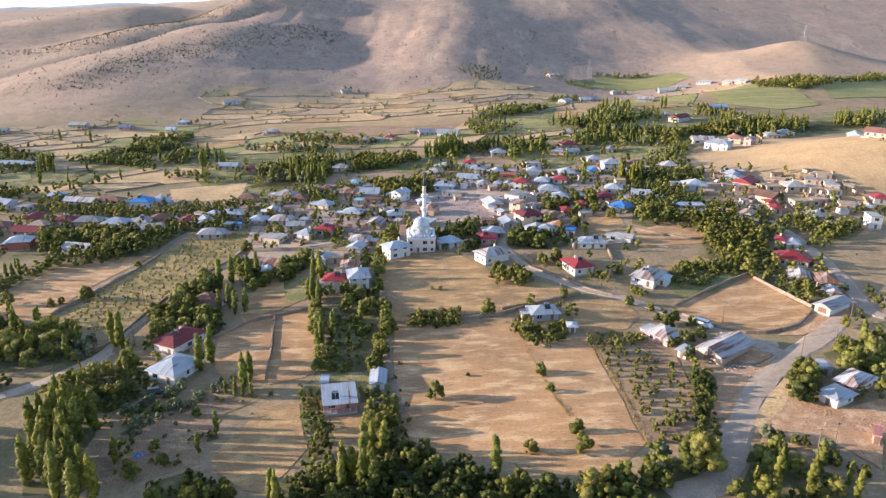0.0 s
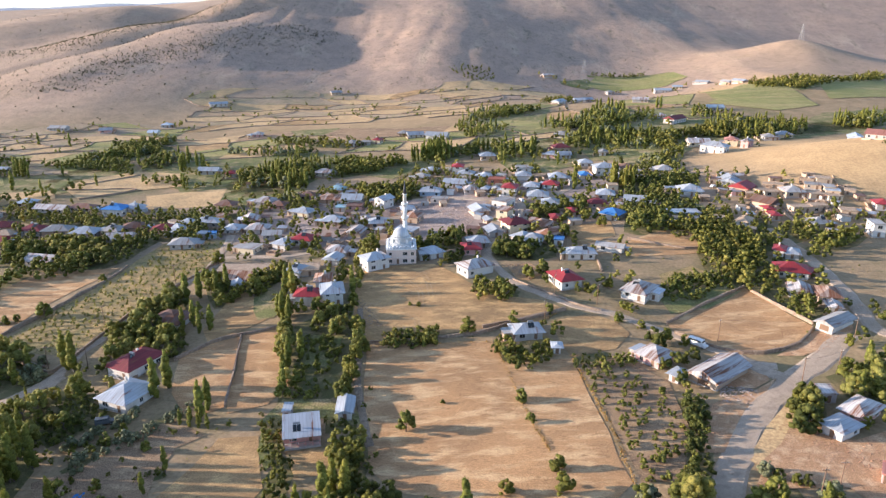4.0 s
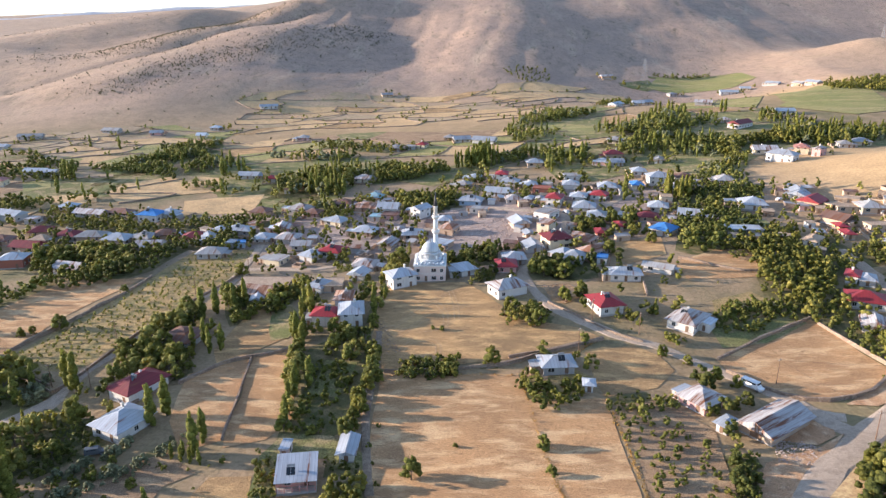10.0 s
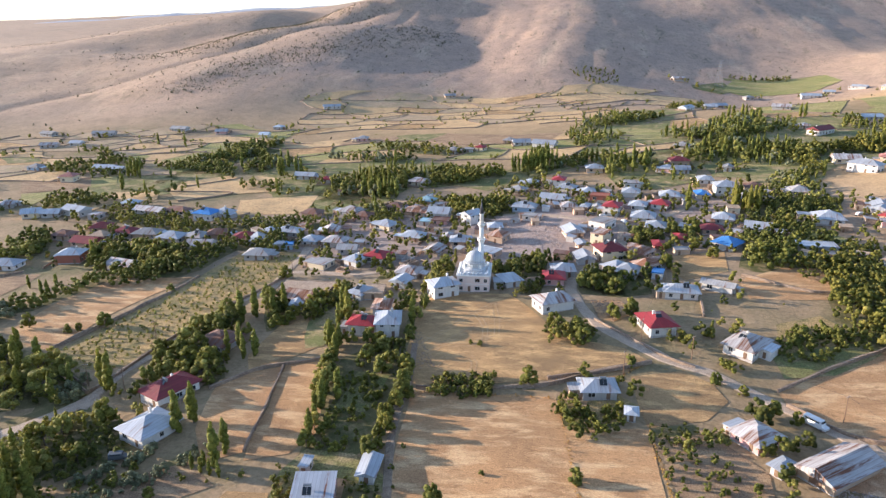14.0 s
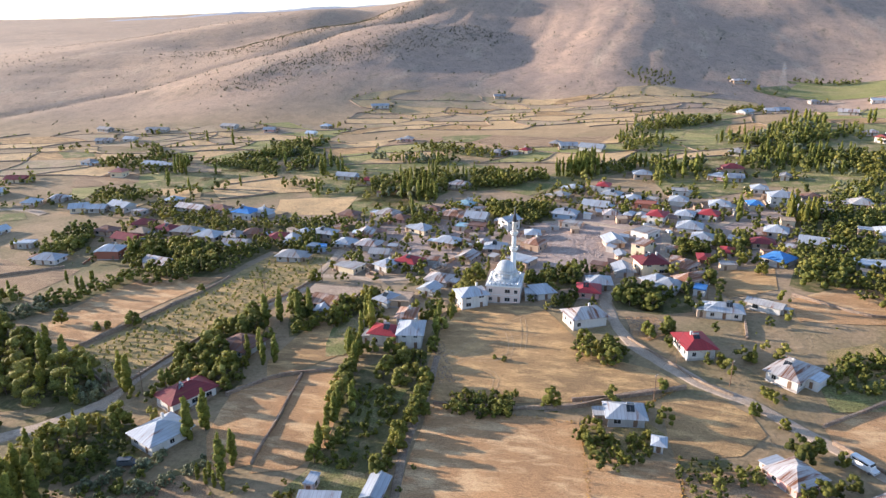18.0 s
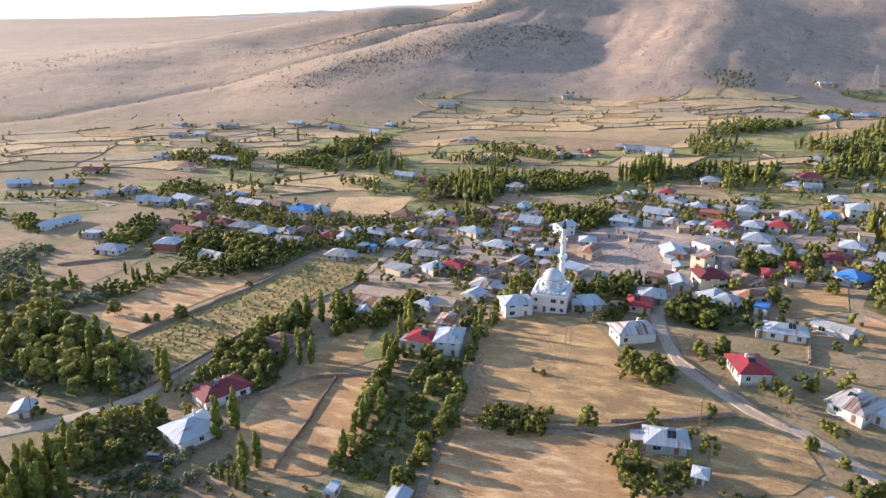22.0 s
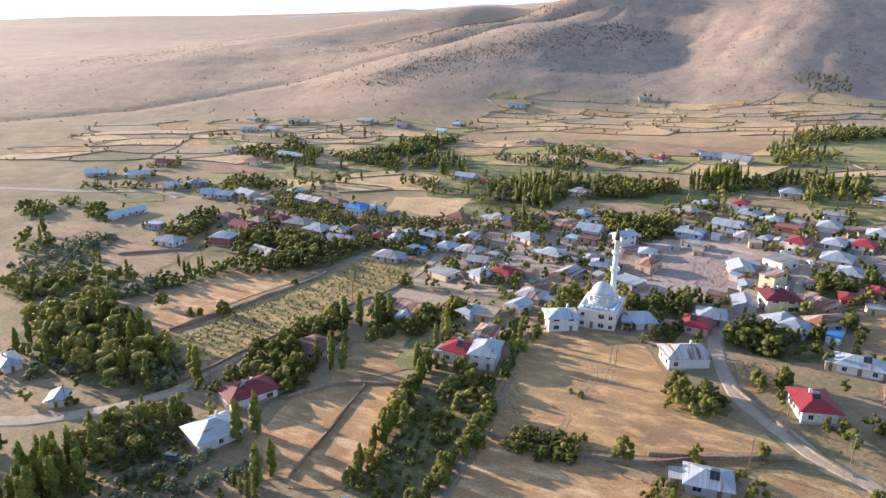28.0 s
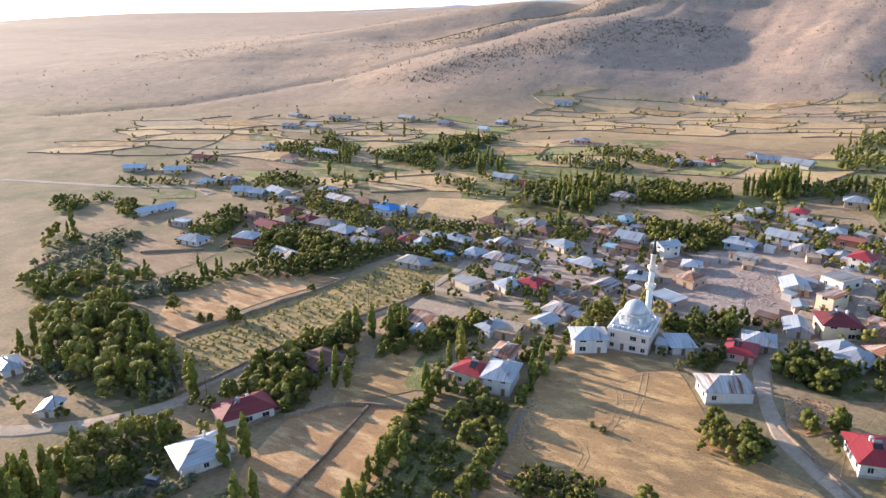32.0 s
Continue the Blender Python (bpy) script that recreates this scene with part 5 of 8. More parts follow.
house(-280.8, 44.1, 80, 19.5, 7.0, 2.3, 'bluezinc', 'white', 'gable')
house(-382.2, 101.4, 35, 13.1, 8.0, 2.5, 'bluezinc', 'grey', 'gable')
house(-350.4, 111.0, 38, 14.0, 8.0, 2.5, 'bluezinc', 'cream', 'gable')
house(-361.7, 142.5, 13, 12.8, 8.0, 2.5, 'maroon', 'cream', 'gable')
house(-306.6, 98.7, 16, 8.5, 8.0, 2.5, 'bluezinc', 'white', 'hip')
house(-297.8, 109.0, 30, 7.6, 8.0, 2.5, 'rustzinc', 'grey', 'hip')
house(-245.7, 34.5, 13, 6.8, 6.0, 2.6, 'zinc', 'grey', 'flat')
house(-164.1, -91.7, 74, 5.3, 9.0, 2.9, 'zinc', 'white', 'hip')
house(-128.1, -99.1, 37, 4.3, 5.0, 2.4, 'zinc', 'white', 'gable')
house(163.8, 99.5, -12, 6.8, 7.0, 2.5, 'zinc', 'tan', 'gable')
house(181.6, 83.7, -29, 6.4, 7.0, 2.3, 'tan', 'tan', 'flat')
house(175.3, 75.4, -3, 8.6, 7.0, 2.3, 'tan', 'tan', 'flat')
house(166.3, 61.5, -53, 9.9, 9.0, 2.5, 'brown', 'tan', 'gable')
house(184.2, 72.6, -2, 8.9, 9.0, 2.9, 'grey', 'tan', 'hip')
house(198.1, 86.6, -29, 6.8, 6.0, 2.6, 'stone', 'stone', 'ruin')
house(204.8, 84.0, -15, 7.1, 7.0, 2.6, 'tan', 'tan', 'flat')
house(197.5, 79.1, -23, 7.4, 6.0, 2.3, 'grey', 'tan', 'flat')
house(203.1, 74.0, -16, 5.2, 6.0, 2.6, 'grey', 'tan', 'flat')
house(193.3, 68.2, -3, 6.6, 7.0, 2.3, 'tan', 'tan', 'flat')
house(199.7, 64.0, 0, 6.8, 7.0, 2.3, 'tan', 'cream', 'flat')
house(190.7, 48.1, -9, 4.7, 6.0, 2.4, 'stone', 'stone', 'ruin')
house(196.8, 44.6, -17, 6.7, 7.0, 2.6, 'tan', 'tan', 'flat')
house(180.1, 51.4, 5, 13.2, 6.0, 2.6, 'tan', 'tan', 'flat')
house(163.7, 52.7, 3, 3.5, 6.0, 2.3, 'red', 'yellow', 'hip')
house(162.5, 43.4, -3, 3.5, 7.0, 2.5, 'red', 'tan', 'hip')
house(175.8, 30.4, 7, 8.2, 8.0, 2.7, 'grey', 'cream', 'hip', 'solar')
house(250.9, 225.7, -3, 10.6, 8.0, 2.7, 'zinc', 'cream', 'hip')
house(236.8, 216.8, -8, 7.5, 8.0, 2.7, 'grey', 'grey', 'hip')
house(275.2, 180.6, -117, 14.0, 8.0, 2.5, 'bluezinc', 'cream', 'gable')
house(259.3, 132.1, -44, 11.3, 9.0, 2.7, 'pinkroof', 'grey', 'gable')
house(216.0, 51.3, -15, 6.0, 8.0, 2.7, 'red', 'grey', 'hip')
house(72.9, -80.9, -51, 7.6, 8.0, 2.5, 'rustzinc', 'pink', 'hip')
house(75.7, -92.6, -48, 2.7, 4.5, 2.4, 'zinc', 'white', 'hip')
house(87.3, -91.3, -51, 8.2, 16.0, 2.5, 'rustzinc', 'tan', 'gable', 'barn')
house(133.0, -64.8, -57, 5.0, 12.0, 2.5, 'grey', 'white', 'gable', 'barn')
house(112.8, -114.2, -53, 5.4, 9.5, 2.7, 'rustzinc', 'pink', 'hip')
house(104.3, -121.0, -60, 4.9, 7.0, 2.6, 'zinc', 'white', 'hip')
house(109.0, -105.2, -5, 3.5, 4.5, 2.6, 'rustzinc', 'grey', 'flat')
house(138.4, -54.0, -13, 3.5, 5.0, 2.3, 'rustzinc', 'grey', 'gable')
house(-68.1, -1.3, 3, 19.0, 9.0, 2.4, 'tan', 'stone', 'flat')
house(177.4, 84.3, -30, 5.0, 5.0, 2.6, 'tan', 'stone', 'flat')
house(202.5, 69.4, -23, 6.3, 6.0, 2.6, 'bluezinc', 'tan', 'flat')
house(187.0, 53.1, 3, 7.7, 6.0, 2.4, 'tan', 'tan', 'flat')
house(159.5, 79.5, -8, 5.0, 5.0, 2.4, 'zinc', 'pink', 'flat')


# ---- the mosque ----
PALE = plaster_coat("pale_pink_stone", (0.74, 0.60, 0.53), (0.62, 0.50, 0.44))
LEAD = sheet("dome_metal", (0.64, 0.67, 0.70), (0.57, 0.60, 0.63), 0.0, 0.2, 0.4)
WHITE = plaster_coat("mosque_white", (0.80, 0.78, 0.75), (0.66, 0.62, 0.57))
DARK_CAP = sheet("cap_metal", (0.10, 0.10, 0.105), (0.07, 0.07, 0.075), 0.0, 0.2, 0.5)
mosque = thing("mosque", -5.4, 4.8, land(-5.4, 4.8), 4, "pale pink village mosque with a grey metal dome", "mosque")
MW, MD, MH = 11.6, 13.6, 6.2
part("wall", boxes((-MW / 2, MW / 2, -MD / 2, MD / 2, -1.6, MH)), PALE, mosque)
part("plinth", boxes((-MW / 2 - 0.12, MW / 2 + 0.12, -MD / 2 - 0.12, MD / 2 + 0.12, -1.7, 0.25)), WALLS["grey"], mosque)
part("string_course", boxes((-MW / 2 - 0.06, MW / 2 + 0.06, -MD / 2 - 0.06, MD / 2 + 0.06, 3.05, 3.2)), WHITE, mosque)
part("cornice", boxes((-MW / 2 - 0.3, MW / 2 + 0.3, -MD / 2 - 0.3, MD / 2 + 0.3, MH, MH + 0.22), (-MW / 2 - 0.15, MW / 2 + 0.15, -MD / 2 - 0.15, MD / 2 + 0.15, MH - 0.2, MH)), WHITE, mosque, "white projecting cornice")
part("roof", boxes((-MW / 2 + 0.05, MW / 2 - 0.05, -MD / 2 + 0.05, MD / 2 - 0.05, MH + 0.22, MH + 0.42)), LEAD, mosque)
CUPOLA = mesh_of("cupola", lathe([(0.5, 0), (0.5, 0.3), (0.46, 0.5), (0.3, 0.72), (0.05, 0.85)], 10), LEAD)
for k in range(7):
    s = (k + 0.5) / 7
    for x, y in ((-MW / 2 + 0.75 + s * (MW - 1.5), -MD / 2 + 0.75), (-MW / 2 + 0.75 + s * (MW - 1.5), MD / 2 - 0.75), (-MW / 2 + 0.75, -MD / 2 + 0.75 + s * (MD - 1.5)), (MW / 2 - 0.75, -MD / 2 + 0.75 + s * (MD - 1.5))):
        part("cupola", CUPOLA, None, mosque, "small grey roof cupola").location = (x, y, MH + 0.42)
drum = part("drum", lathe([(4.5, MH + 0.42), (4.5, MH + 1.2), (4.65, MH + 1.25), (4.65, MH + 1.45), (3.75, MH + 1.8), (3.7, MH + 3.4), (3.95, MH + 3.45), (3.95, MH + 3.65), (3.35, MH + 3.85)], 16), LEAD, mosque)
for f in drum.data.polygons:
    f.use_smooth = False
for k in range(8):
    a = k * 45 + 11.25
    ob = part("window", WINDOW[0], None, drum)
    ob.matrix_basis = pose(0, 0, MH + 2.0, 0, 0, a) @ pose(0, -3.7, 0)
    buttress = part("buttress", boxes((-0.3, 0.3, -4.35, -3.6, MH + 1.4, MH + 3.0)), WHITE, drum)
    buttress.matrix_basis = pose(0, 0, 0, 0, 0, a + 22.5)
part("dome", lathe([(3.35 * math.cos(a * math.pi / 28), MH + 3.85 + 3.5 * math.sin(a * math.pi / 28)) for a in range(14)] + [(0.2, MH + 7.38)], 24), LEAD, mosque, "grey sheet-metal dome")
part("finial", lathe([(0.12, MH + 7.3), (0.22, MH + 7.6), (0.1, MH + 7.9), (0.18, MH + 8.1), (0.03, MH + 8.8)], 10), steel, mosque)
for side, length, out in ((0, MW, MD / 2), (90, MD, MW / 2), (180, MW, MD / 2), (270, MD, MW / 2)):
    for k in range(4):
        s = (k + 0.5) / 4 * length - length / 2
        for z in (0.9, 3.9):
            if side == 0 and k == 1 and z < 1:
                ob = part("door", DOOR, None, mosque)
                ob.matrix_basis = pose(0, 0, 0, 0, 0, side) @ pose(s, -out, 0.26)
                continue
            if side == 0 and z > 1 and k == 1:
                continue
            pick = WIDE if side == 0 and k == 2 else WINDOW
            ob = part("window", pick[0], None, mosque)
            ob.matrix_basis = pose(0, 0, 0, 0, 0, side) @ pose(s, -out, z)
            part("pane", pick[1], None, ob)
minaret = thing("minaret", -4.2, 13.6, land(-4.2, 13.6), 0, "slender white minaret with two balconies and a dark pointed cap", "minaret")
part("base", boxes((-1.4, 1.4, -1.4, 1.4, -0.6, 6.6)), WHITE, minaret)
part("shaft", lathe([(1.35, 6.6), (0.95, 8.2), (0.92, 14.0)], 16), WHITE, minaret)
part("balcony", lathe([(0.92, 14.0), (1.2, 14.4), (1.45, 14.9), (1.55, 15.0), (1.55, 15.8), (1.42, 15.8), (1.42, 15.1), (0.85, 15.1)], 16), WHITE, minaret)
part("shaft", lathe([(0.86, 15.1), (0.82, 19.9)], 16), WHITE, minaret)
part("balcony", lathe([(0.82, 19.9), (1.1, 20.3), (1.35, 20.7), (1.42, 20.8), (1.42, 21.6), (1.3, 21.6), (1.3, 20.9), (0.75, 20.9)], 16), WHITE, minaret)
part("shaft", lathe([(0.76, 20.9), (0.72, 24.8), (0.88, 24.9), (0.88, 25.2)], 16), WHITE, minaret)
part("spire", lathe([(0.85, 25.2), (0.45, 27.6), (0.1, 30.0)], 16), DARK_CAP, minaret, "dark grey conical cap")
part("finial", lathe([(0.07, 29.9), (0.15, 30.2), (0.05, 30.5), (0.02, 31.0)], 8), steel, minaret)


# ---- yard walls round the village houses ----
yards_walled = [o for o in scene.objects if o.name.startswith("house") and o.parent is None and o.matrix_world.translation.y > 22]
for ob in yards_walled:
    if YARD.random() < 0.55:
        at, size = ob.matrix_world.translation, YARD.uniform(11, 17)
        yard_wall(at.x + YARD.uniform(-2, 2), at.y + YARD.uniform(-2, 2), math.degrees(ob.matrix_world.to_euler().z) + YARD.choice((0, 90, 180, 270)), size, YARD.uniform(10, 15), YARD.uniform(0.9, 1.6), YARD.choice((STONE, WALLS["brown"], WALLS["tan"], STONE)))


# ---- trees ----
WOOD_RNG = np.random.RandomState(7)


def leaf_quads(centres, outward, size, rng):
    """Folded leaf-clump quads at the centres, facing roughly outward."""
    n = len(centres)
    nor = outward + rng.normal(0, 0.4, (n, 3))
    nor /= np.linalg.norm(nor, axis=1, keepdims=True) + 1e-9
    side = np.cross(nor, rng.normal(0, 1, (n, 3)))
    side /= np.linalg.norm(side, axis=1, keepdims=True) + 1e-9
    up = np.cross(nor, side)
    s = size * rng.uniform(0.6, 1.3, (n, 1))
    corners = [centres - side * s - up * s * 0.5, centres + side * s * 0.2 - up * s * 1.1 + nor * s * 0.25, centres + side * s * 1.1 + up * s * 0.3, centres - side * s * 0.1 + up * s + nor * s * 0.3]
    return np.stack(corners, 1).reshape(-1, 3)


def ball(level):
    """Corners and faces of a small round clump."""
    bm = bmesh.new()
    bmesh.ops.create_icosphere(bm, subdivisions=level, radius=1.0)
    v, f = np.array([p.co[:] for p in bm.verts]), np.array([[p.index for p in q.verts] for q in bm.faces])
    bm.free()
    return v, f


CLUMP = {1: ball(1), 2: ball(2)}


def crown_lobes(kind, h, rng, lobes, small=1.0):
    """Centres and sizes of the leafy lobes of a crown h metres high."""
    if kind == "poplar":
        z = (np.arange(lobes) + rng.uniform(0.1, 0.9, lobes)) / lobes
        girth = h * 0.105 * np.sin(np.pi * np.clip(z * 0.8 + 0.16, 0, 1)) ** 0.6 + 0.1
        a, off = rng.uniform(0, math.tau, lobes), girth * rng.uniform(0.1, 0.5, lobes)
        c = np.stack([off * np.cos(a), off * np.sin(a), (0.08 + 0.86 * z) * h], 1)
        c[:, :2] *= 1 + 1.6 * (1 - small)
        return c, np.stack([girth * 0.9, girth * 0.9, np.full(lobes, 1.15 * h / lobes + 0.25)], 1) * (0.4 + 0.6 * small)
    wide = {"round": 0.46, "willow": 0.50, "dark": 0.44, "silver": 0.55, "shrub": 0.58, "young": 0.46}[kind] * h
    low = {"shrub": 0.02, "silver": 0.03, "young": 0.14}.get(kind, 0.10) * h
    a, up = rng.uniform(0, math.tau, lobes), (np.arange(lobes) + rng.uniform(0, 1, lobes)) / lobes
    size = wide * rng.uniform(0.30, 0.54, lobes) * (1.05 - 0.35 * up)
    reach = wide * (0.30 + 0.42 * np.sqrt(rng.uniform(0, 1, lobes))) * np.sqrt(np.clip(1.08 - up ** 2, 0.05, 1)) * (1 + 0.55 * (1 - small))
    size = size * small
    z = np.clip(low + size * 0.7 + up * (h - low - size * 1.3), low + size * 0.6, h - size * 0.8)
    c = np.stack([reach * np.cos(a), reach * np.sin(a), z], 1)
    return c, np.stack([size, size, size * 0.88], 1)


def crown_parts(kind, h, rng, lobes, level, leaves, leaf, small=1.0):
    """Corners and faces of a crown: lumpy clumps with leaves standing off them."""
    c, s = crown_lobes(kind, h, rng, lobes, small)
    v, f = CLUMP[level]
    rough = rng.uniform(0.78, 1.10, (lobes, len(v), 1))
    verts = (c[:, None] + v[None] * s[:, None] * 0.92 * rough).reshape(-1, 3)
    faces = (f[None] + (np.arange(lobes) * len(v))[:, None, None]).reshape(-1, 3)
    pick = rng.randint(0, lobes, leaves)
    d = rng.normal(0, 1, (leaves, 3)) + np.array([0, 0, 0.25])
    d /= np.linalg.norm(d, axis=1, keepdims=True)
    p = c[pick] + d * s[pick] * rng.uniform(0.85, 1.12, (leaves, 1))
    p[:, 2] = np.maximum(p[:, 2], 0.03 * h)
    return verts, faces, leaf_quads(p, d, leaf, rng)


def leaf_mesh(name, rows, *materials):
    """One mesh of crowns, each row (corners, faces, leaf corners, material index)."""
    verts, tris, quads, tri_mat, quad_mat, at = [], [], [], [], [], 0
    for v, f, leaves, k in rows:
        tris.append(f + at)
        at += len(v)
        quads.append(np.arange(len(leaves)).reshape(-1, 4) + at)
        at += len(leaves)
        verts += [v, leaves]
        tri_mat.append(np.full(len(f), k))
        quad_mat.append(np.full(len(leaves) // 4, k))
    verts, tris, quads = np.concatenate(verts), np.concatenate(tris), np.concatenate(quads)
    loops = np.concatenate([tris.ravel(), quads.ravel()]).astype(np.int32)
    sizes = np.concatenate([np.full(len(tris), 3), np.full(len(quads), 4)]).astype(np.int32)
    me = bpy.data.meshes.new(name)
    me.vertices.add(len(verts))
    me.vertices.foreach_set("co", verts.astype(np.float32).ravel())
    me.loops.add(len(loops))
    me.loops.foreach_set("vertex_index", loops)
    me.polygons.add(len(sizes))
    me.polygons.foreach_set("loop_start", (np.cumsum(sizes) - sizes).astype(np.int32))
    me.polygons.foreach_set("loop_total", sizes)
    for m in materials:
        me.materials.append(m)
    me.polygons.foreach_set("material_index", np.concatenate(tri_mat + quad_mat).astype(np.int32))
    me.polygons.foreach_set("use_smooth", sizes == 3)
    me.update(calc_edges=True)
    return me


LEAF_OF = {"poplar": "poplar", "round": "round", "willow": "willow", "silver": "silver", "dark": "dark", "shrub": "round", "young": "willow"}
TREE_WORDS = {"poplar": ("poplar_tree", "tall slender poplar with a narrow green crown"), "round": ("broadleaf_tree", "broad leafy green tree with a rounded uneven crown"), "willow": ("willow_tree", "light green willow with a full billowing crown"), "silver": ("oleaster_tree", "silvery grey-green oleaster bush"), "dark": ("fruit_tree", "dark green fruit tree with a dense crown")}


def trunk_mesh(kind, h):
    bm = bmesh.new()
    r = 0.018 * h + 0.03
    if kind == "poplar":
        tube(bm, (0, 0, -0.4), (0.05, 0, h * 0.5), r, r * 0.5)
        tube(bm, (0.05, 0, h * 0.5), (0, 0.05, h * 0.95), r * 0.5, r * 0.1, 6)
    else:
        tube(bm, (0, 0, -0.4), (0.05, 0.05, h * 0.35), r * 1.3, r)
        for k in range(5):
            a = k * 1.31
            tube(bm, (0.05, 0.05, h * 0.33), (math.cos(a) * h * 0.28, math.sin(a) * h * 0.28, h * (0.55 + 0.06 * k)), r * 0.8, r * 0.2, 6)
    return mesh_of("trunk", bm, TRUNK)


MODELS = {}
for kind in ("poplar", "round", "willow", "silver", "dark"):
    for k in range(4):
        h0 = 12.0 if kind == "poplar" else 6.5
        rows = [crown_parts(kind, h0, WOOD_RNG, 9, 2, 170, 0.17) + (0,), crown_parts(kind, h0, WOOD_RNG, 18, 1, 190, 0.17, 0.55) + (0,)]
        MODELS[kind, k] = (leaf_mesh("crown", rows, LEAVES[LEAF_OF[kind]]), trunk_mesh(kind, h0), h0)
TREES = random.Random(21)
standing = []
taken = [(o.matrix_world.translation.x, o.matrix_world.translation.y, max(max(abs(v) for v in c.bound_box[0][:2]) for c in o.children if c.name.startswith("wall")) + 0.8) for o in scene.objects if o.name.startswith("house") and o.parent is None]
taken.append((-5.4, 4.8, 0.5 * math.hypot(MW, MD) + 1.0))
lanes = [(p.x, p.y, 3.2) for pts in roads_made for a, b in strip(pts, 1.0) for p in ((a + b) / 2,)]


def blocked(x, y, grow=0.0):
    return any((x - a) ** 2 + (y - b) ** 2 < (r + grow) ** 2 for a, b, r in taken) or any((x - a) ** 2 + (y - b) ** 2 < r * r for a, b, r in lanes)


def inside(x, y, poly):
    odd = False
    for (x0, y0), (x1, y1) in zip(poly, poly[1:] + poly[:1]):
        if (y0 > y) != (y1 > y) and x < x0 + (y - y0) * (x1 - x0) / (y1 - y0):
            odd = not odd
    return odd


def shed(x, y, turn, w, d, h, wall, roof):
    """A low mud or block outbuilding; without a roof where roof is empty."""
    label = "small %s outbuilding with a %s roof" % ("stone" if wall == "stone" else "mud-plastered" if wall in ("brown", "tan") else wall, ROOF_WORDS[roof]) if roof else "roofless walls of a small broken outbuilding"
    top = thing("shed", x, y, land(x, y), turn, label, "shed", "outbuildings")
    t = 0.35
    part("wall", boxes((-w / 2, w / 2, -d / 2, -d / 2 + t, -0.7, h), (-w / 2, w / 2, d / 2 - t, d / 2, -0.7, h * (1 if roof else 0.7)), (-w / 2, -w / 2 + t, -d / 2 + t, d / 2 - t, -0.7, h * (1 if roof else 0.55)), (w / 2 - t, w / 2, -d / 2 + t, d / 2 - t, -0.7, h * (1 if roof else 0.85))), WALLS[wall], top)
    part("door", DOOR, None, top).matrix_basis = pose(-w * 0.2, -d / 2, -0.1) @ Matrix.Diagonal((0.9, 1, 0.85, 1))
    if roof:
        bm = bmesh.new()
        for c in box(bm, -w / 2 - 0.25, w / 2 + 0.25, -d / 2 - 0.3, d / 2 + 0.25, h, h + 0.12):
            c.co.z += 0.35 if c.co.y > 0 else 0.0
        part("roof", bm, ROOFS[roof], top)
        part("gable_wall", boxes((-w / 2 + 0.02, w / 2 - 0.02, d / 2 - t, d / 2 - 0.02, h, h + 0.25)), WALLS[wall], top)
    taken.append((x, y, 0.5 * max(w, d) + 0.6))


SHED = random.Random(29)
homes = [t for t in taken if t[1] > 25 and -130 < t[0] < 215 and t[1] < 165]
made = 0
while made < 95:
    a, b, r = SHED.choice(homes)
    reach, way = r + SHED.uniform(3, 8), SHED.uniform(0, math.tau)
    x, y = a + reach * math.cos(way), b + reach * math.sin(way)
    if blocked(x, y, 2.0) or any(inside(x, y, f) for f in fields_made[:30]):
        continue
    shed(x, y, SHED.uniform(-25, 15) + SHED.choice((0, 90)), SHED.uniform(3, 6.5), SHED.uniform(2.8, 4.5), SHED.uniform(1.8, 2.5), SHED.choice(("brown", "tan", "stone", "brown", "grey", "white")), SHED.choice(("tan", "rust", "zinc", "rustzinc", "", "tan", "brown", "grey", "")))
    made += 1


def tree(kind, x, y, h):
    name, label = TREE_WORDS[kind]
    size = "low " if h < 4 and kind != "silver" else ""
    top = thing(name, x, y, land(x, y), TREES.uniform(0, 360), size + label, "tree", name.replace("_", " ") + "s")
    crown, trunk, h0 = MODELS[kind, TREES.randrange(4)]
    s = h / h0
    for n, me in (("trunk", trunk), ("crown", crown)):
        ob = part(n, me, None, top)
        ob.scale = (s * TREES.uniform(0.92, 1.1),) * 2 + (s,) if n == "crown" else (s, s, s)
        if n == "crown" and h < 4.2 and kind != "poplar":
            ob.location.z = -0.1 * h
    standing.append((x, y))
    return top


MIXES = {"mix": ("round", "round", "poplar", "willow", "dark", "silver"), "poplars": ("poplar",), "round": ("round", "round", "round", "willow", "dark"), "willow": ("willow", "willow", "round", "willow", "poplar"), "dark": ("dark", "dark", "round"), "silver": ("silver",), "belt": ("round", "round", "poplar", "poplar", "poplar", "willow", "willow", "dark", "silver"), "shrub": ("shrub",), "young": ("young",)}
GROVE_WORDS = {"belt": "loose belt of poplars, willows and broadleaf trees between gardens", "mix": "mixed grove of poplars, willows and broadleaf trees", "poplars": "dense stand of young poplars", "round": "leafy green grove of broadleaf trees", "willow": "thicket of pale green willows", "dark": "dark green thicket beside the gardens", "silver": "hedge of silvery oleaster bushes", "shrub": "scattered low garden shrubs and saplings", "young": "rows of small young orchard trees"}


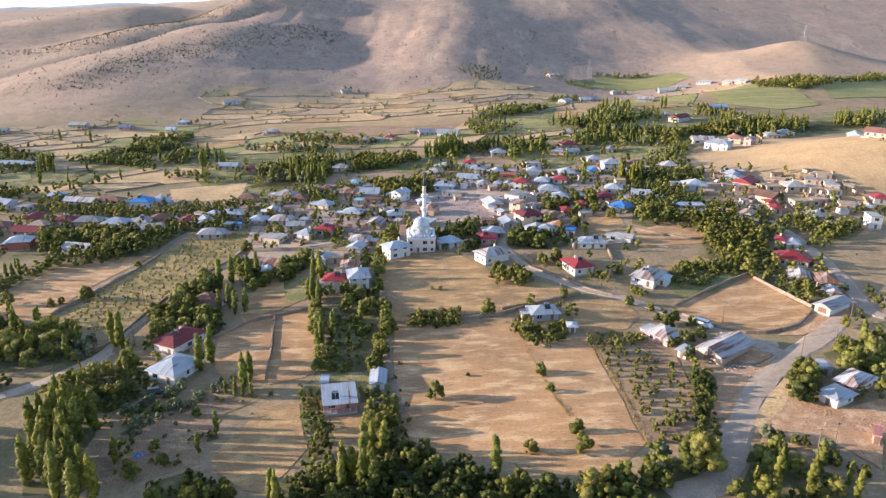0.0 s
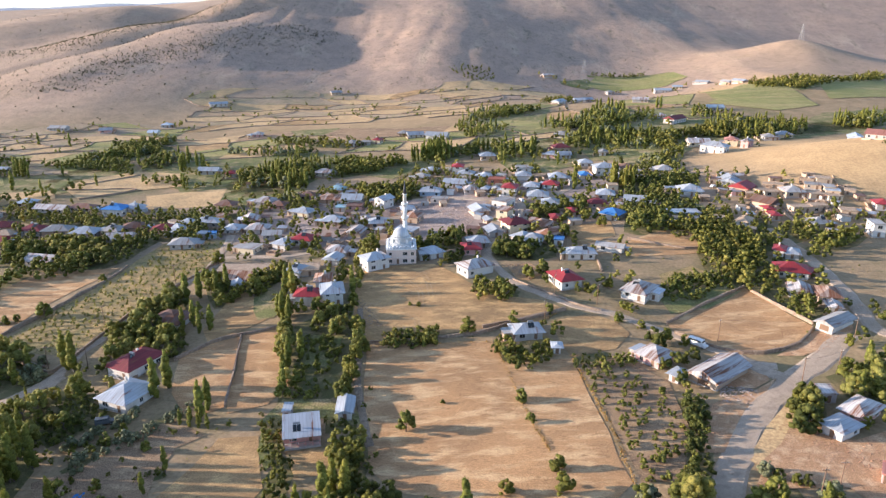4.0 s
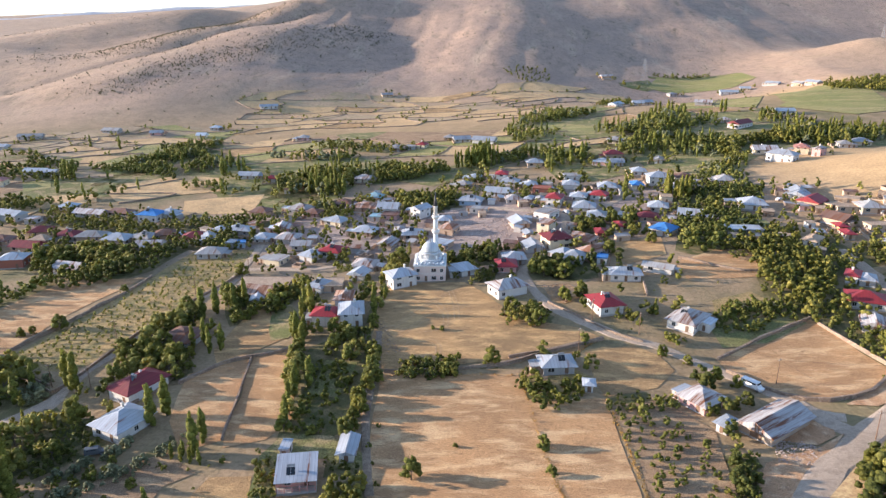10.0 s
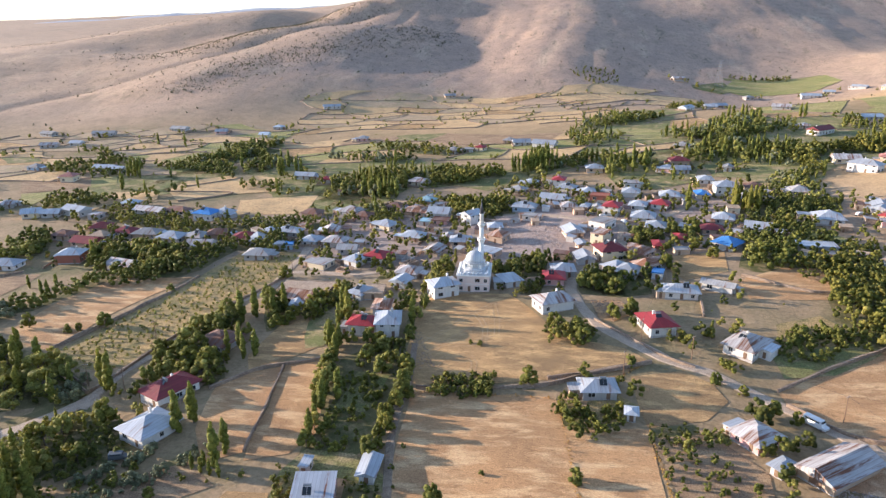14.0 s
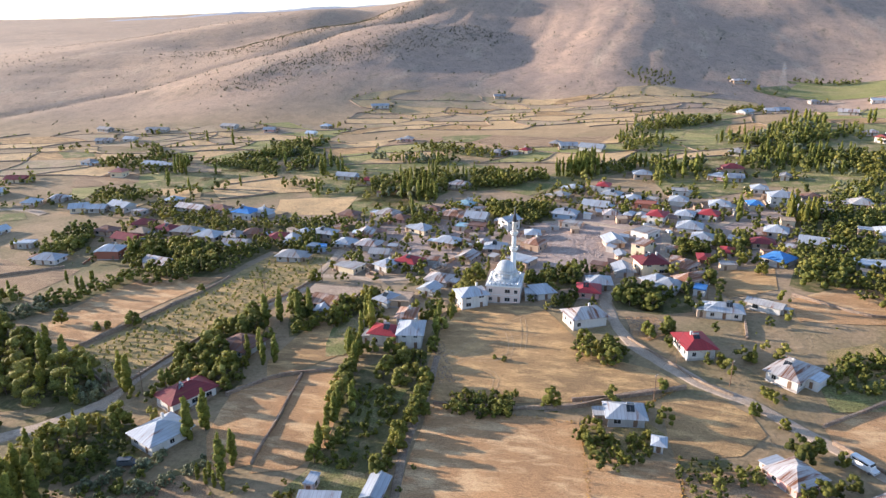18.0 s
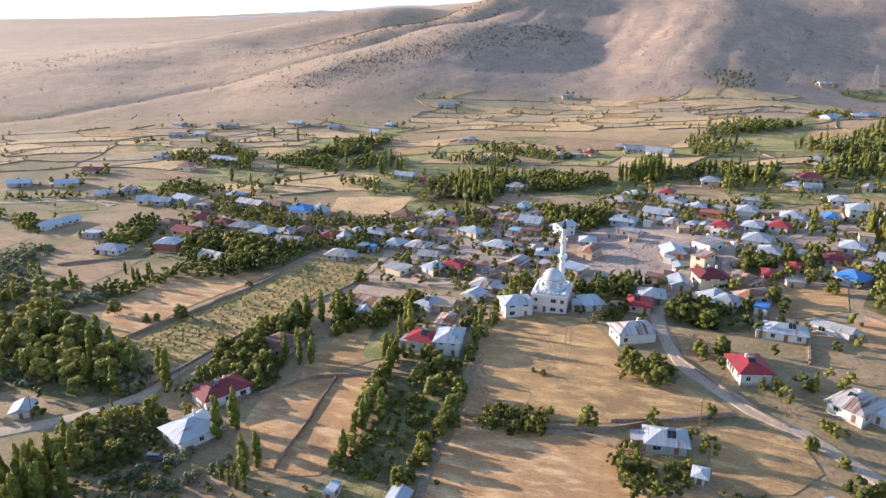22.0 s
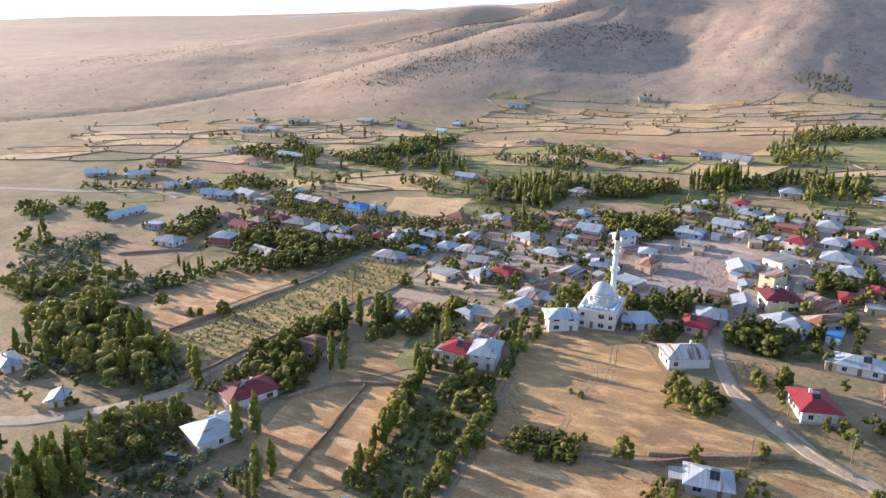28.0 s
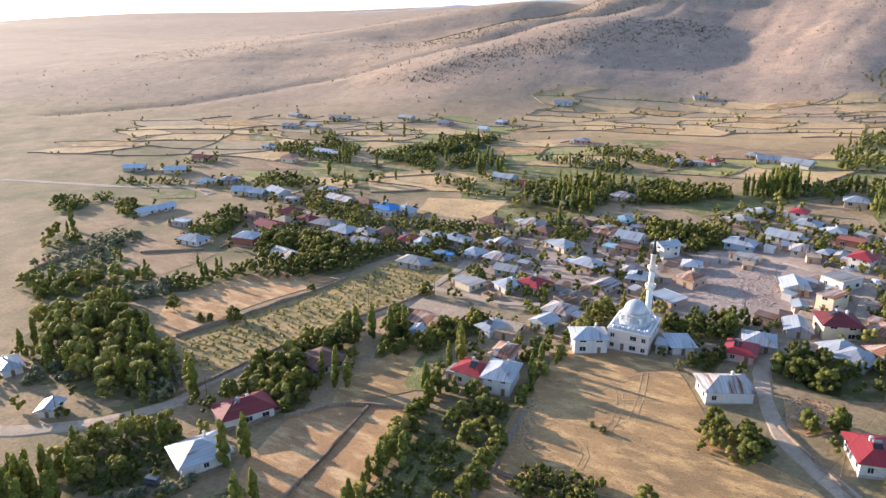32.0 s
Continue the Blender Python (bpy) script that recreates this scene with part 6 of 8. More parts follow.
def grove(kind, gap, low, high, single, poly):
    """Trees over an outline, kept off houses and roads: single trees near by, one joined mass far off."""
    r = TREES
    xs, ys = [p[0] for p in poly], [p[1] for p in poly]
    spots, far = [], np.hypot(np.mean(xs) - 20, np.mean(ys) + 230)
    x = min(xs)
    turn = radians(32) if kind == "young" else 0.0
    while x <= max(xs):
        y = min(ys)
        while y <= max(ys):
            j = 0.33 if kind == "young" else 0.42
            px, py = x + r.uniform(-j, j) * gap, y + r.uniform(-j, j) * gap
            rows_here = math.sin(px * 0.055 + 0.9 * math.sin(py * 0.03)) + math.sin(py * 0.075 - px * 0.02)
            if inside(px, py, poly) and not (kind == "belt" and rows_here < 0.2) and not (far > 380 and kind == "round" and rows_here < -0.1) and not blocked(px, py, 0.15 * high) and not any((px - a) ** 2 + (py - b) ** 2 < (0.45 * gap) ** 2 for a, b in standing):
                spots.append((px, py))
            y += gap
        x += gap
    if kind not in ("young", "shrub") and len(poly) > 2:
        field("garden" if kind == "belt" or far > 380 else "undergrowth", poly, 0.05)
    if single:
        for px, py in spots:
            k = r.choice(MIXES[kind])
            h = r.uniform(low, high)
            tree(k, px, py, h * (1.35 if k == "poplar" else 1.0))
        return
    kinds = sorted({LEAF_OF[k] for k in MIXES[kind]})
    rows = []
    for px, py in spots:
        k = r.choice(MIXES[kind])
        h = r.uniform(low, high) * (1.3 if k == "poplar" else 1.0)
        rows.append(far_tree(k, px, py, h, kinds.index(LEAF_OF[k]), far))
        standing.append((px, py))
    if rows:
        me = leaf_mesh("grove", rows, *[LEAVES[k] for k in kinds])
        tagged(new("orchard" if kind == "young" else "shrubs" if kind == "shrub" else "grove", me), GROVE_WORDS[kind], "trees", kind="stuff")


def far_tree(k, x, y, h, slot, far):
    """A tree of a joined grove, with fewer clumps the farther it stands."""
    tall = k == "poplar"
    near = far < 190 and h > 2.5
    lobes = (8 if tall else 11) if near else (6 if tall else 8 if far < 330 else 7)
    v, f, q = crown_parts(k, h, WOOD_RNG, lobes, 1, 80 if near else 34, 0.07 + 0.014 * h + 0.0002 * far)
    move = np.array([x, y, land(x, y)])
    return v + move, f, q + move, slot


# ---- single trees ----
for x, y, h in ((-98.7, -76.1, 13), (-66.0, -87.8, 12), (-77.9, -25.1, 12), (-51.2, -99.0, 10), (-71.9, -49.1, 10), (-65.2, -52.3, 9), (-180.0, 27.1, 11), (-69.5, -19.5, 11), (-172.5, -6.0, 8), (-174.3, -11.9, 8), (-171.5, -12.1, 8),):
    tree('poplar', x, y, h)
for x, y, h in ((-93.4, -124.0, 14), (-76.4, -144.9, 11), (-71.6, -150.3, 12), (-74.8, -151.9, 12), (-73.2, -136.5, 8), (-52.9, -124.9, 7), (-54.7, -133.0, 6), (-89.3, -127.3, 13), (-89.3, -130.8, 11), (-32.2, -152.9, 9),):
    tree('poplar', x, y, h)
for x, y, h in ((-42.6, -29.9, 13), (-42.1, -48.6, 11), (-30.9, -74.5, 10), (-34.0, -78.8, 9), (-20.7, -30.9, 9),):
    tree('poplar', x, y, h)
for x, y, h in ((-9.2, -137.9, 11), (-17.7, -147.1, 11), (-10.6, -150.3, 11), (15.9, -147.1, 11), (-30.4, -155.9, 10),):
    tree('poplar', x, y, h)
for x, y, h in ((71.4, -29.2, 5), (126.6, -92.9, 10),):
    tree('poplar', x, y, h)
for x, y, h in ((-157.8, 187.2, 12), (-145.2, 186.7, 12), (-160.3, 187.3, 12), (-76.9, 141.7, 12), (-72.5, 141.3, 12), (-69.0, 138.4, 12), (-78.3, 136.4, 12), (-22.2, -21.7, 8),):
    tree('poplar', x, y, h)
for x, y, h in ((70.0, 190.5, 14), (58.6, 197.7, 12), (56.5, 196.8, 10), (36.4, 214.4, 9), (39.5, 214.0, 9), (42.5, 213.6, 9), (83.3, 107.9, 13),):
    tree('poplar', x, y, h)
for x, y, h in ((148.1, 360.9, 12), (152.7, 366.7, 12), (159.3, 364.8, 13), (160.5, 357.9, 13), (161.4, 345.7, 12), (169.6, 351.5, 11), (165.0, 346.0, 11), (126.5, 301.8, 12), (204.2, 369.8, 11), (207.2, 368.5, 12), (117.2, 255.1, 10), (245.6, 306.1, 10), (236.3, 267.1, 10), (83.3, 165.0, 8),):
    tree('poplar', x, y, h)
for x, y, h in ((-265.5, 183.3, 13), (-261.0, 180.3, 13), (-261.2, 184.4, 12), (-264.6, 177.9, 12), (-251.3, 151.8, 12), (-256.5, 178.7, 8), (-274.7, 268.4, 11), (-302.9, 275.3, 10), (-195.6, 205.5, 12), (-162.6, 207.2, 13), (-164.5, 200.8, 9), (-154.0, 199.5, 10), (-150.7, 199.4, 10), (-150.9, 96.1, 6), (-236.2, 182.7, 8),):
    tree('poplar', x, y, h)
for x, y, h in ((-290.3, 2.6, 13), (-173.8, -78.6, 11), (-173.0, -83.5, 9), (-180.8, -52.7, 9), (-175.4, -50.8, 9), (-176.8, -45.8, 9), (-187.9, -3.0, 6), (-178.6, 1.5, 5),):
    tree('poplar', x, y, h)
for x, y, h in ((-101.6, -74.9, 13), (-67.8, -92.7, 13), (-51.9, -103.2, 11), (-97.8, -123.2, 12), (-95.1, -121.6, 13), (-93.7, -118.8, 13),):
    tree('poplar', x, y, h)
for x, y, h in ((-81.6, -28.3, 12), (-72.1, -23.2, 11), (-45.9, -25.8, 11), (-45.1, -32.4, 9), (-44.1, -45.8, 9), (-74.5, -52.3, 9), (-68.5, -53.8, 9),):
    tree('poplar', x, y, h)
for x, y, h in ((19.3, -63.9, 6), (-14.8, -59.7, 5), (-13.1, -73.3, 6), (-28.7, -57.4, 6), (2.3, -111.9, 6),):
    tree('round', x, y, h)
for x, y, h in ((63.7, 24.4, 6), (42.7, -20.6, 5), (48.6, -17.6, 6), (46.6, -50.2, 4), (68.3, -55.9, 4), (74.2, -60.7, 3.5), (79.1, -69.6, 5),):
    tree('round', x, y, h)
for x, y, h in ((-129.9, -35.0, 6), (-141.1, -40.2, 4), (-138.0, -38.1, 3.5), (-124.4, -2.7, 4), (-152.6, 29.4, 7), (-165.1, 39.4, 8), (-144.0, 12.2, 7), (-140.7, 23.8, 6), (-89.0, -91.5, 8), (-158.6, -37.5, 6),):
    tree('round', x, y, h)
for x, y, h in ((31.9, -101.5, 4), (33.3, -111.3, 3), (36.9, -130.3, 4), (36.9, -138.5, 5), (51.2, -145.1, 6), (50.6, -153.6, 5),):
    tree('round', x, y, h)
for x, y, h in ((-61.3, -138.1, 4), (-65.8, -131.5, 3.5), (-61.1, -116.2, 3), (-66.7, -142.3, 5), (-73.3, -134.0, 5),):
    tree('round', x, y, h)
for x, y, h in ((0.3, -42.1, 1.6), (3.3, -43.3, 2), (11.4, -100.7, 1.5), (24.8, -138.1, 4),):
    tree('round', x, y, h)
for x, y, h in ((17.3, 25.8, 6.5), (8.2, 21.0, 5.5), (32.9, 113.5, 6),):
    tree('round', x, y, h)
for x, y, h in ((76.9, 46.8, 6), (82.7, 36.3, 5.5), (64.4, 26.5, 6),):
    tree('round', x, y, h)
for x, y, h in ((-82.2, 11.5, 6), (-72.4, 32.5, 6), (-49.2, 25.2, 5), (-82.1, 29.1, 4),):
    tree('round', x, y, h)
for x, y, h in ((-97.1, -53.6, 6), (-74.1, -56.0, 4),):
    tree('round', x, y, h)
for x, y, h in ((14.6, 28.7, 6), (62.2, -33.3, 4), (70.8, -30.5, 4),):
    tree('round', x, y, h)

# ---- groves, hedges and orchards ----
def hedgerow(mix, points, gap, low, high):
    """Trees standing in a loose line."""
    for (x0, y0), (x1, y1) in zip(points, points[1:]):
        n = max(1, round(math.hypot(x1 - x0, y1 - y0) / gap))
        for k in range(n):
            x, y = x0 + (x1 - x0) * (k + 0.5) / n + TREES.uniform(-1, 1), y0 + (y1 - y0) * (k + 0.5) / n + TREES.uniform(-0.9, 0.9)
            if not any((x - a) ** 2 + (y - b) ** 2 < (r - 0.4) ** 2 for a, b, r in taken):
                kind = TREES.choice(mix)
                tree(kind, x, y, TREES.uniform(low, high) * (1.3 if kind == "poplar" else 1.0))


hedgerow(("round", "willow", "poplar", "round"), [(-41.5, -43.2), (-38.9, -57.3), (-36.1, -72.5), (-33.7, -85.5), (-31.7, -96.8)], 2.6, 4, 6.8)
hedgerow(("round", "willow", "round", "dark"), [(-15.6, -57.4), (-14.1, -72.1), (-15.0, -83.8), (-15.4, -96.0), (-15.6, -105.9)], 2.7, 3.5, 6.2)
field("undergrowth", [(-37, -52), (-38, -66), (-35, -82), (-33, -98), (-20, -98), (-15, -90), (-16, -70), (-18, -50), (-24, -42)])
field("garden", [(-30, -60), (-31, -78), (-22, -80), (-20, -62)])
tree('round', 43.6, -22.0, 4.6)
tree('dark', 48.8, -19.9, 5.4)
grove('shrub', 6.5, 1.5, 3.6, False, [(14.8, 607.1), (37.2, 623.4), (67.7, 625.6), (78.3, 589.6), (55.0, 559.7), (29.7, 581.6)])
tree('willow', 61.5, -148.1, 9.5)
tree('silver', 52.9, -144.7, 5.5)
tree('silver', 50.8, -150.0, 4.5)
hedgerow(("round", "silver", "dark", "dark"), [(79.4, -135.8), (87.1, -138.5), (90.1, -144.8), (94.1, -152.6)], 2.8, 2.2, 4.4)
# unseen row west of the view, added to shade the near ground
hedgerow(("poplar", "round"), [(-124, -152), (-121, -136), (-122, -120)], 3.4, 7, 9)
hedgerow(("silver",), [(-80.9, -117.0), (-77.0, -110.8), (-72.6, -106.6), (-69.6, -99.1)], 2.0, 2.2, 3.6)
grove('dark', 3.0, 1.6, 3.6, False, [(-98.3, -103.5), (-91.1, -92.0), (-76.8, -91.4), (-71.8, -98.2), (-80.5, -108.6), (-86.0, -114.8)])
grove('poplars', 3.0, 7, 10, False, [(101.3, 98.4), (114.4, 102.7), (119.4, 119.6), (106.1, 119.7)])
for x, y in [(-56.3, -105.8), (-53.5, -106.8), (-51.1, -107.1), (-48.6, -107.6), (-54.1, -104.3), (-51.4, -104.8)]:
    tree('poplar', x, y, 4.6)
grove('dark', 2.2, 0.9, 1.8, False, [(49.4, -78.7), (60.4, -75.8), (60.7, -83.8), (50.2, -87.5)])
grove('round', 2.6, 1.4, 3.2, False, [(30.2, -80.0), (40.8, -71.1), (44.6, -74.6), (40.9, -81.8), (31.2, -85.9)])
grove('round', 4.6, 3.5, 6, True, [(-32, -42), (-20, -40), (-17, -56), (-24, -62), (-33, -56)])
grove('shrub', 2.8, 1.0, 3.0, False, [(-34, -62), (-31, -96), (-20, -96), (-19, -64)])
# dark kind chosen here so the leaf colour carries shade on these trees
grove('dark', 5.2, 4.5, 7, True, [(-14, -138), (-13, -123), (-8, -125), (-3, -134), (1, -142), (-6, -152)])
grove('poplars', 4.6, 7, 9, True, [(-19, -153), (-19, -140), (-13, -131), (-8, -131), (-8, -148), (-13, -155)])
# dark leaves again, partly painted shade over this southern strip
grove('dark', 5.4, 3.5, 6.5, True, [(-31, -156), (-33, -148), (-31, -144), (-25, -144), (-20, -143), (-12, -141), (-4, -136), (1, -138), (5, -144), (12, -147), (22, -149), (30, -153), (29, -163), (-2, -165), (-30, -163)])
grove('silver', 3.4, 2, 4, True, [(-78, -124), (-72, -115), (-63, -108), (-62, -110), (-69, -119), (-75, -127)])
grove('dark', 1.9, 1.2, 2.2, False, [(-60, -128), (-54, -123), (-52, -127), (-59, -131)])
grove('dark', 4.0, 3, 6, True, [(-61, -148), (-48, -144), (-39, -152), (-42, -154), (-60, -153)])
grove('round', 5.0, 4, 7, True, [(-187, 33), (-174, 45), (-145, 43), (-134, 26), (-144, 8), (-153, 7), (-165, 18)])
grove('round', 4.6, 4, 8, True, [(-87, -80), (-94, -58), (-93, -20), (-83, -24), (-78, -38), (-81, -44), (-68, -67), (-80, -75)])
grove('round', 4.6, 4, 7, True, [(-83, -6), (-79, -7), (-61, -27), (-54, -11), (-51, -26), (-65, -34), (-69, -36)])
grove('willow', 3.6, 3, 5, True, [(-23, -28), (-21, -9), (-19, -16), (-19, -45), (-22, -42)])
grove('round', 4.4, 3, 4.5, True, [(-7, -70), (-3, -66), (10, -66), (10, -71), (-1, -72)])
grove('round', 4.2, 3, 6, True, [(22, -30), (31, -28), (38, -37), (37, -41), (28, -41), (22, -35)])
grove('shrub', 2.5, 1.5, 3, False, [(34, -73), (42, -71), (46, -75), (44, -79), (33, -82)])
grove('dark', 2.7, 2, 4.4, False, [(72, -103), (79, -104), (75, -120), (67, -141), (61, -140), (68, -122)])
grove('shrub', 3.3, 1.2, 2.6, False, [(49, -87), (62, -84), (71, -98), (68, -119), (60, -138), (54, -137), (53, -108)])
grove('round', 4.6, 5, 9, True, [(48, -153), (50, -145), (53, -147), (60, -141), (66, -141), (64, -147), (56, -157), (50, -160), (37, -161), (34, -157), (40, -151)])
grove('mix', 4.4, 3, 7, True, [(62, -161), (71, -148), (77, -139), (85, -140), (85, -148), (93, -153), (86, -163)])
grove('round', 5.0, 5, 8, True, [(91, -123), (100, -108), (106, -109), (101, -116), (94, -125)])
grove('round', 5.0, 4, 8, True, [(115, -94), (130, -88), (133, -94), (123, -110), (115, -108)])
grove('round', 4.2, 3.5, 6, False, [(118, 25), (136, 26), (142, 5), (132, -18), (131, -33), (121, -41), (115, -35), (116, -21), (110, -16), (113, 5)])
grove('shrub', 2.5, 2, 4, False, [(90, -26), (104, -20), (111, -25), (108, -30), (94, -32)])
grove('round', 4.6, 4, 7, True, [(125, -53), (134, -50), (130, -62), (125, -63)])
grove('shrub', 2.4, 1.5, 3.5, False, [(69, -45), (78, -47), (74, -50)])
grove('round', 3.7, 4, 7, False, [(-32, 124), (-6, 137), (-2, 106), (-11, 102), (-28, 108)])
grove('dark', 4.8, 4, 7, True, [(32, 4), (35, 18), (41, 15), (50, 8), (50, -2), (36, -2)])
grove('dark', 5, 3, 6, True, [(52, 70), (61, 75), (67, 65), (66, 53), (53, 50)])
grove('round', 3.7, 3, 6, False, [(73, 84), (84, 89), (81, 66), (71, 67)])
grove('dark', 4.6, 4, 6, True, [(-2, 27), (9, 28), (12, 16), (1, 13)])
grove('dark', 5, 4, 6.5, True, [(13, 31), (19, 31), (19, 18), (15, 15)])
grove('dark', 4.4, 3, 5, True, [(10, 1), (20, 9), (19, -4), (12, -4)])
grove('willow', 4.4, 5, 8, True, [(-24, -1), (-25, 16), (-19, 25), (-17, 16), (-20, -4)])
grove('round', 4.4, 3, 6, True, [(-65, -12), (-59, -7), (-54, 3), (-50, -3), (-52, -16), (-60, -20)])
grove('round', 4.2, 4, 6, True, [(-31, -13), (-26, -10), (-24, -17), (-28, -21)])
grove('round', 4.0, 4, 6, False, [(-141, 92), (-111, 94), (-90, 90), (-87, 80), (-103, 80), (-135, 79)])
grove('round', 4.0, 4, 7, False, [(-71, 93), (-68, 111), (-60, 106), (-54, 86), (-66, 86)])
grove('round', 4.4, 5, 8, False, [(-142, 129), (-125, 144), (-107, 148), (-95, 113), (-102, 104), (-139, 124)])
grove('belt', 4.5, 5, 9, False, [(-123, 169), (-103, 185), (-72, 188), (-61, 173), (-72, 160), (-68, 134), (-84, 121), (-96, 116)])
grove('round', 4.4, 5, 8, False, [(-56, 158), (-57, 189), (-45, 182), (-13, 182), (-13, 171), (-46, 159)])
grove('round', 4.1, 5, 8, False, [(-44, 125), (-32, 128), (-5, 115), (-4, 99), (-27, 99)])
grove('round', 4.4, 5, 8, False, [(-58, 168), (-53, 197), (-14, 190), (-12, 175), (-45, 161)])
grove('poplars', 3.0, 8, 10, False, [(-9, 190), (12, 220), (17, 191), (-8, 188)])
grove('round', 4.4, 5, 7, False, [(19, 201), (37, 231), (36, 195)])
grove('round', 4.4, 4, 6, False, [(-10, 157), (-2, 167), (-2, 150)])
grove('round', 4.4, 4, 6, False, [(25, 152), (50, 146), (51, 135), (28, 141)])
grove('belt', 5.6, 5, 10, False, [(46, 223), (80, 227), (100, 191), (95, 161), (72, 146), (53, 154), (46, 189)])
grove('belt', 5.9, 5, 9, False, [(70, 225), (87, 246), (121, 243), (132, 251), (183, 253), (172, 217), (117, 215), (114, 207), (98, 189), (80, 191), (66, 174)])
grove('round', 4.4, 5, 8, False, [(182, 251), (222, 259), (242, 263), (235, 246), (194, 218), (170, 210)])
grove('round', 3.6, 3, 5.5, False, [(118, 131), (134, 145), (146, 178), (155, 179), (148, 150), (147, 112), (143, 100), (136, 99), (130, 80), (114, 77), (115, 87), (131, 112)])
grove('round', 4.8, 4, 7, False, [(90, 26), (97, 52), (115, 59), (112, 40), (103, 20), (95, 21)])
grove('round', 3.6, 3.5, 5.5, False, [(109, 29), (121, 44), (131, 38), (143, 51), (138, 31), (144, 18), (135, -3), (117, 1), (115, 15)])
grove('round', 5.5, 5, 8, False, [(60, 425), (92, 438), (107, 375), (95, 316), (57, 345)])
grove('round', 5.5, 4, 7, False, [(99, 435), (151, 504), (151, 485), (99, 405)])
grove('belt', 5.9, 5, 10, False, [(108, 288), (144, 357), (169, 347), (162, 309), (134, 242), (112, 229), (103, 249)])
grove('round', 5.5, 5, 8, False, [(131, 228), (176, 270), (182, 253), (170, 215), (140, 216), (129, 216)])
grove('round', 5.5, 5, 8, False, [(201, 366), (248, 377), (239, 345), (220, 337)])
grove('belt', 5.9, 6, 10, False, [(172, 217), (203, 283), (255, 310), (253, 291), (221, 213), (202, 206), (175, 200), (165, 194)])
grove('round', 7.0, 5, 8, False, [(156, 614), (194, 636), (204, 607), (184, 590), (156, 602)])
grove('round', 6.2, 4, 7, False, [(196, 652), (308, 669), (304, 657), (197, 644)])
grove('round', 5.5, 4, 7, False, [(-344, 196), (-335, 217), (-299, 216), (-269, 181), (-261, 167), (-295, 180), (-330, 179)])
grove('round', 5.5, 5, 8, False, [(-271, 210), (-267, 257), (-228, 276), (-194, 272), (-188, 250), (-212, 215), (-247, 227), (-267, 207)])
grove('round', 5.5, 4, 7, False, [(-276, 220), (-248, 229), (-212, 215), (-197, 193), (-231, 188), (-254, 191)])
grove('belt', 5.1, 5, 9, False, [(-241, 127), (-256, 156), (-252, 182), (-225, 177), (-193, 185), (-190, 171), (-209, 149), (-225, 134)])
grove('round', 5.0, 4, 7, False, [(-277, 107), (-283, 132), (-246, 139), (-244, 130), (-261, 108), (-265, 96)])
grove('round', 5.5, 5, 8, False, [(-192, 190), (-192, 235), (-175, 227), (-175, 196)])
grove('willow', 5.9, 4, 7, False, [(-356, 243), (-331, 251), (-321, 240), (-351, 237)])
grove('willow', 6.6, 6, 9, True, [(-193, -63), (-191, -48), (-180, -41), (-160, -51), (-134, -57), (-111, -71), (-112, -84), (-130, -91), (-160, -85), (-186, -77)])
grove('dark', 4.4, 2.5, 4.6, False, [(-188, -63), (-178, -46), (-134, -60), (-114, -74), (-114, -84), (-158, -82)])
grove('silver', 4.0, 2.4, 4.2, True, [(-124, -69), (-113, -68), (-105, -78), (-109, -84), (-118, -78)])
grove('silver', 4.0, 2.4, 4.2, True, [(-158, -90), (-148, -80), (-140, -88), (-150, -94)])
grove('willow', 5.6, 4.5, 7, True, [(-215, -57), (-204, -50), (-191, -22), (-200, -15), (-212, -33), (-240, -45), (-238, -54)])
grove('silver', 4.4, 3.0, 5.0, True, [(-188, -36), (-180, -24), (-172, -28), (-180, -40)])
grove('willow', 5.0, 5, 7.5, True, [(-109, -109), (-102, -99), (-95, -91), (-86, -89), (-83, -96), (-80, -106), (-88, -110), (-98, -117)])
grove('poplars', 4.0, 8, 10, True, [(-101, -122), (-95, -113), (-90, -114), (-84, -124), (-83, -138), (-75, -146), (-79, -151), (-90, -144), (-97, -129)])
grove('shrub', 3.2, 1.2, 2.6, False, [(-90, -112), (-80, -108), (-70, -106), (-66, -112), (-76, -122), (-84, -124)])
grove('silver', 5.5, 2, 4, True, [(-221, -56), (-231, -36), (-259, 2), (-251, 15), (-245, 11), (-238, -11), (-219, -18), (-218, -36), (-219, -58)])
grove('willow', 6.5, 5, 8, False, [(-289, -13), (-294, -2), (-267, -3), (-262, -8), (-265, -25)])
grove('round', 4.0, 4, 7, False, [(-299, 31), (-315, 46), (-302, 57), (-279, 38), (-280, 29)])
grove('round', 4.0, 3, 6, False, [(-339, 23), (-338, 35), (-324, 29), (-332, 20)])
grove('round', 3.7, 4, 8, False, [(-224, 20), (-239, 37), (-242, 60), (-228, 62), (-215, 40), (-217, 26)])
grove('round', 3.7, 4, 7, False, [(-178, 20), (-194, 43), (-170, 51), (-151, 46), (-134, 24), (-147, 12), (-156, 9)])
grove('willow', 4.4, 4, 6, True, [(-119, -93), (-115, -88), (-106, -92), (-110, -98)])
grove('round', 4.4, 3, 6, False, [(-350, 24), (-343, 42), (-325, 32), (-325, 16)])
grove('round', 4.4, 3, 6, False, [(-310, 38), (-300, 55), (-281, 43), (-280, 34)])
grove('young', 3.2, 0.7, 1.9, False, [(-133, -55), (-118, 6), (-114, 37), (-89, 39), (-85, 21), (-91, -22), (-100, -48), (-101, -58), (-111, -65)])
grove('round', 4.8, 5, 8, False, [(163, 219), (185, 248), (220, 263), (207, 229), (189, 214), (167, 178), (147, 157)])
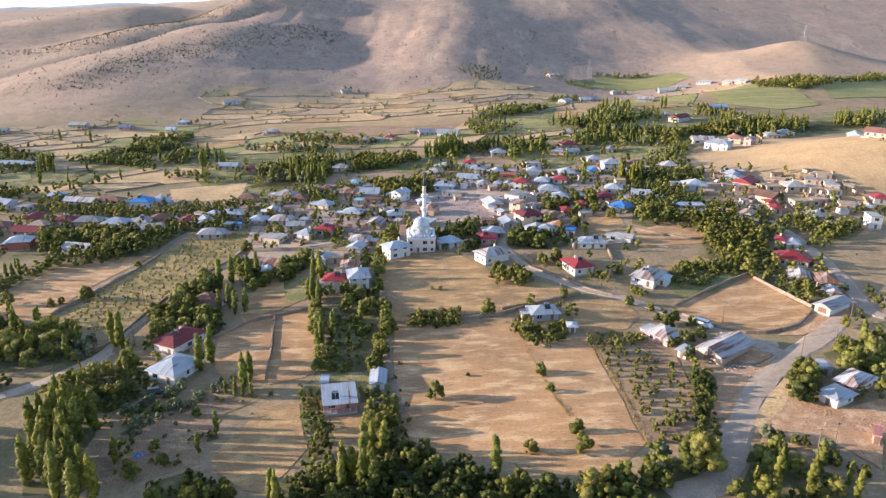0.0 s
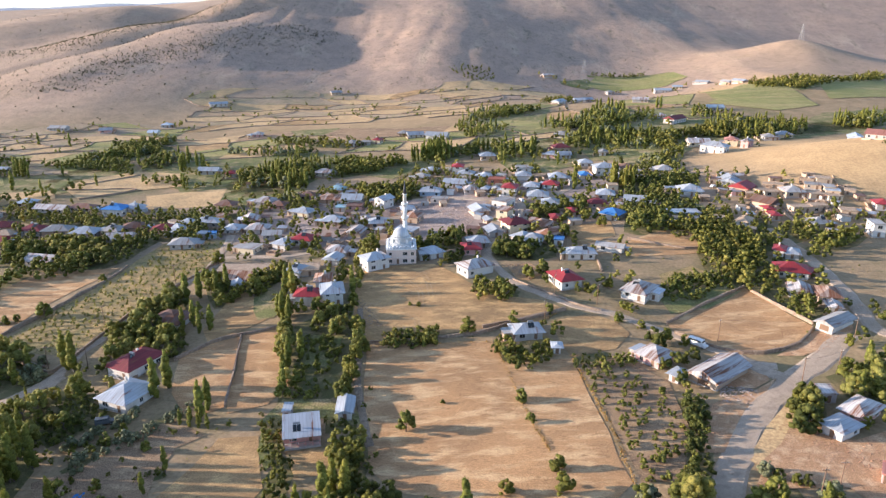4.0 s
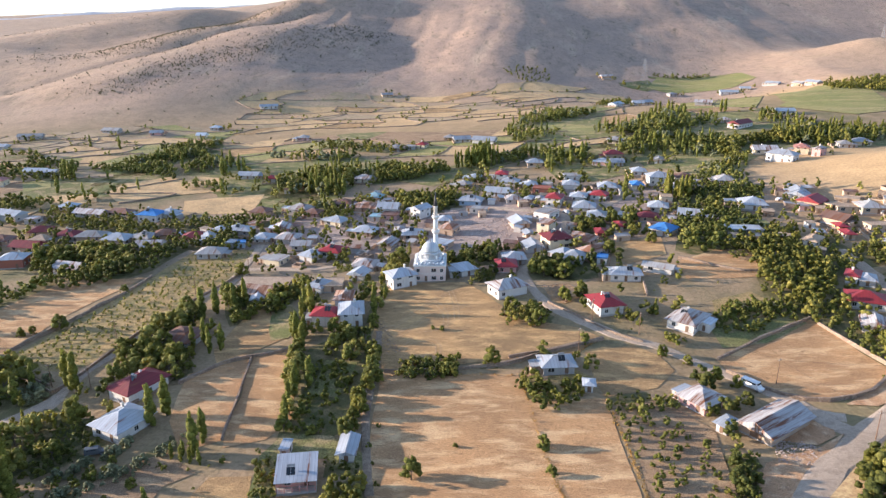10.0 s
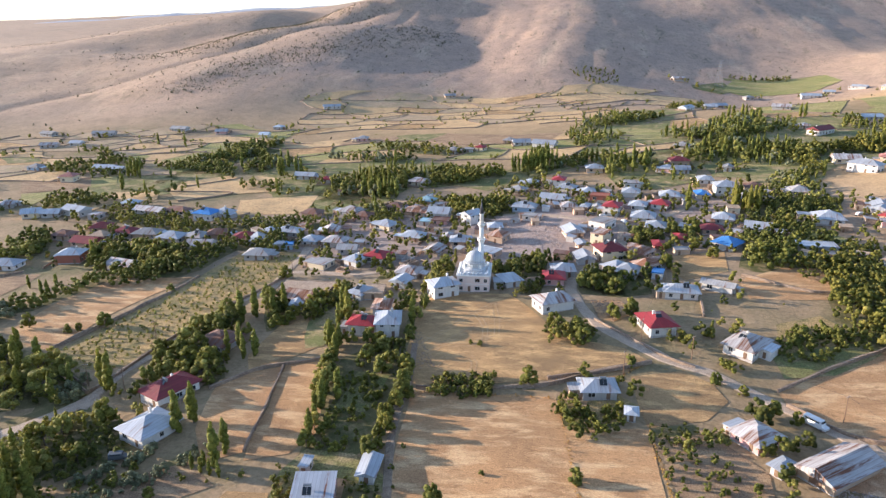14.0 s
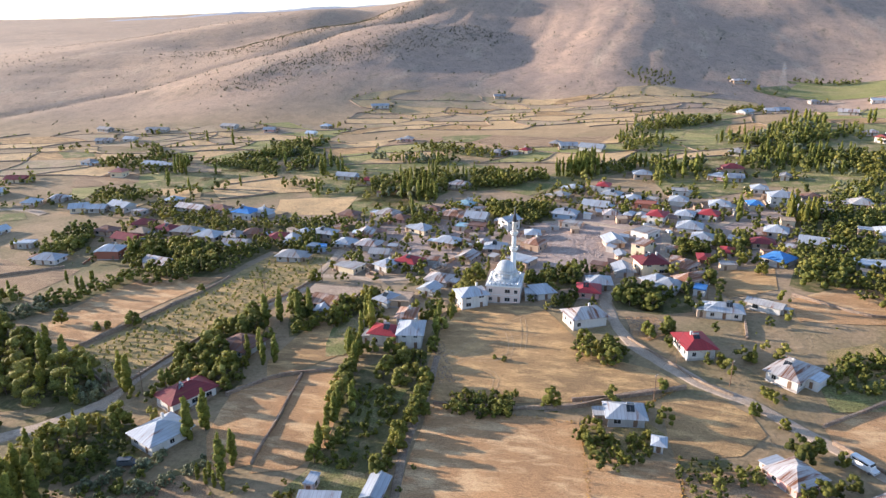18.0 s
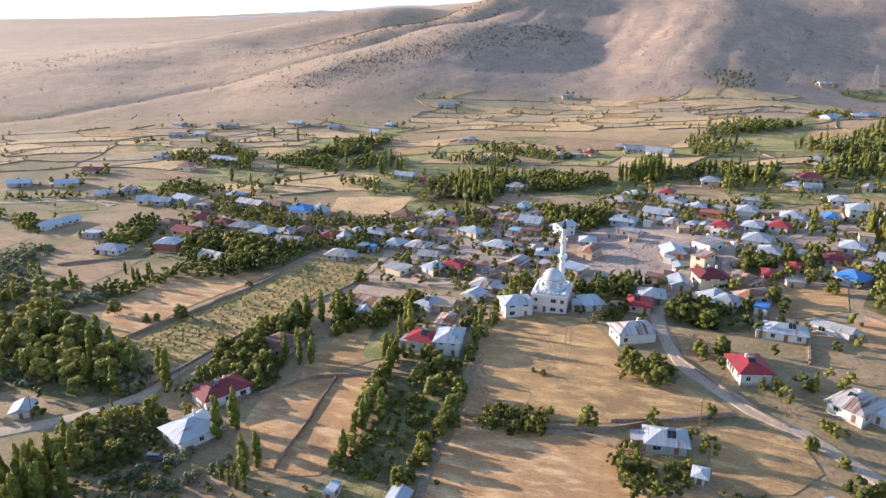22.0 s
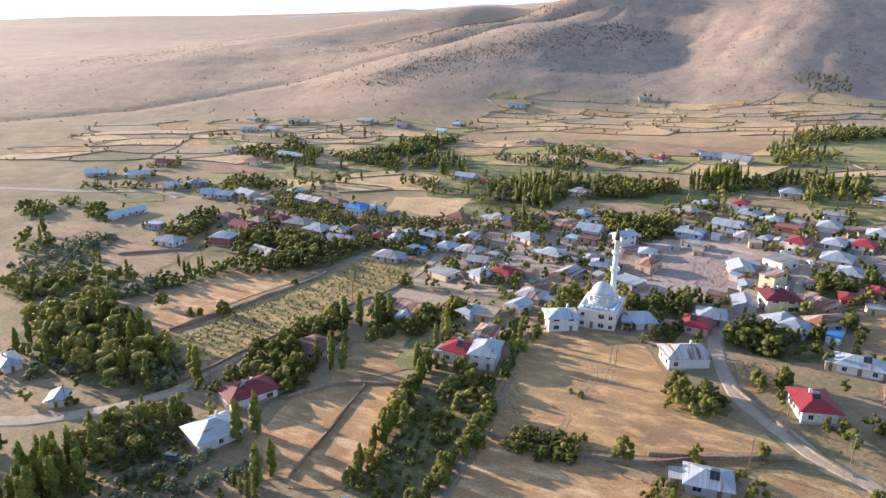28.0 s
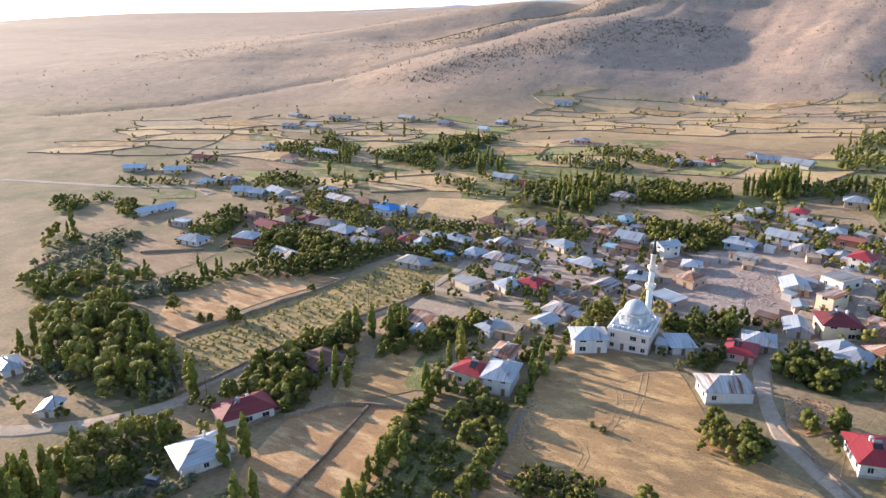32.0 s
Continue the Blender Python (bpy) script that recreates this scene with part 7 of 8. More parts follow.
grove('belt', 5.2, 6, 9, False, [(180, 238), (235, 277), (293, 293), (353, 291), (322, 237), (267, 239), (240, 222), (200, 209), (172, 190)])
grove('round', 3.6, 3, 5.5, False, [(120, 74), (124, 69), (143, 89), (154, 116), (143, 121), (134, 120)])
grove('round', 4.6, 3, 5.2, False, [(105, 19), (126, 50), (147, 60), (144, 43), (157, 43), (158, 28), (174, 45), (175, 31), (166, 15), (157, 10), (142, 0), (120, -4), (113, 9)])
grove('round', 3.7, 4, 7, False, [(153, 0), (161, 7), (176, 17), (185, 22), (190, 16), (180, 6), (161, -3)])
grove('round', 4.1, 4, 7, False, [(-30, 105), (-30, 128), (-8, 130), (1, 105), (-8, 96)])
grove('round', 4.1, 3, 6, False, [(52, 81), (66, 79), (67, 58), (53, 56)])
grove('round', 4.1, 4, 7, False, [(69, 76), (87, 89), (86, 68), (70, 56)])
grove('round', 4.1, 4, 7, False, [(119, 99), (134, 100), (127, 76), (114, 73)])
grove('round', 3.7, 4, 6, False, [(-45, 33), (-40, 24), (-39, 13), (-45, 10)])
grove('round', 3.7, 3, 5, False, [(9, 21), (16, 37), (20, 32), (18, 16), (11, 13)])
grove('round', 5.1, 5, 8, False, [(-320, 224), (-319, 238), (-284, 231), (-267, 252), (-201, 284), (-190, 257), (-223, 236), (-237, 215), (-273, 210), (-296, 211), (-312, 211)])
grove('round', 5.1, 4, 7, False, [(-284, 226), (-271, 218), (-238, 217), (-200, 208), (-185, 178), (-203, 173), (-217, 148), (-236, 144), (-255, 175), (-241, 192)])
grove('round', 5.1, 4, 7, False, [(-269, 139), (-258, 144), (-234, 138), (-225, 143), (-230, 131), (-243, 117), (-253, 113)])
grove('belt', 5.2, 5, 9, False, [(-130, 169), (-111, 178), (-77, 156), (-67, 99), (-85, 102), (-105, 125), (-123, 142)])
grove('round', 4.4, 3, 6, False, [(-227, 107), (-216, 115), (-204, 110), (-165, 89), (-145, 88), (-109, 92), (-99, 82), (-127, 77), (-165, 72), (-190, 78), (-214, 88)])
grove('round', 4.4, 3, 6, False, [(-159, 60), (-133, 61), (-113, 67), (-110, 59), (-130, 54)])
grove('round', 5.1, 3, 6, False, [(-180, 168), (-160, 172), (-152, 160), (-171, 157)])
grove('round', 5.1, 3, 5, False, [(-148, 146), (-129, 155), (-112, 147), (-110, 135), (-141, 133)])
grove('dark', 4.5, 4, 7, False, [(-164, 17), (-163, 42), (-141, 49), (-135, 63), (-109, 70), (-95, 44), (-121, 47), (-125, 21), (-138, 4), (-152, -1)])
grove('round', 3.2, 4, 6, False, [(-180, -29), (-169, -24), (-162, -4), (-159, 7), (-164, 14), (-167, 3), (-174, -17), (-185, -22)])
grove('belt', 5.2, 3.5, 7.5, False, [(-314, 214), (-293, 261), (-236, 271), (-206, 301), (-188, 262), (-200, 234), (-232, 212), (-228, 173), (-239, 149), (-258, 121)])
grove('belt', 5.2, 3.5, 7.5, False, [(-185, 185), (-184, 227), (-150, 237), (-110, 247), (-55, 214), (-13, 193), (-6, 205), (22, 223), (29, 199), (-2, 167), (-19, 149), (-49, 168), (-66, 157), (-82, 113), (-96, 102), (-113, 130), (-150, 147)])
grove('round', 4.6, 3, 6, False, [(-130, 297), (-98, 276), (-55, 256), (-57, 237), (-122, 264)])
grove('belt', 5.2, 3.5, 7.5, False, [(20, 310), (51, 412), (87, 439), (115, 417), (101, 325), (130, 336), (160, 384), (214, 386), (200, 310), (161, 197), (163, 168), (139, 128), (119, 168), (105, 171), (105, 229), (66, 215), (42, 209), (31, 242)])
grove('belt', 5.2, 3.5, 7.5, False, [(210, 356), (238, 336), (261, 318), (278, 274), (333, 329), (395, 344), (352, 272), (264, 219), (209, 212), (183, 217), (183, 254)])
grove('round', 5.2, 4, 7, False, [(325, 464), (372, 478), (513, 546), (491, 507), (353, 413), (315, 414)])
grove('dark', 4.6, 4, 6.5, False, [(100, 75), (118, 123), (136, 117), (130, 82), (137, 43), (133, 24), (118, 12), (107, 24), (95, 35)])
grove('round', 4.0, 3, 5.5, False, [(119, 14), (134, 22), (149, 14), (134, -13), (123, -25), (116, -25), (112, -13)])
grove('round', 4.2, 3, 6, False, [(158, 30), (178, 38), (182, 25), (166, 14), (154, 14)])
grove('round', 4.0, 3, 5, False, [(121, -30), (135, -13), (130, -42), (137, -52), (127, -65), (124, -56)])
grove('shrub', 3.0, 2, 3.6, False, [(88, -32), (115, -22), (115, -33), (97, -42), (87, -42)])
grove('dark', 4.0, 4, 6.5, False, [(3, 23), (11, 37), (20, 36), (20, 16), (8, 16)])
grove('willow', 3.4, 3, 5, False, [(-23, -8), (-25, 26), (-17, 34), (-15, 8)])
grove('dark', 5.2, 4, 6, False, [(31, 7), (47, 26), (59, 21), (57, 0), (46, -4), (33, -2)])
grove('round', 1.8, 2, 3, False, [(-7, -71), (-7, -62), (10, -61), (10, -71)])
grove('round', 2.2, 2.5, 3.6, False, [(16, -66), (18, -59), (22, -60), (21, -66)])
grove('round', 3.4, 3, 5, False, [(21, -35), (33, -27), (39, -34), (34, -42), (24, -41)])
grove('round', 2.2, 1.8, 3.2, False, [(49, -83), (68, -78), (66, -86), (49, -88)])
grove('dark', 1.8, 1.0, 2.2, False, [(72, -105), (78, -102), (69, -133), (62, -140)])
grove('round', 2.6, 2, 3.8, False, [(27, -68), (33, -73), (33, -80), (42, -81), (41, -86), (30, -84), (26, -76)])
grove('round', 4.0, 3.5, 6, False, [(102, -103), (108, -104), (100, -121), (94, -122)])
grove('round', 4.2, 4, 7, False, [(121, -92), (138, -86), (123, -110), (117, -106)])
grove('round', 3.8, 4, 6.5, False, [(-95, -65), (-95, -44), (-90, -29), (-79, -41), (-81, -56), (-84, -72)])
grove('round', 3.8, 3.5, 6, False, [(-77, -19), (-69, -7), (-55, 5), (-48, -8), (-56, -22), (-67, -32)])
grove('dark', 2.8, 2, 4, False, [(-30, -134), (-28, -121), (-22, -121), (-23, -134), (-28, -139)])
grove('shrub', 2.6, 1.5, 3, False, [(-35, -109), (-31, -106), (-26, -120), (-30, -121)])
grove('round', 3.0, 2.5, 5, False, [(-17, -117), (-10, -109), (-5, -123), (-7, -133), (-12, -133)])
grove('dark', 3.2, 2.5, 5.5, False, [(-29, -168), (-31, -148), (-25, -139), (-15, -138), (-7, -136), (4, -142), (19, -149), (32, -152), (40, -154), (48, -153), (46, -172)])
grove('dark', 3.4, 2, 4.5, False, [(-61, -152), (-61, -144), (-54, -140), (-44, -147), (-39, -153), (-47, -162)])
grove('dark', 1.8, 1.0, 2.2, False, [(73, -108), (79, -104), (79, -108), (70, -129), (66, -128)])
grove('round', 3.4, 3.5, 6, False, [(94, -116), (102, -105), (110, -103), (105, -114), (98, -122), (95, -124)])
grove('willow', 3.6, 4, 7, False, [(115, -106), (125, -92), (134, -84), (127, -97), (127, -104), (121, -114), (116, -111)])
grove('round', 2.4, 2, 4, False, [(29, -73), (33, -70), (33, -79), (37, -87), (30, -86)])
grove('silver', 5.0, 2, 4.2, False, [(-259, -34), (-274, 8), (-256, 20), (-246, 11), (-246, -10), (-236, -38), (-238, -46)])
grove('willow', 5.2, 2.5, 5, False, [(-231, -50), (-231, -35), (-235, -9), (-221, -12), (-209, -42), (-214, -59)])
grove('round', 4.4, 3, 6, False, [(-369, 32), (-338, 40), (-324, 31), (-325, 14)])
grove('round', 4.4, 3, 6, False, [(-321, 46), (-295, 52), (-277, 36), (-293, 29)])
grove('round', 4.6, 2.5, 5, False, [(-375, 71), (-355, 85), (-312, 96), (-303, 89), (-359, 62)])
grove('round', 4.6, 2.5, 5, False, [(-320, 68), (-298, 84), (-286, 74), (-307, 60)])
grove('round', 4.6, 3, 5.5, False, [(-349, 50), (-340, 58), (-323, 46), (-326, 37)])
grove('round', 4.4, 3, 6, False, [(-415, 233), (-389, 243), (-362, 215), (-383, 206)])
grove('round', 4.4, 3, 6, False, [(-276, 111), (-250, 132), (-245, 153), (-236, 142), (-255, 107)])
grove('shrub', 2.6, 0.7, 1.9, False, [(-11, -92), (-8, -92), (-3, -131), (-7, -132)])
grove('shrub', 2.2, 0.8, 2.0, False, [(-35, -105), (-31, -103), (-27, -118), (-28, -125), (-31, -127)])
grove('dark', 2.0, 1.0, 2.4, False, [(-19, -104), (-11, -104), (-10, -110), (-18, -111)])
grove('shrub', 3.0, 0.8, 2.0, False, [(-59, -108), (-45, -105), (-35, -100), (-34, -103), (-45, -108), (-56, -112)])
grove('shrub', 5.5, 0.8, 2.2, False, [(-82, -128), (-63, -119), (-56, -124), (-56, -141), (-70, -144)])
grove('willow', 3.8, 2.2, 4.5, False, [(-119, -76), (-104, -80), (-89, -92), (-82, -101), (-86, -112), (-98, -116), (-108, -105)])
grove('dark', 3.2, 1.5, 3.2, False, [(-100, -129), (-96, -121), (-87, -131), (-82, -147), (-89, -148)])
grove('silver', 2.4, 1.2, 2.6, False, [(-78, -117), (-66, -108), (-56, -93), (-54, -98), (-63, -114), (-75, -122)])


# ---- scrub on the open hills ----
def scrub(count, where, low, high, leaf, label, clear=True):
    rng, rows = WOOD_RNG, []
    while len(rows) < count:
        x, y = where(rng)
        if x is None or clear and any(inside(x, y, f) for f in fields_made):
            continue
        h = low + (high - low) * rng.uniform() ** 2
        v, f, q = crown_parts("shrub", h, rng, 1 if h < 1.4 else 3, 1, 6, 0.2 * h)
        at = np.array([x, y, land(x, y)])
        rows.append((v + at, f, q + at, 0))
    tagged(new("scrub", leaf_mesh("scrub", rows, LEAVES[leaf])), label, "bushes", kind="stuff")


def on_mountain(rng):
    x, y = rng.uniform(-620, 300), rng.uniform(440, 1000)
    e = float(beside(x, y, BROW))
    brow = bell(e - 28, 34) * (y < 800)
    back = bell(float(beside(x, y, GULLY)) + 70, 60) * (620 < y < 900)
    clump = math.sin(x * 0.021 + 1) * math.sin(y * 0.017 + x * 0.006) + 0.5 * math.sin(x * 0.06) * math.sin(y * 0.05)
    keep = 0.022 + 0.03 * max(clump, 0) + 0.9 * brow + 0.8 * back
    return (x, y) if rng.uniform() < keep else (None, None)


def on_plain(rng):
    return rng.uniform(-1000, -150), rng.uniform(200, 900)


def on_west_slope(rng):
    """Patches of scrub on the slope behind the gully, in bands along it."""
    x, y = rng.uniform(-1000, -330), rng.uniform(480, 1150)
    off = -float(beside(x, y, GULLY))
    patch = math.sin(x * 0.013 + 0.8 * math.sin(y * 0.011)) + math.sin(y * 0.017 - x * 0.004 + 1.2)
    return (x, y) if off > 15 and patch > 0.3 else (None, None)


def in_gully(rng):
    k, s = rng.randint(len(GULLY) - 1), rng.uniform()
    return tuple(GULLY[k][i] + s * (GULLY[k + 1][i] - GULLY[k][i]) + rng.normal(0, 2.5) for i in (0, 1))


def by_terrace_walls(rng):
    line = hedges[rng.randint(len(hedges))]
    k = rng.randint(len(line) - 1)
    s = rng.uniform()
    return line[k][0] + s * (line[k + 1][0] - line[k][0]) + rng.uniform(-1, 1), line[k][1] + s * (line[k + 1][1] - line[k][1]) + rng.uniform(-1, 1)


GRASS_LINES = (((27.3, -70.5), (30.8, -94.5), (34.0, -113.5), (36.3, -123.5)), ((49.2, -80.4), (51.2, -100.0), (52.3, -118.0), (52.5, -136.4)), ((-11.8, -69.4), (8.0, -69.6), (26.6, -69.2)), ((52.0, -47.4), (43.4, -57.2), (24.0, -61.6)))


def on_grass_lines(rng):
    line = GRASS_LINES[(0, 0, 1, 1, 1, 2, 3)[rng.randint(7)]]
    k, s = rng.randint(len(line) - 1), rng.uniform()
    return tuple(line[k][i] + s * (line[k + 1][i] - line[k][i]) + rng.normal(0, 0.28) for i in (0, 1))


def in_valley(rng):
    x, y = rng.uniform(-240, 170), rng.uniform(-160, 330)
    return (None, None) if blocked(x, y, 1.0) else (x, y)


scrub(6500, on_mountain, 0.6, 2.4, "scrub", "dark thorny scrub scattered over the bare mountain")
scrub(760, by_terrace_walls, 0.8, 4.0, "round", "bushes along the terrace walls", False)
scrub(900, on_grass_lines, 0.25, 0.75, "straw", "tall golden dry grass along the field edges", False)
scrub(420, in_gully, 0.5, 1.8, "scrub", "dark bushes in the bed of the gully")
scrub(1500, on_west_slope, 0.6, 2.2, "scrub", "low dark scrub on the western slope")
scrub(620, on_plain, 0.6, 2.8, "scrub", "lone bushes on the dry plain")
scrub(800, in_valley, 0.3, 1.3, "round", "weeds and low bushes between the yards")


def yard_trees(count):
    """Small fruit trees and bushes in the yards between the houses."""
    rng, rows, kinds = WOOD_RNG, [], ("round", "dark", "willow")
    tries = 0
    while len(rows) < count and tries < 20000:
        tries += 1
        a, b, r = taken[rng.randint(len(taken))]
        d, w = r + rng.uniform(0.8, 9), rng.uniform(0, math.tau)
        x, y = a + d * math.cos(w), b + d * math.sin(w)
        if blocked(x, y, 0.4) or bell(x - 12, 26) * bell(y - 72, 30) > 0.25 or (x > 145 and y > 40 and rng.uniform() < 0.75) or any(inside(x, y, f) for f in fields_made) or any((x - p) ** 2 + (y - q) ** 2 < 9 for p, q in standing):
            continue
        k = ("round", "dark", "round", "willow", "dark")[rng.randint(5)]
        rows.append(far_tree(k, x, y, rng.uniform(2.8, 6.2), kinds.index(k), math.hypot(x - 20, y + 230)))
        standing.append((x, y))
    tagged(new("yard_trees", leaf_mesh("yard_trees", rows, *[LEAVES[k] for k in kinds])), "small fruit trees and bushes in the house yards", "trees", kind="stuff")


yard_trees(620)


# ---- stone walls ----
PILE = random.Random(17)


def stonewall(height, points, width=0.7):
    """A dry-stone wall with an uneven top, laid course by course along a line."""
    rails = strip(points, width)
    rows = []
    bm = bmesh.new()
    for a, b in rails:
        h = height * PILE.uniform(0.7, 1.1)
        z = land((a.x + b.x) / 2, (a.y + b.y) / 2)
        mid = (a + b) / 2
        low = [bm.verts.new((p.x, p.y, z - 0.4)) for p in (a, b)]
        top = [bm.verts.new((*mid.lerp(p, 0.7).xy, z + h * PILE.uniform(0.9, 1.1))) for p in (a, b)]
        rows.append((low[0], top[0], top[1], low[1]))
    for p, q in zip(rows, rows[1:]):
        for k in range(3):
            bm.faces.new((p[k], q[k], q[k + 1], p[k + 1]))
    bm.faces.new(rows[0])
    bm.faces.new(rows[-1][::-1])
    bmesh.ops.recalc_face_normals(bm, faces=bm.faces[:])
    for v in list(bm.verts):
        v.co += Vector((PILE.uniform(-0.12, 0.12), PILE.uniform(-0.12, 0.12), 0))
    return tagged(new("stone_wall", mesh_of("stone_wall", bm, STONE)), "low dry-stone field wall with an uneven top", "wall", "field walls")


for line in hedges:
    stonewall(0.75, line, 0.9)

stonewall(1.3, [(-121.5, 13.7), (-122.8, 0.1), (-129.8, -27.0), (-137.9, -52.4)])
stonewall(1.4, [(-82.6, 14.6), (-88.4, -4.3), (-96.0, -25.6), (-101.4, -49.6), (-104.7, -74.4), (-109.4, -74.9), (-132.0, -61.3)])
stonewall(0.9, [(-53.5, -58.2), (-49.8, -79.5), (-47.0, -98.3)])
stonewall(1.1, [(-70.0, -72.0), (-61.8, -61.5), (-53.7, -57.3), (-39.1, -53.0)])
stonewall(1.1, [(-11.1, -67.6), (-0.7, -67.4), (22.7, -64.0), (32.2, -58.4), (43.9, -52.0)])
stonewall(1.2, [(83.3, -57.9), (98.9, -46.0), (117.9, -33.2)])
stonewall(1.2, [(119.0, -36.5), (123.5, -50.5), (127.5, -62.7)])
stonewall(1.2, [(126.4, -64.9), (117.7, -74.1), (105.0, -79.0), (94.3, -75.4), (84.0, -64.1)])
stonewall(1.2, [(24.0, -60.2), (37.3, -55.8), (52.5, -48.2)])
stonewall(0.8, [(37.2, -23.3), (46.3, -33.4), (57.0, -44.9), (64.1, -49.1)])
stonewall(1.0, [(72.2, -4.1), (71.2, -17.1)])
stonewall(1.0, [(-75.3, -80.4), (-74.3, -73.8), (-73.1, -66.4)])
stonewall(0.7, [(-137.6, -55.9), (-126.4, -63.4), (-109.5, -72.6)])
stonewall(1.1, [(-78.6, -83.1), (-76.3, -74.7), (-73.6, -65.7)])
stonewall(1.2, [(-227.3, -3.2), (-204.3, 13.0)])
stonewall(1.0, [(-251.7, -37.3), (-257.5, -2.6)])
stonewall(1.0, [(-218.9, 148.8), (-173.7, 147.6), (-199.5, 128.8)])
stonewall(1.0, [(-215.0, 158.2), (-184.9, 180.5)])
stonewall(1.2, [(130.5, 29.9), (114.4, 4.2), (89.2, 17.2)])


# ---- small things ----
def pole_mesh():
    bm = bmesh.new()
    tube(bm, (0, 0, -0.5), (0, 0, 7.6), 0.14, 0.09, 8)
    return mesh_of("shaft", bm, WOOD)


SHAFT = pole_mesh()
ARM = mesh_of("crossarm", boxes((-0.8, 0.8, -0.05, 0.05, 6.9, 7.02)), WOOD)
CUP = mesh_of("insulator", lathe([(0.05, 0), (0.07, 0.06), (0.03, 0.16)], 8), WALLS["white"])


def utility_pole(x, y, turn):
    top = thing("utility_pole", x, y, land(x, y), turn, "weathered wooden utility pole with a short crossarm", "pole", "utility poles")
    part("shaft", SHAFT, None, top)
    part("crossarm", ARM, None, top)
    for k in (-0.7, -0.25, 0.25, 0.7):
        part("insulator", CUP, None, top).location = (k, 0, 7.02)
    return top


for x, y, turn in ((63.7, -44.4, 50), (95.3, -69.7, 40), (133.1, -75.3, 10), (118.8, -93.1, 30), (44.4, -55.4, 60), (50.5, -36.1, 60), (107.6, -96.4, 30), (92.8, -141.8, 0), (87.9, -143.9, 0), (61.9, 8.0, 80)):
    utility_pole(x, y, turn)
for x, y, turn in ((-108.2, -73.0, 20), (-95.0, -75.0, 20), (-93.6, -7.0, 30), (-80.1, 13.6, 30), (-123.7, -100.0, 10), (-104.6, -43.8, 30)):
    utility_pole(x, y, turn)


def pylon(x, y, h):
    """A steel lattice tower with three pairs of arms."""
    top = thing("power_pylon", x, y, land(x, y), 20, "grey steel lattice power pylon on the hillside", "pylon", "power pylons")
    a, b = 0.11 * h, 0.02 * h
    for i, j in ((-1, -1), (1, -1), (1, 1), (-1, 1)):
        bm = bmesh.new()
        tube(bm, (i * a, j * a, -1), (i * b, j * b, h * 0.92), 0.13, 0.09, 5)
        part("leg", bm, steel, top)
    for k in range(7):
        z0, z1 = h * 0.92 * k / 7, h * 0.92 * (k + 1) / 7
        r0, r1 = a + (b - a) * k / 7, a + (b - a) * (k + 1) / 7
        for i, j, m, n in ((-1, -1, 1, -1), (1, -1, 1, 1), (1, 1, -1, 1), (-1, 1, -1, -1)):
            for p, q in (((i * r0, j * r0, z0), (m * r1, n * r1, z1)), ((m * r0, n * r0, z0), (i * r1, j * r1, z1))):
                bm = bmesh.new()
                tube(bm, p, q, 0.045, 0.045, 3)
                part("brace", bm, steel, top)
    for k in (0.72, 0.82, 0.92):
        bm = bmesh.new()
        tube(bm, (-0.15 * h, 0, h * k), (0.15 * h, 0, h * k), 0.08, 0.08, 4)
        part("arm", bm, steel, top)
    return top


pylon(186.6, 622.6, 30)
pylon(484, 690, 22)
GLOSS_WHITE, gw_t, gw_b = shader("white_car_paint", 0.25)
gw_b.inputs["Base Color"].default_value = (0.78, 0.78, 0.77, 1)
GLOSS_GREY, gg_t, gg_b = shader("grey_car_paint", 0.25)
gg_b.inputs["Base Color"].default_value = (0.12, 0.125, 0.13, 1)
RUBBER, rb_t, rb_b = shader("rubber", 0.8)
rb_b.inputs["Base Color"].default_value = (0.02, 0.02, 0.02, 1)
LAMP_RED, lr_t, lr_b = shader("red_lens", 0.3)
lr_b.inputs["Base Color"].default_value = (0.35, 0.01, 0.01, 1)


def bodywork(length, width, z0, belt, roof, hood, tail):
    """A car body: sills to belt, then a cabin drawn in over it."""
    bm = bmesh.new()
    rows = [(-length / 2, z0, belt), (-length / 2 + tail, z0, roof), (length / 2 - hood - 0.5, z0, roof), (length / 2 - hood, z0, belt), (length / 2, z0, belt * 0.86)]
    rings = []
    for x, lo, hi in rows:
        rings.append([bm.verts.new((x, s * width / 2 * (0.86 if z > belt else 1.0), z)) for s, z in ((-1, lo), (1, lo), (1, min(hi, belt)), (1, hi), (-1, hi), (-1, min(hi, belt)))])
    for p, q in zip(rings, rings[1:]):
        for k in range(6):
            bm.faces.new((p[k], p[(k + 1) % 6], q[(k + 1) % 6], q[k]))
    bm.faces.new(rings[0][::-1])
    bm.faces.new(rings[-1])
    bmesh.ops.remove_doubles(bm, verts=bm.verts[:], dist=1e-4)
    bmesh.ops.recalc_face_normals(bm, faces=bm.faces[:])
    bmesh.ops.bevel(bm, geom=bm.edges[:], offset=0.05, segments=2, affect="EDGES", profile=0.6)
    return bm


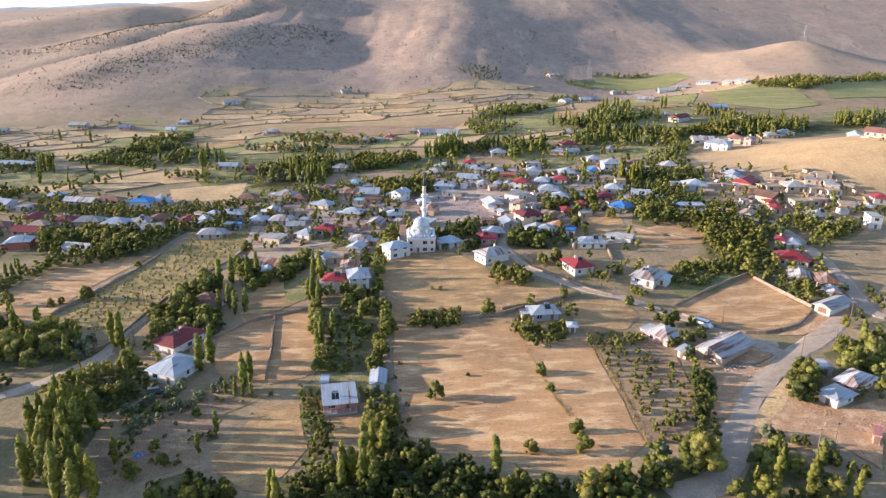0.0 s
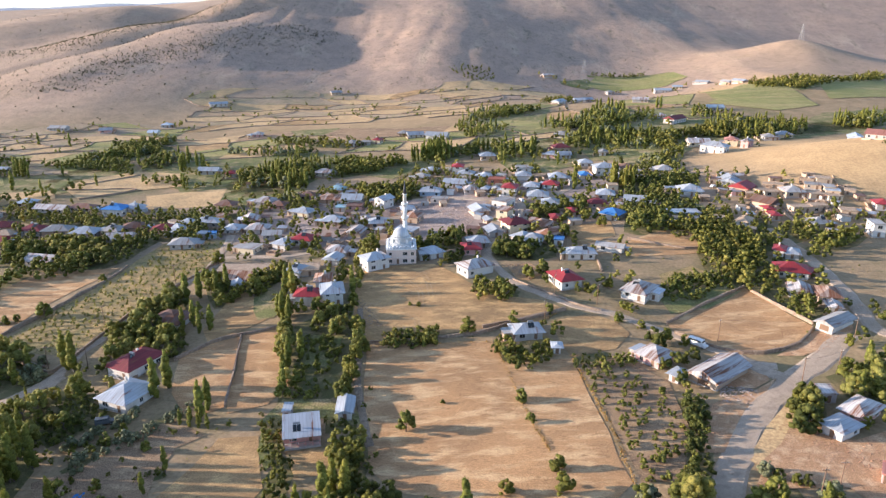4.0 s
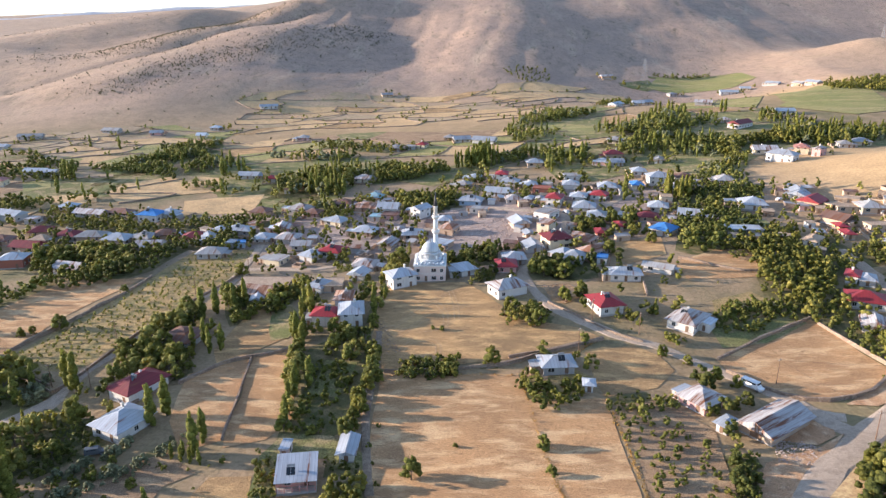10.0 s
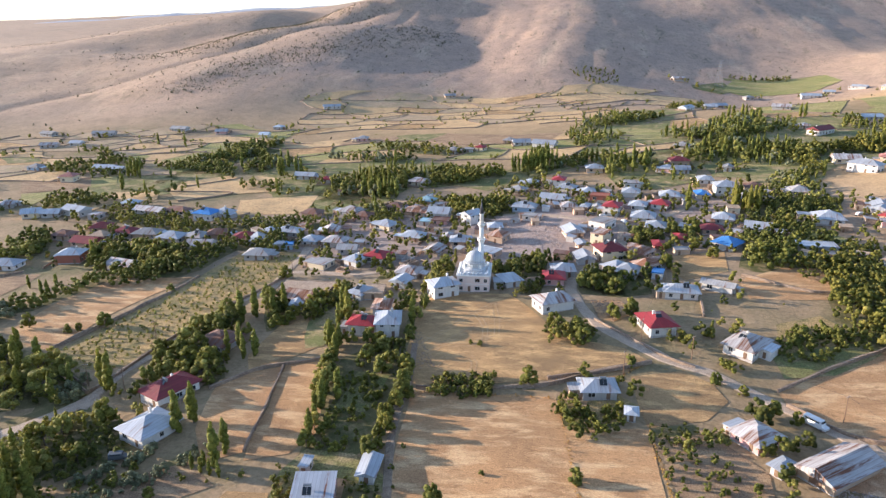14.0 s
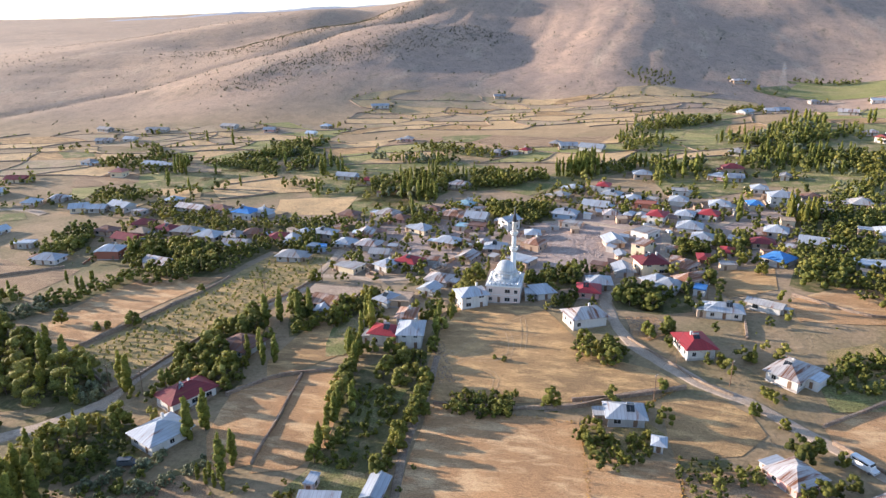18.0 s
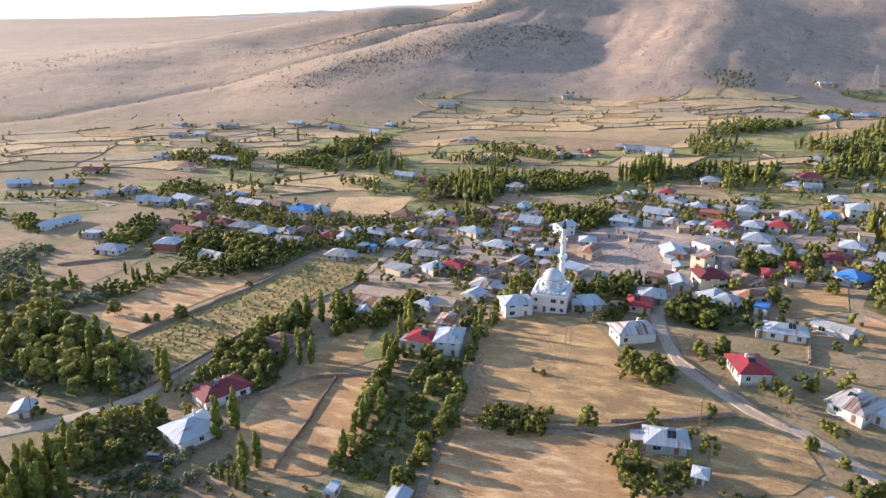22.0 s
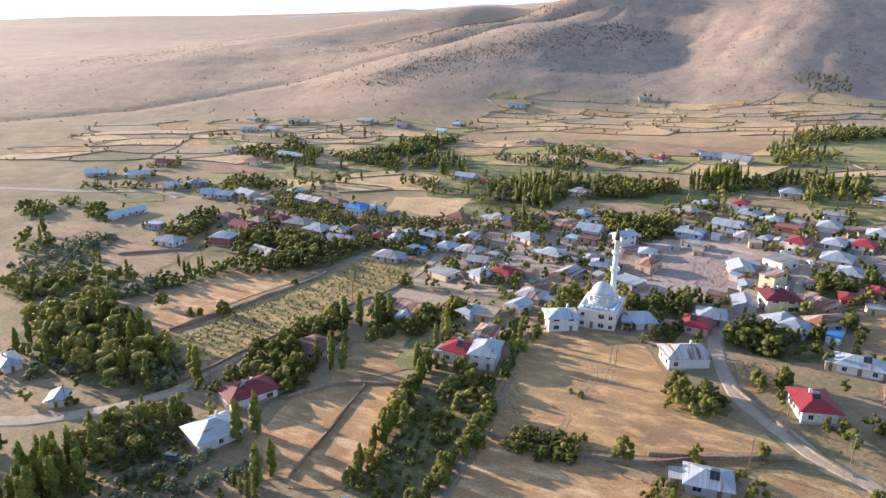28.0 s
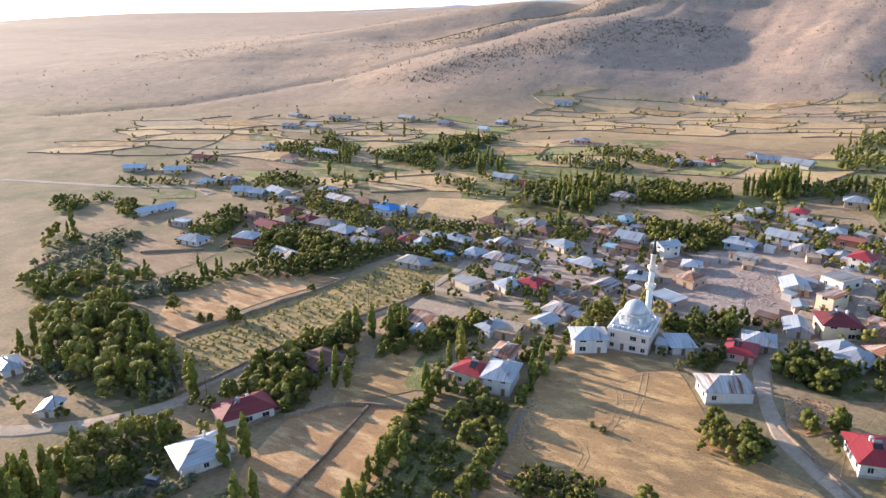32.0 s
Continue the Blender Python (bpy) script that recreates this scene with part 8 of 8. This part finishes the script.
def vehicle(name, x, y, turn, paint, length, width, roof, label, category):
    top = thing(name, x, y, land(x, y) + 0.22, turn, label, category, "parked vehicles")
    van = roof > 1.8
    part("body", bodywork(length, width, 0.35, 1.05 if van else 0.85, roof, 0.9 if van else 1.2, 0.1 if van else 0.8), paint, top)
    for s in (-1, 1):
        part("window", boxes((-length / 2 + 0.6, length / 2 - 1.7, s * width * 0.455 - 0.02, s * width * 0.455 + 0.02, 1.15 if van else 0.9, roof - 0.25)), glass, top)
        part("headlight", boxes((length / 2 - 0.08, length / 2 + 0.02, s * width * 0.36 - 0.16, s * width * 0.36 + 0.16, 0.62, 0.8)), steel, top)
        part("tail_light", boxes((-length / 2 - 0.02, -length / 2 + 0.05, s * width * 0.42 - 0.08, s * width * 0.42 + 0.08, 0.7, 1.0)), LAMP_RED, top)
        for px in (-0.32, 0.32):
            bm = bmesh.new()
            tube(bm, (px * length, s * width * 0.38, 0.32), (px * length, s * width * 0.5, 0.32), 0.33, 0.33, 14)
            wheel = part("wheel", bm, RUBBER, top)
            bm = bmesh.new()
            tube(bm, (px * length, s * width * 0.49, 0.32), (px * length, s * width * 0.51, 0.32), 0.19, 0.19, 10)
            part("rim", bm, steel, wheel)
    part("windscreen", boxes((length / 2 - (1.25 if van else 1.6), length / 2 - (1.15 if van else 1.5), -width * 0.4, width * 0.4, 1.15 if van else 0.9, roof - 0.15)), glass, top)
    return top


vehicle("minibus", 88.2, -72.4, -48, GLOSS_WHITE, 5.9, 2.0, 2.3, "white minibus parked at the edge of the road", "minibus")
vehicle("car", 37.5, 101.3, 10, GLOSS_GREY, 4.3, 1.75, 1.42, "dark grey car parked by the village street", "car")
vehicle("car", 43.4, 97.6, 8, GLOSS_WHITE, 4.3, 1.75, 1.42, "white car parked by the village street", "car")
vehicle("car", 52.7, 87.5, -60, GLOSS_WHITE, 4.3, 1.75, 1.42, "white car standing at the street corner", "car")
vehicle("car", 153.8, 93.5, 30, GLOSS_WHITE, 4.4, 1.8, 1.45, "white car parked below the grassy dome", "car")
vehicle("van", -76.2, -104.7, 20, GLOSS_GREY, 4.6, 1.8, 1.9, "old grey van standing in the garden", "van")


def rubble(count, poly, low, high, material, label):
    """Broken stones and clods over an outline."""
    r = random.Random(count)
    xs, ys = [p[0] for p in poly], [p[1] for p in poly]
    verts, faces, made = [], [], 0
    while made < count:
        x, y = r.uniform(min(xs), max(xs)), r.uniform(min(ys), max(ys))
        if not inside(x, y, poly):
            continue
        made += 1
        s, z, a = r.uniform(low, high), land(x, y), r.uniform(0, 6.3)
        n = len(verts)
        for h, w in ((-0.2, 1.0), (0.9, 0.6)):
            for k in range(4):
                b = a + k * math.pi / 2 + r.uniform(-0.3, 0.3)
                verts.append((x + s * w * math.cos(b) * r.uniform(0.7, 1.2), y + s * w * math.sin(b) * r.uniform(0.7, 1.2), z + s * h * r.uniform(0.6, 1.1)))
        faces += [(n + 4, n + 5, n + 6, n + 7)] + [(n + k, n + (k + 1) % 4, n + 4 + (k + 1) % 4, n + 4 + k) for k in range(4)]
    me = bpy.data.meshes.new("rubble")
    me.from_pydata(verts, [], faces)
    me.materials.append(material)
    tagged(new("rubble", me), label, "rubble", kind="stuff")


BROKEN = earthen("broken_masonry", (0.46, 0.36, 0.30), (0.36, 0.27, 0.225), (0.55, 0.47, 0.41), 0.3, 1.2, 0.4)
CLAY = earthen("red_clay", (0.40, 0.235, 0.145), (0.33, 0.19, 0.12), (0.45, 0.29, 0.18), 0.1, 0.6, 0.4)
rubble(1500, [(-8, 93), (17, 93), (28, 78), (25, 52), (10, 46), (0, 52)], 0.08, 0.4, BROKEN, "pinkish rubble of demolished houses on the open ground")
rubble(700, [(-75, 75), (-30, 80), (-10, 100), (-30, 104), (-72, 92)], 0.08, 0.4, BROKEN, "pinkish rubble between the mud houses")
rubble(170, [(119.7, -74.8), (125.8, -69.0), (131.5, -70.6), (126.4, -77.5), (119.9, -80.7)], 0.12, 0.4, CLAY, "reddish bricks and clods heaped by the road")
rubble(480, [(85.0, -96.7), (92.2, -97.1), (94.8, -100.2), (90.0, -106.9), (83.0, -105.8)], 0.08, 0.35, BROKEN, "grey stones tipped beside the gravel road")
rubble(260, [(79.8, -107.6), (88.8, -105.4), (82.8, -115.3), (76.3, -127.3), (71.2, -127.0)], 0.08, 0.3, CLAY, "reddish clods of the eroded bank beside the road")
rubble(420, [(97.2, -118.6), (104.8, -125.8), (115.8, -123.2), (108.2, -135.9), (91.8, -135.0)], 0.08, 0.4, CLAY, "clods and stones strewn over the dug-up yard")
rubble(380, [(-21, -36), (-17, -35), (-8, -56), (-12, -58)], 0.1, 0.35, STONE, "grey field stones lying along the lane")
rubble(300, [(45.9, -9.7), (36.8, -8.4), (37.0, -22.2), (42.7, -19.4)], 0.08, 0.3, STONE, "grey stones spread over the yard beside the lane")
rubble(420, [(36, -8), (46, -6), (49, -15), (43, -24)], 0.1, 0.4, STONE, "grey stones spread over the bare yard")
BLUE_CLOTH, bc_t, bc_b = shader("blue_tarpaulin", 0.5)
bc_b.inputs["Base Color"].default_value = (0.03, 0.16, 0.42, 1)
bm = bmesh.new()
bmesh.ops.create_grid(bm, x_segments=6, y_segments=5, size=1.3)
for v in bm.verts:
    v.co.z = 0.12 + 0.12 * math.sin(v.co.x * 4) * math.cos(v.co.y * 3)
cloth = new("tarpaulin", mesh_of("tarpaulin", bm, BLUE_CLOTH))
cloth.matrix_world = pose(-68.7, -133.7, land(-68.7, -133.7), 0, 0, 25)
tagged(cloth, "crumpled blue tarpaulin lying on the dry grass", "tarpaulin")


# ---- cables between the poles ----
CABLE, cb_t, cb_b = shader("cable", 0.6)
cb_b.inputs["Base Color"].default_value = (0.03, 0.03, 0.03, 1)


def cable(a, b):
    """A slack overhead cable from pole to pole."""
    bm = bmesh.new()
    ends = [Vector((x, y, land(x, y) + 7.1)) for x, y in (a, b)]
    out = (ends[1] - ends[0]).cross(Vector((0, 0, 1))).normalized() * 0.025
    rings = []
    for k in range(9):
        p = ends[0].lerp(ends[1], k / 8) - Vector((0, 0, 2.2 * (k / 8) * (1 - k / 8)))
        rings.append([bm.verts.new(p + d) for d in (out, -out, Vector((0, 0, 0.04)))])
    for p, q in zip(rings, rings[1:]):
        for k in range(3):
            bm.faces.new((p[k], p[k - 1], q[k - 1], q[k]))
    return tagged(new("cable", mesh_of("cable", bm, CABLE)), "thin dark overhead cable hung between utility poles", "cable", "overhead cables")


for line in (((44.4, -55.4), (50.5, -36.1), (63.7, -44.4)), ((63.7, -44.4), (95.3, -69.7), (107.6, -96.4)), ((95.3, -69.7), (133.1, -75.3)), ((107.6, -96.4), (118.8, -93.1)), ((-123.7, -100), (-108.2, -73), (-104.6, -43.8), (-93.6, -7), (-80.1, 13.6)), ((50.5, -36.1), (61.9, 8))):
    for a, b in zip(line, line[1:]):
        cable(a, b)
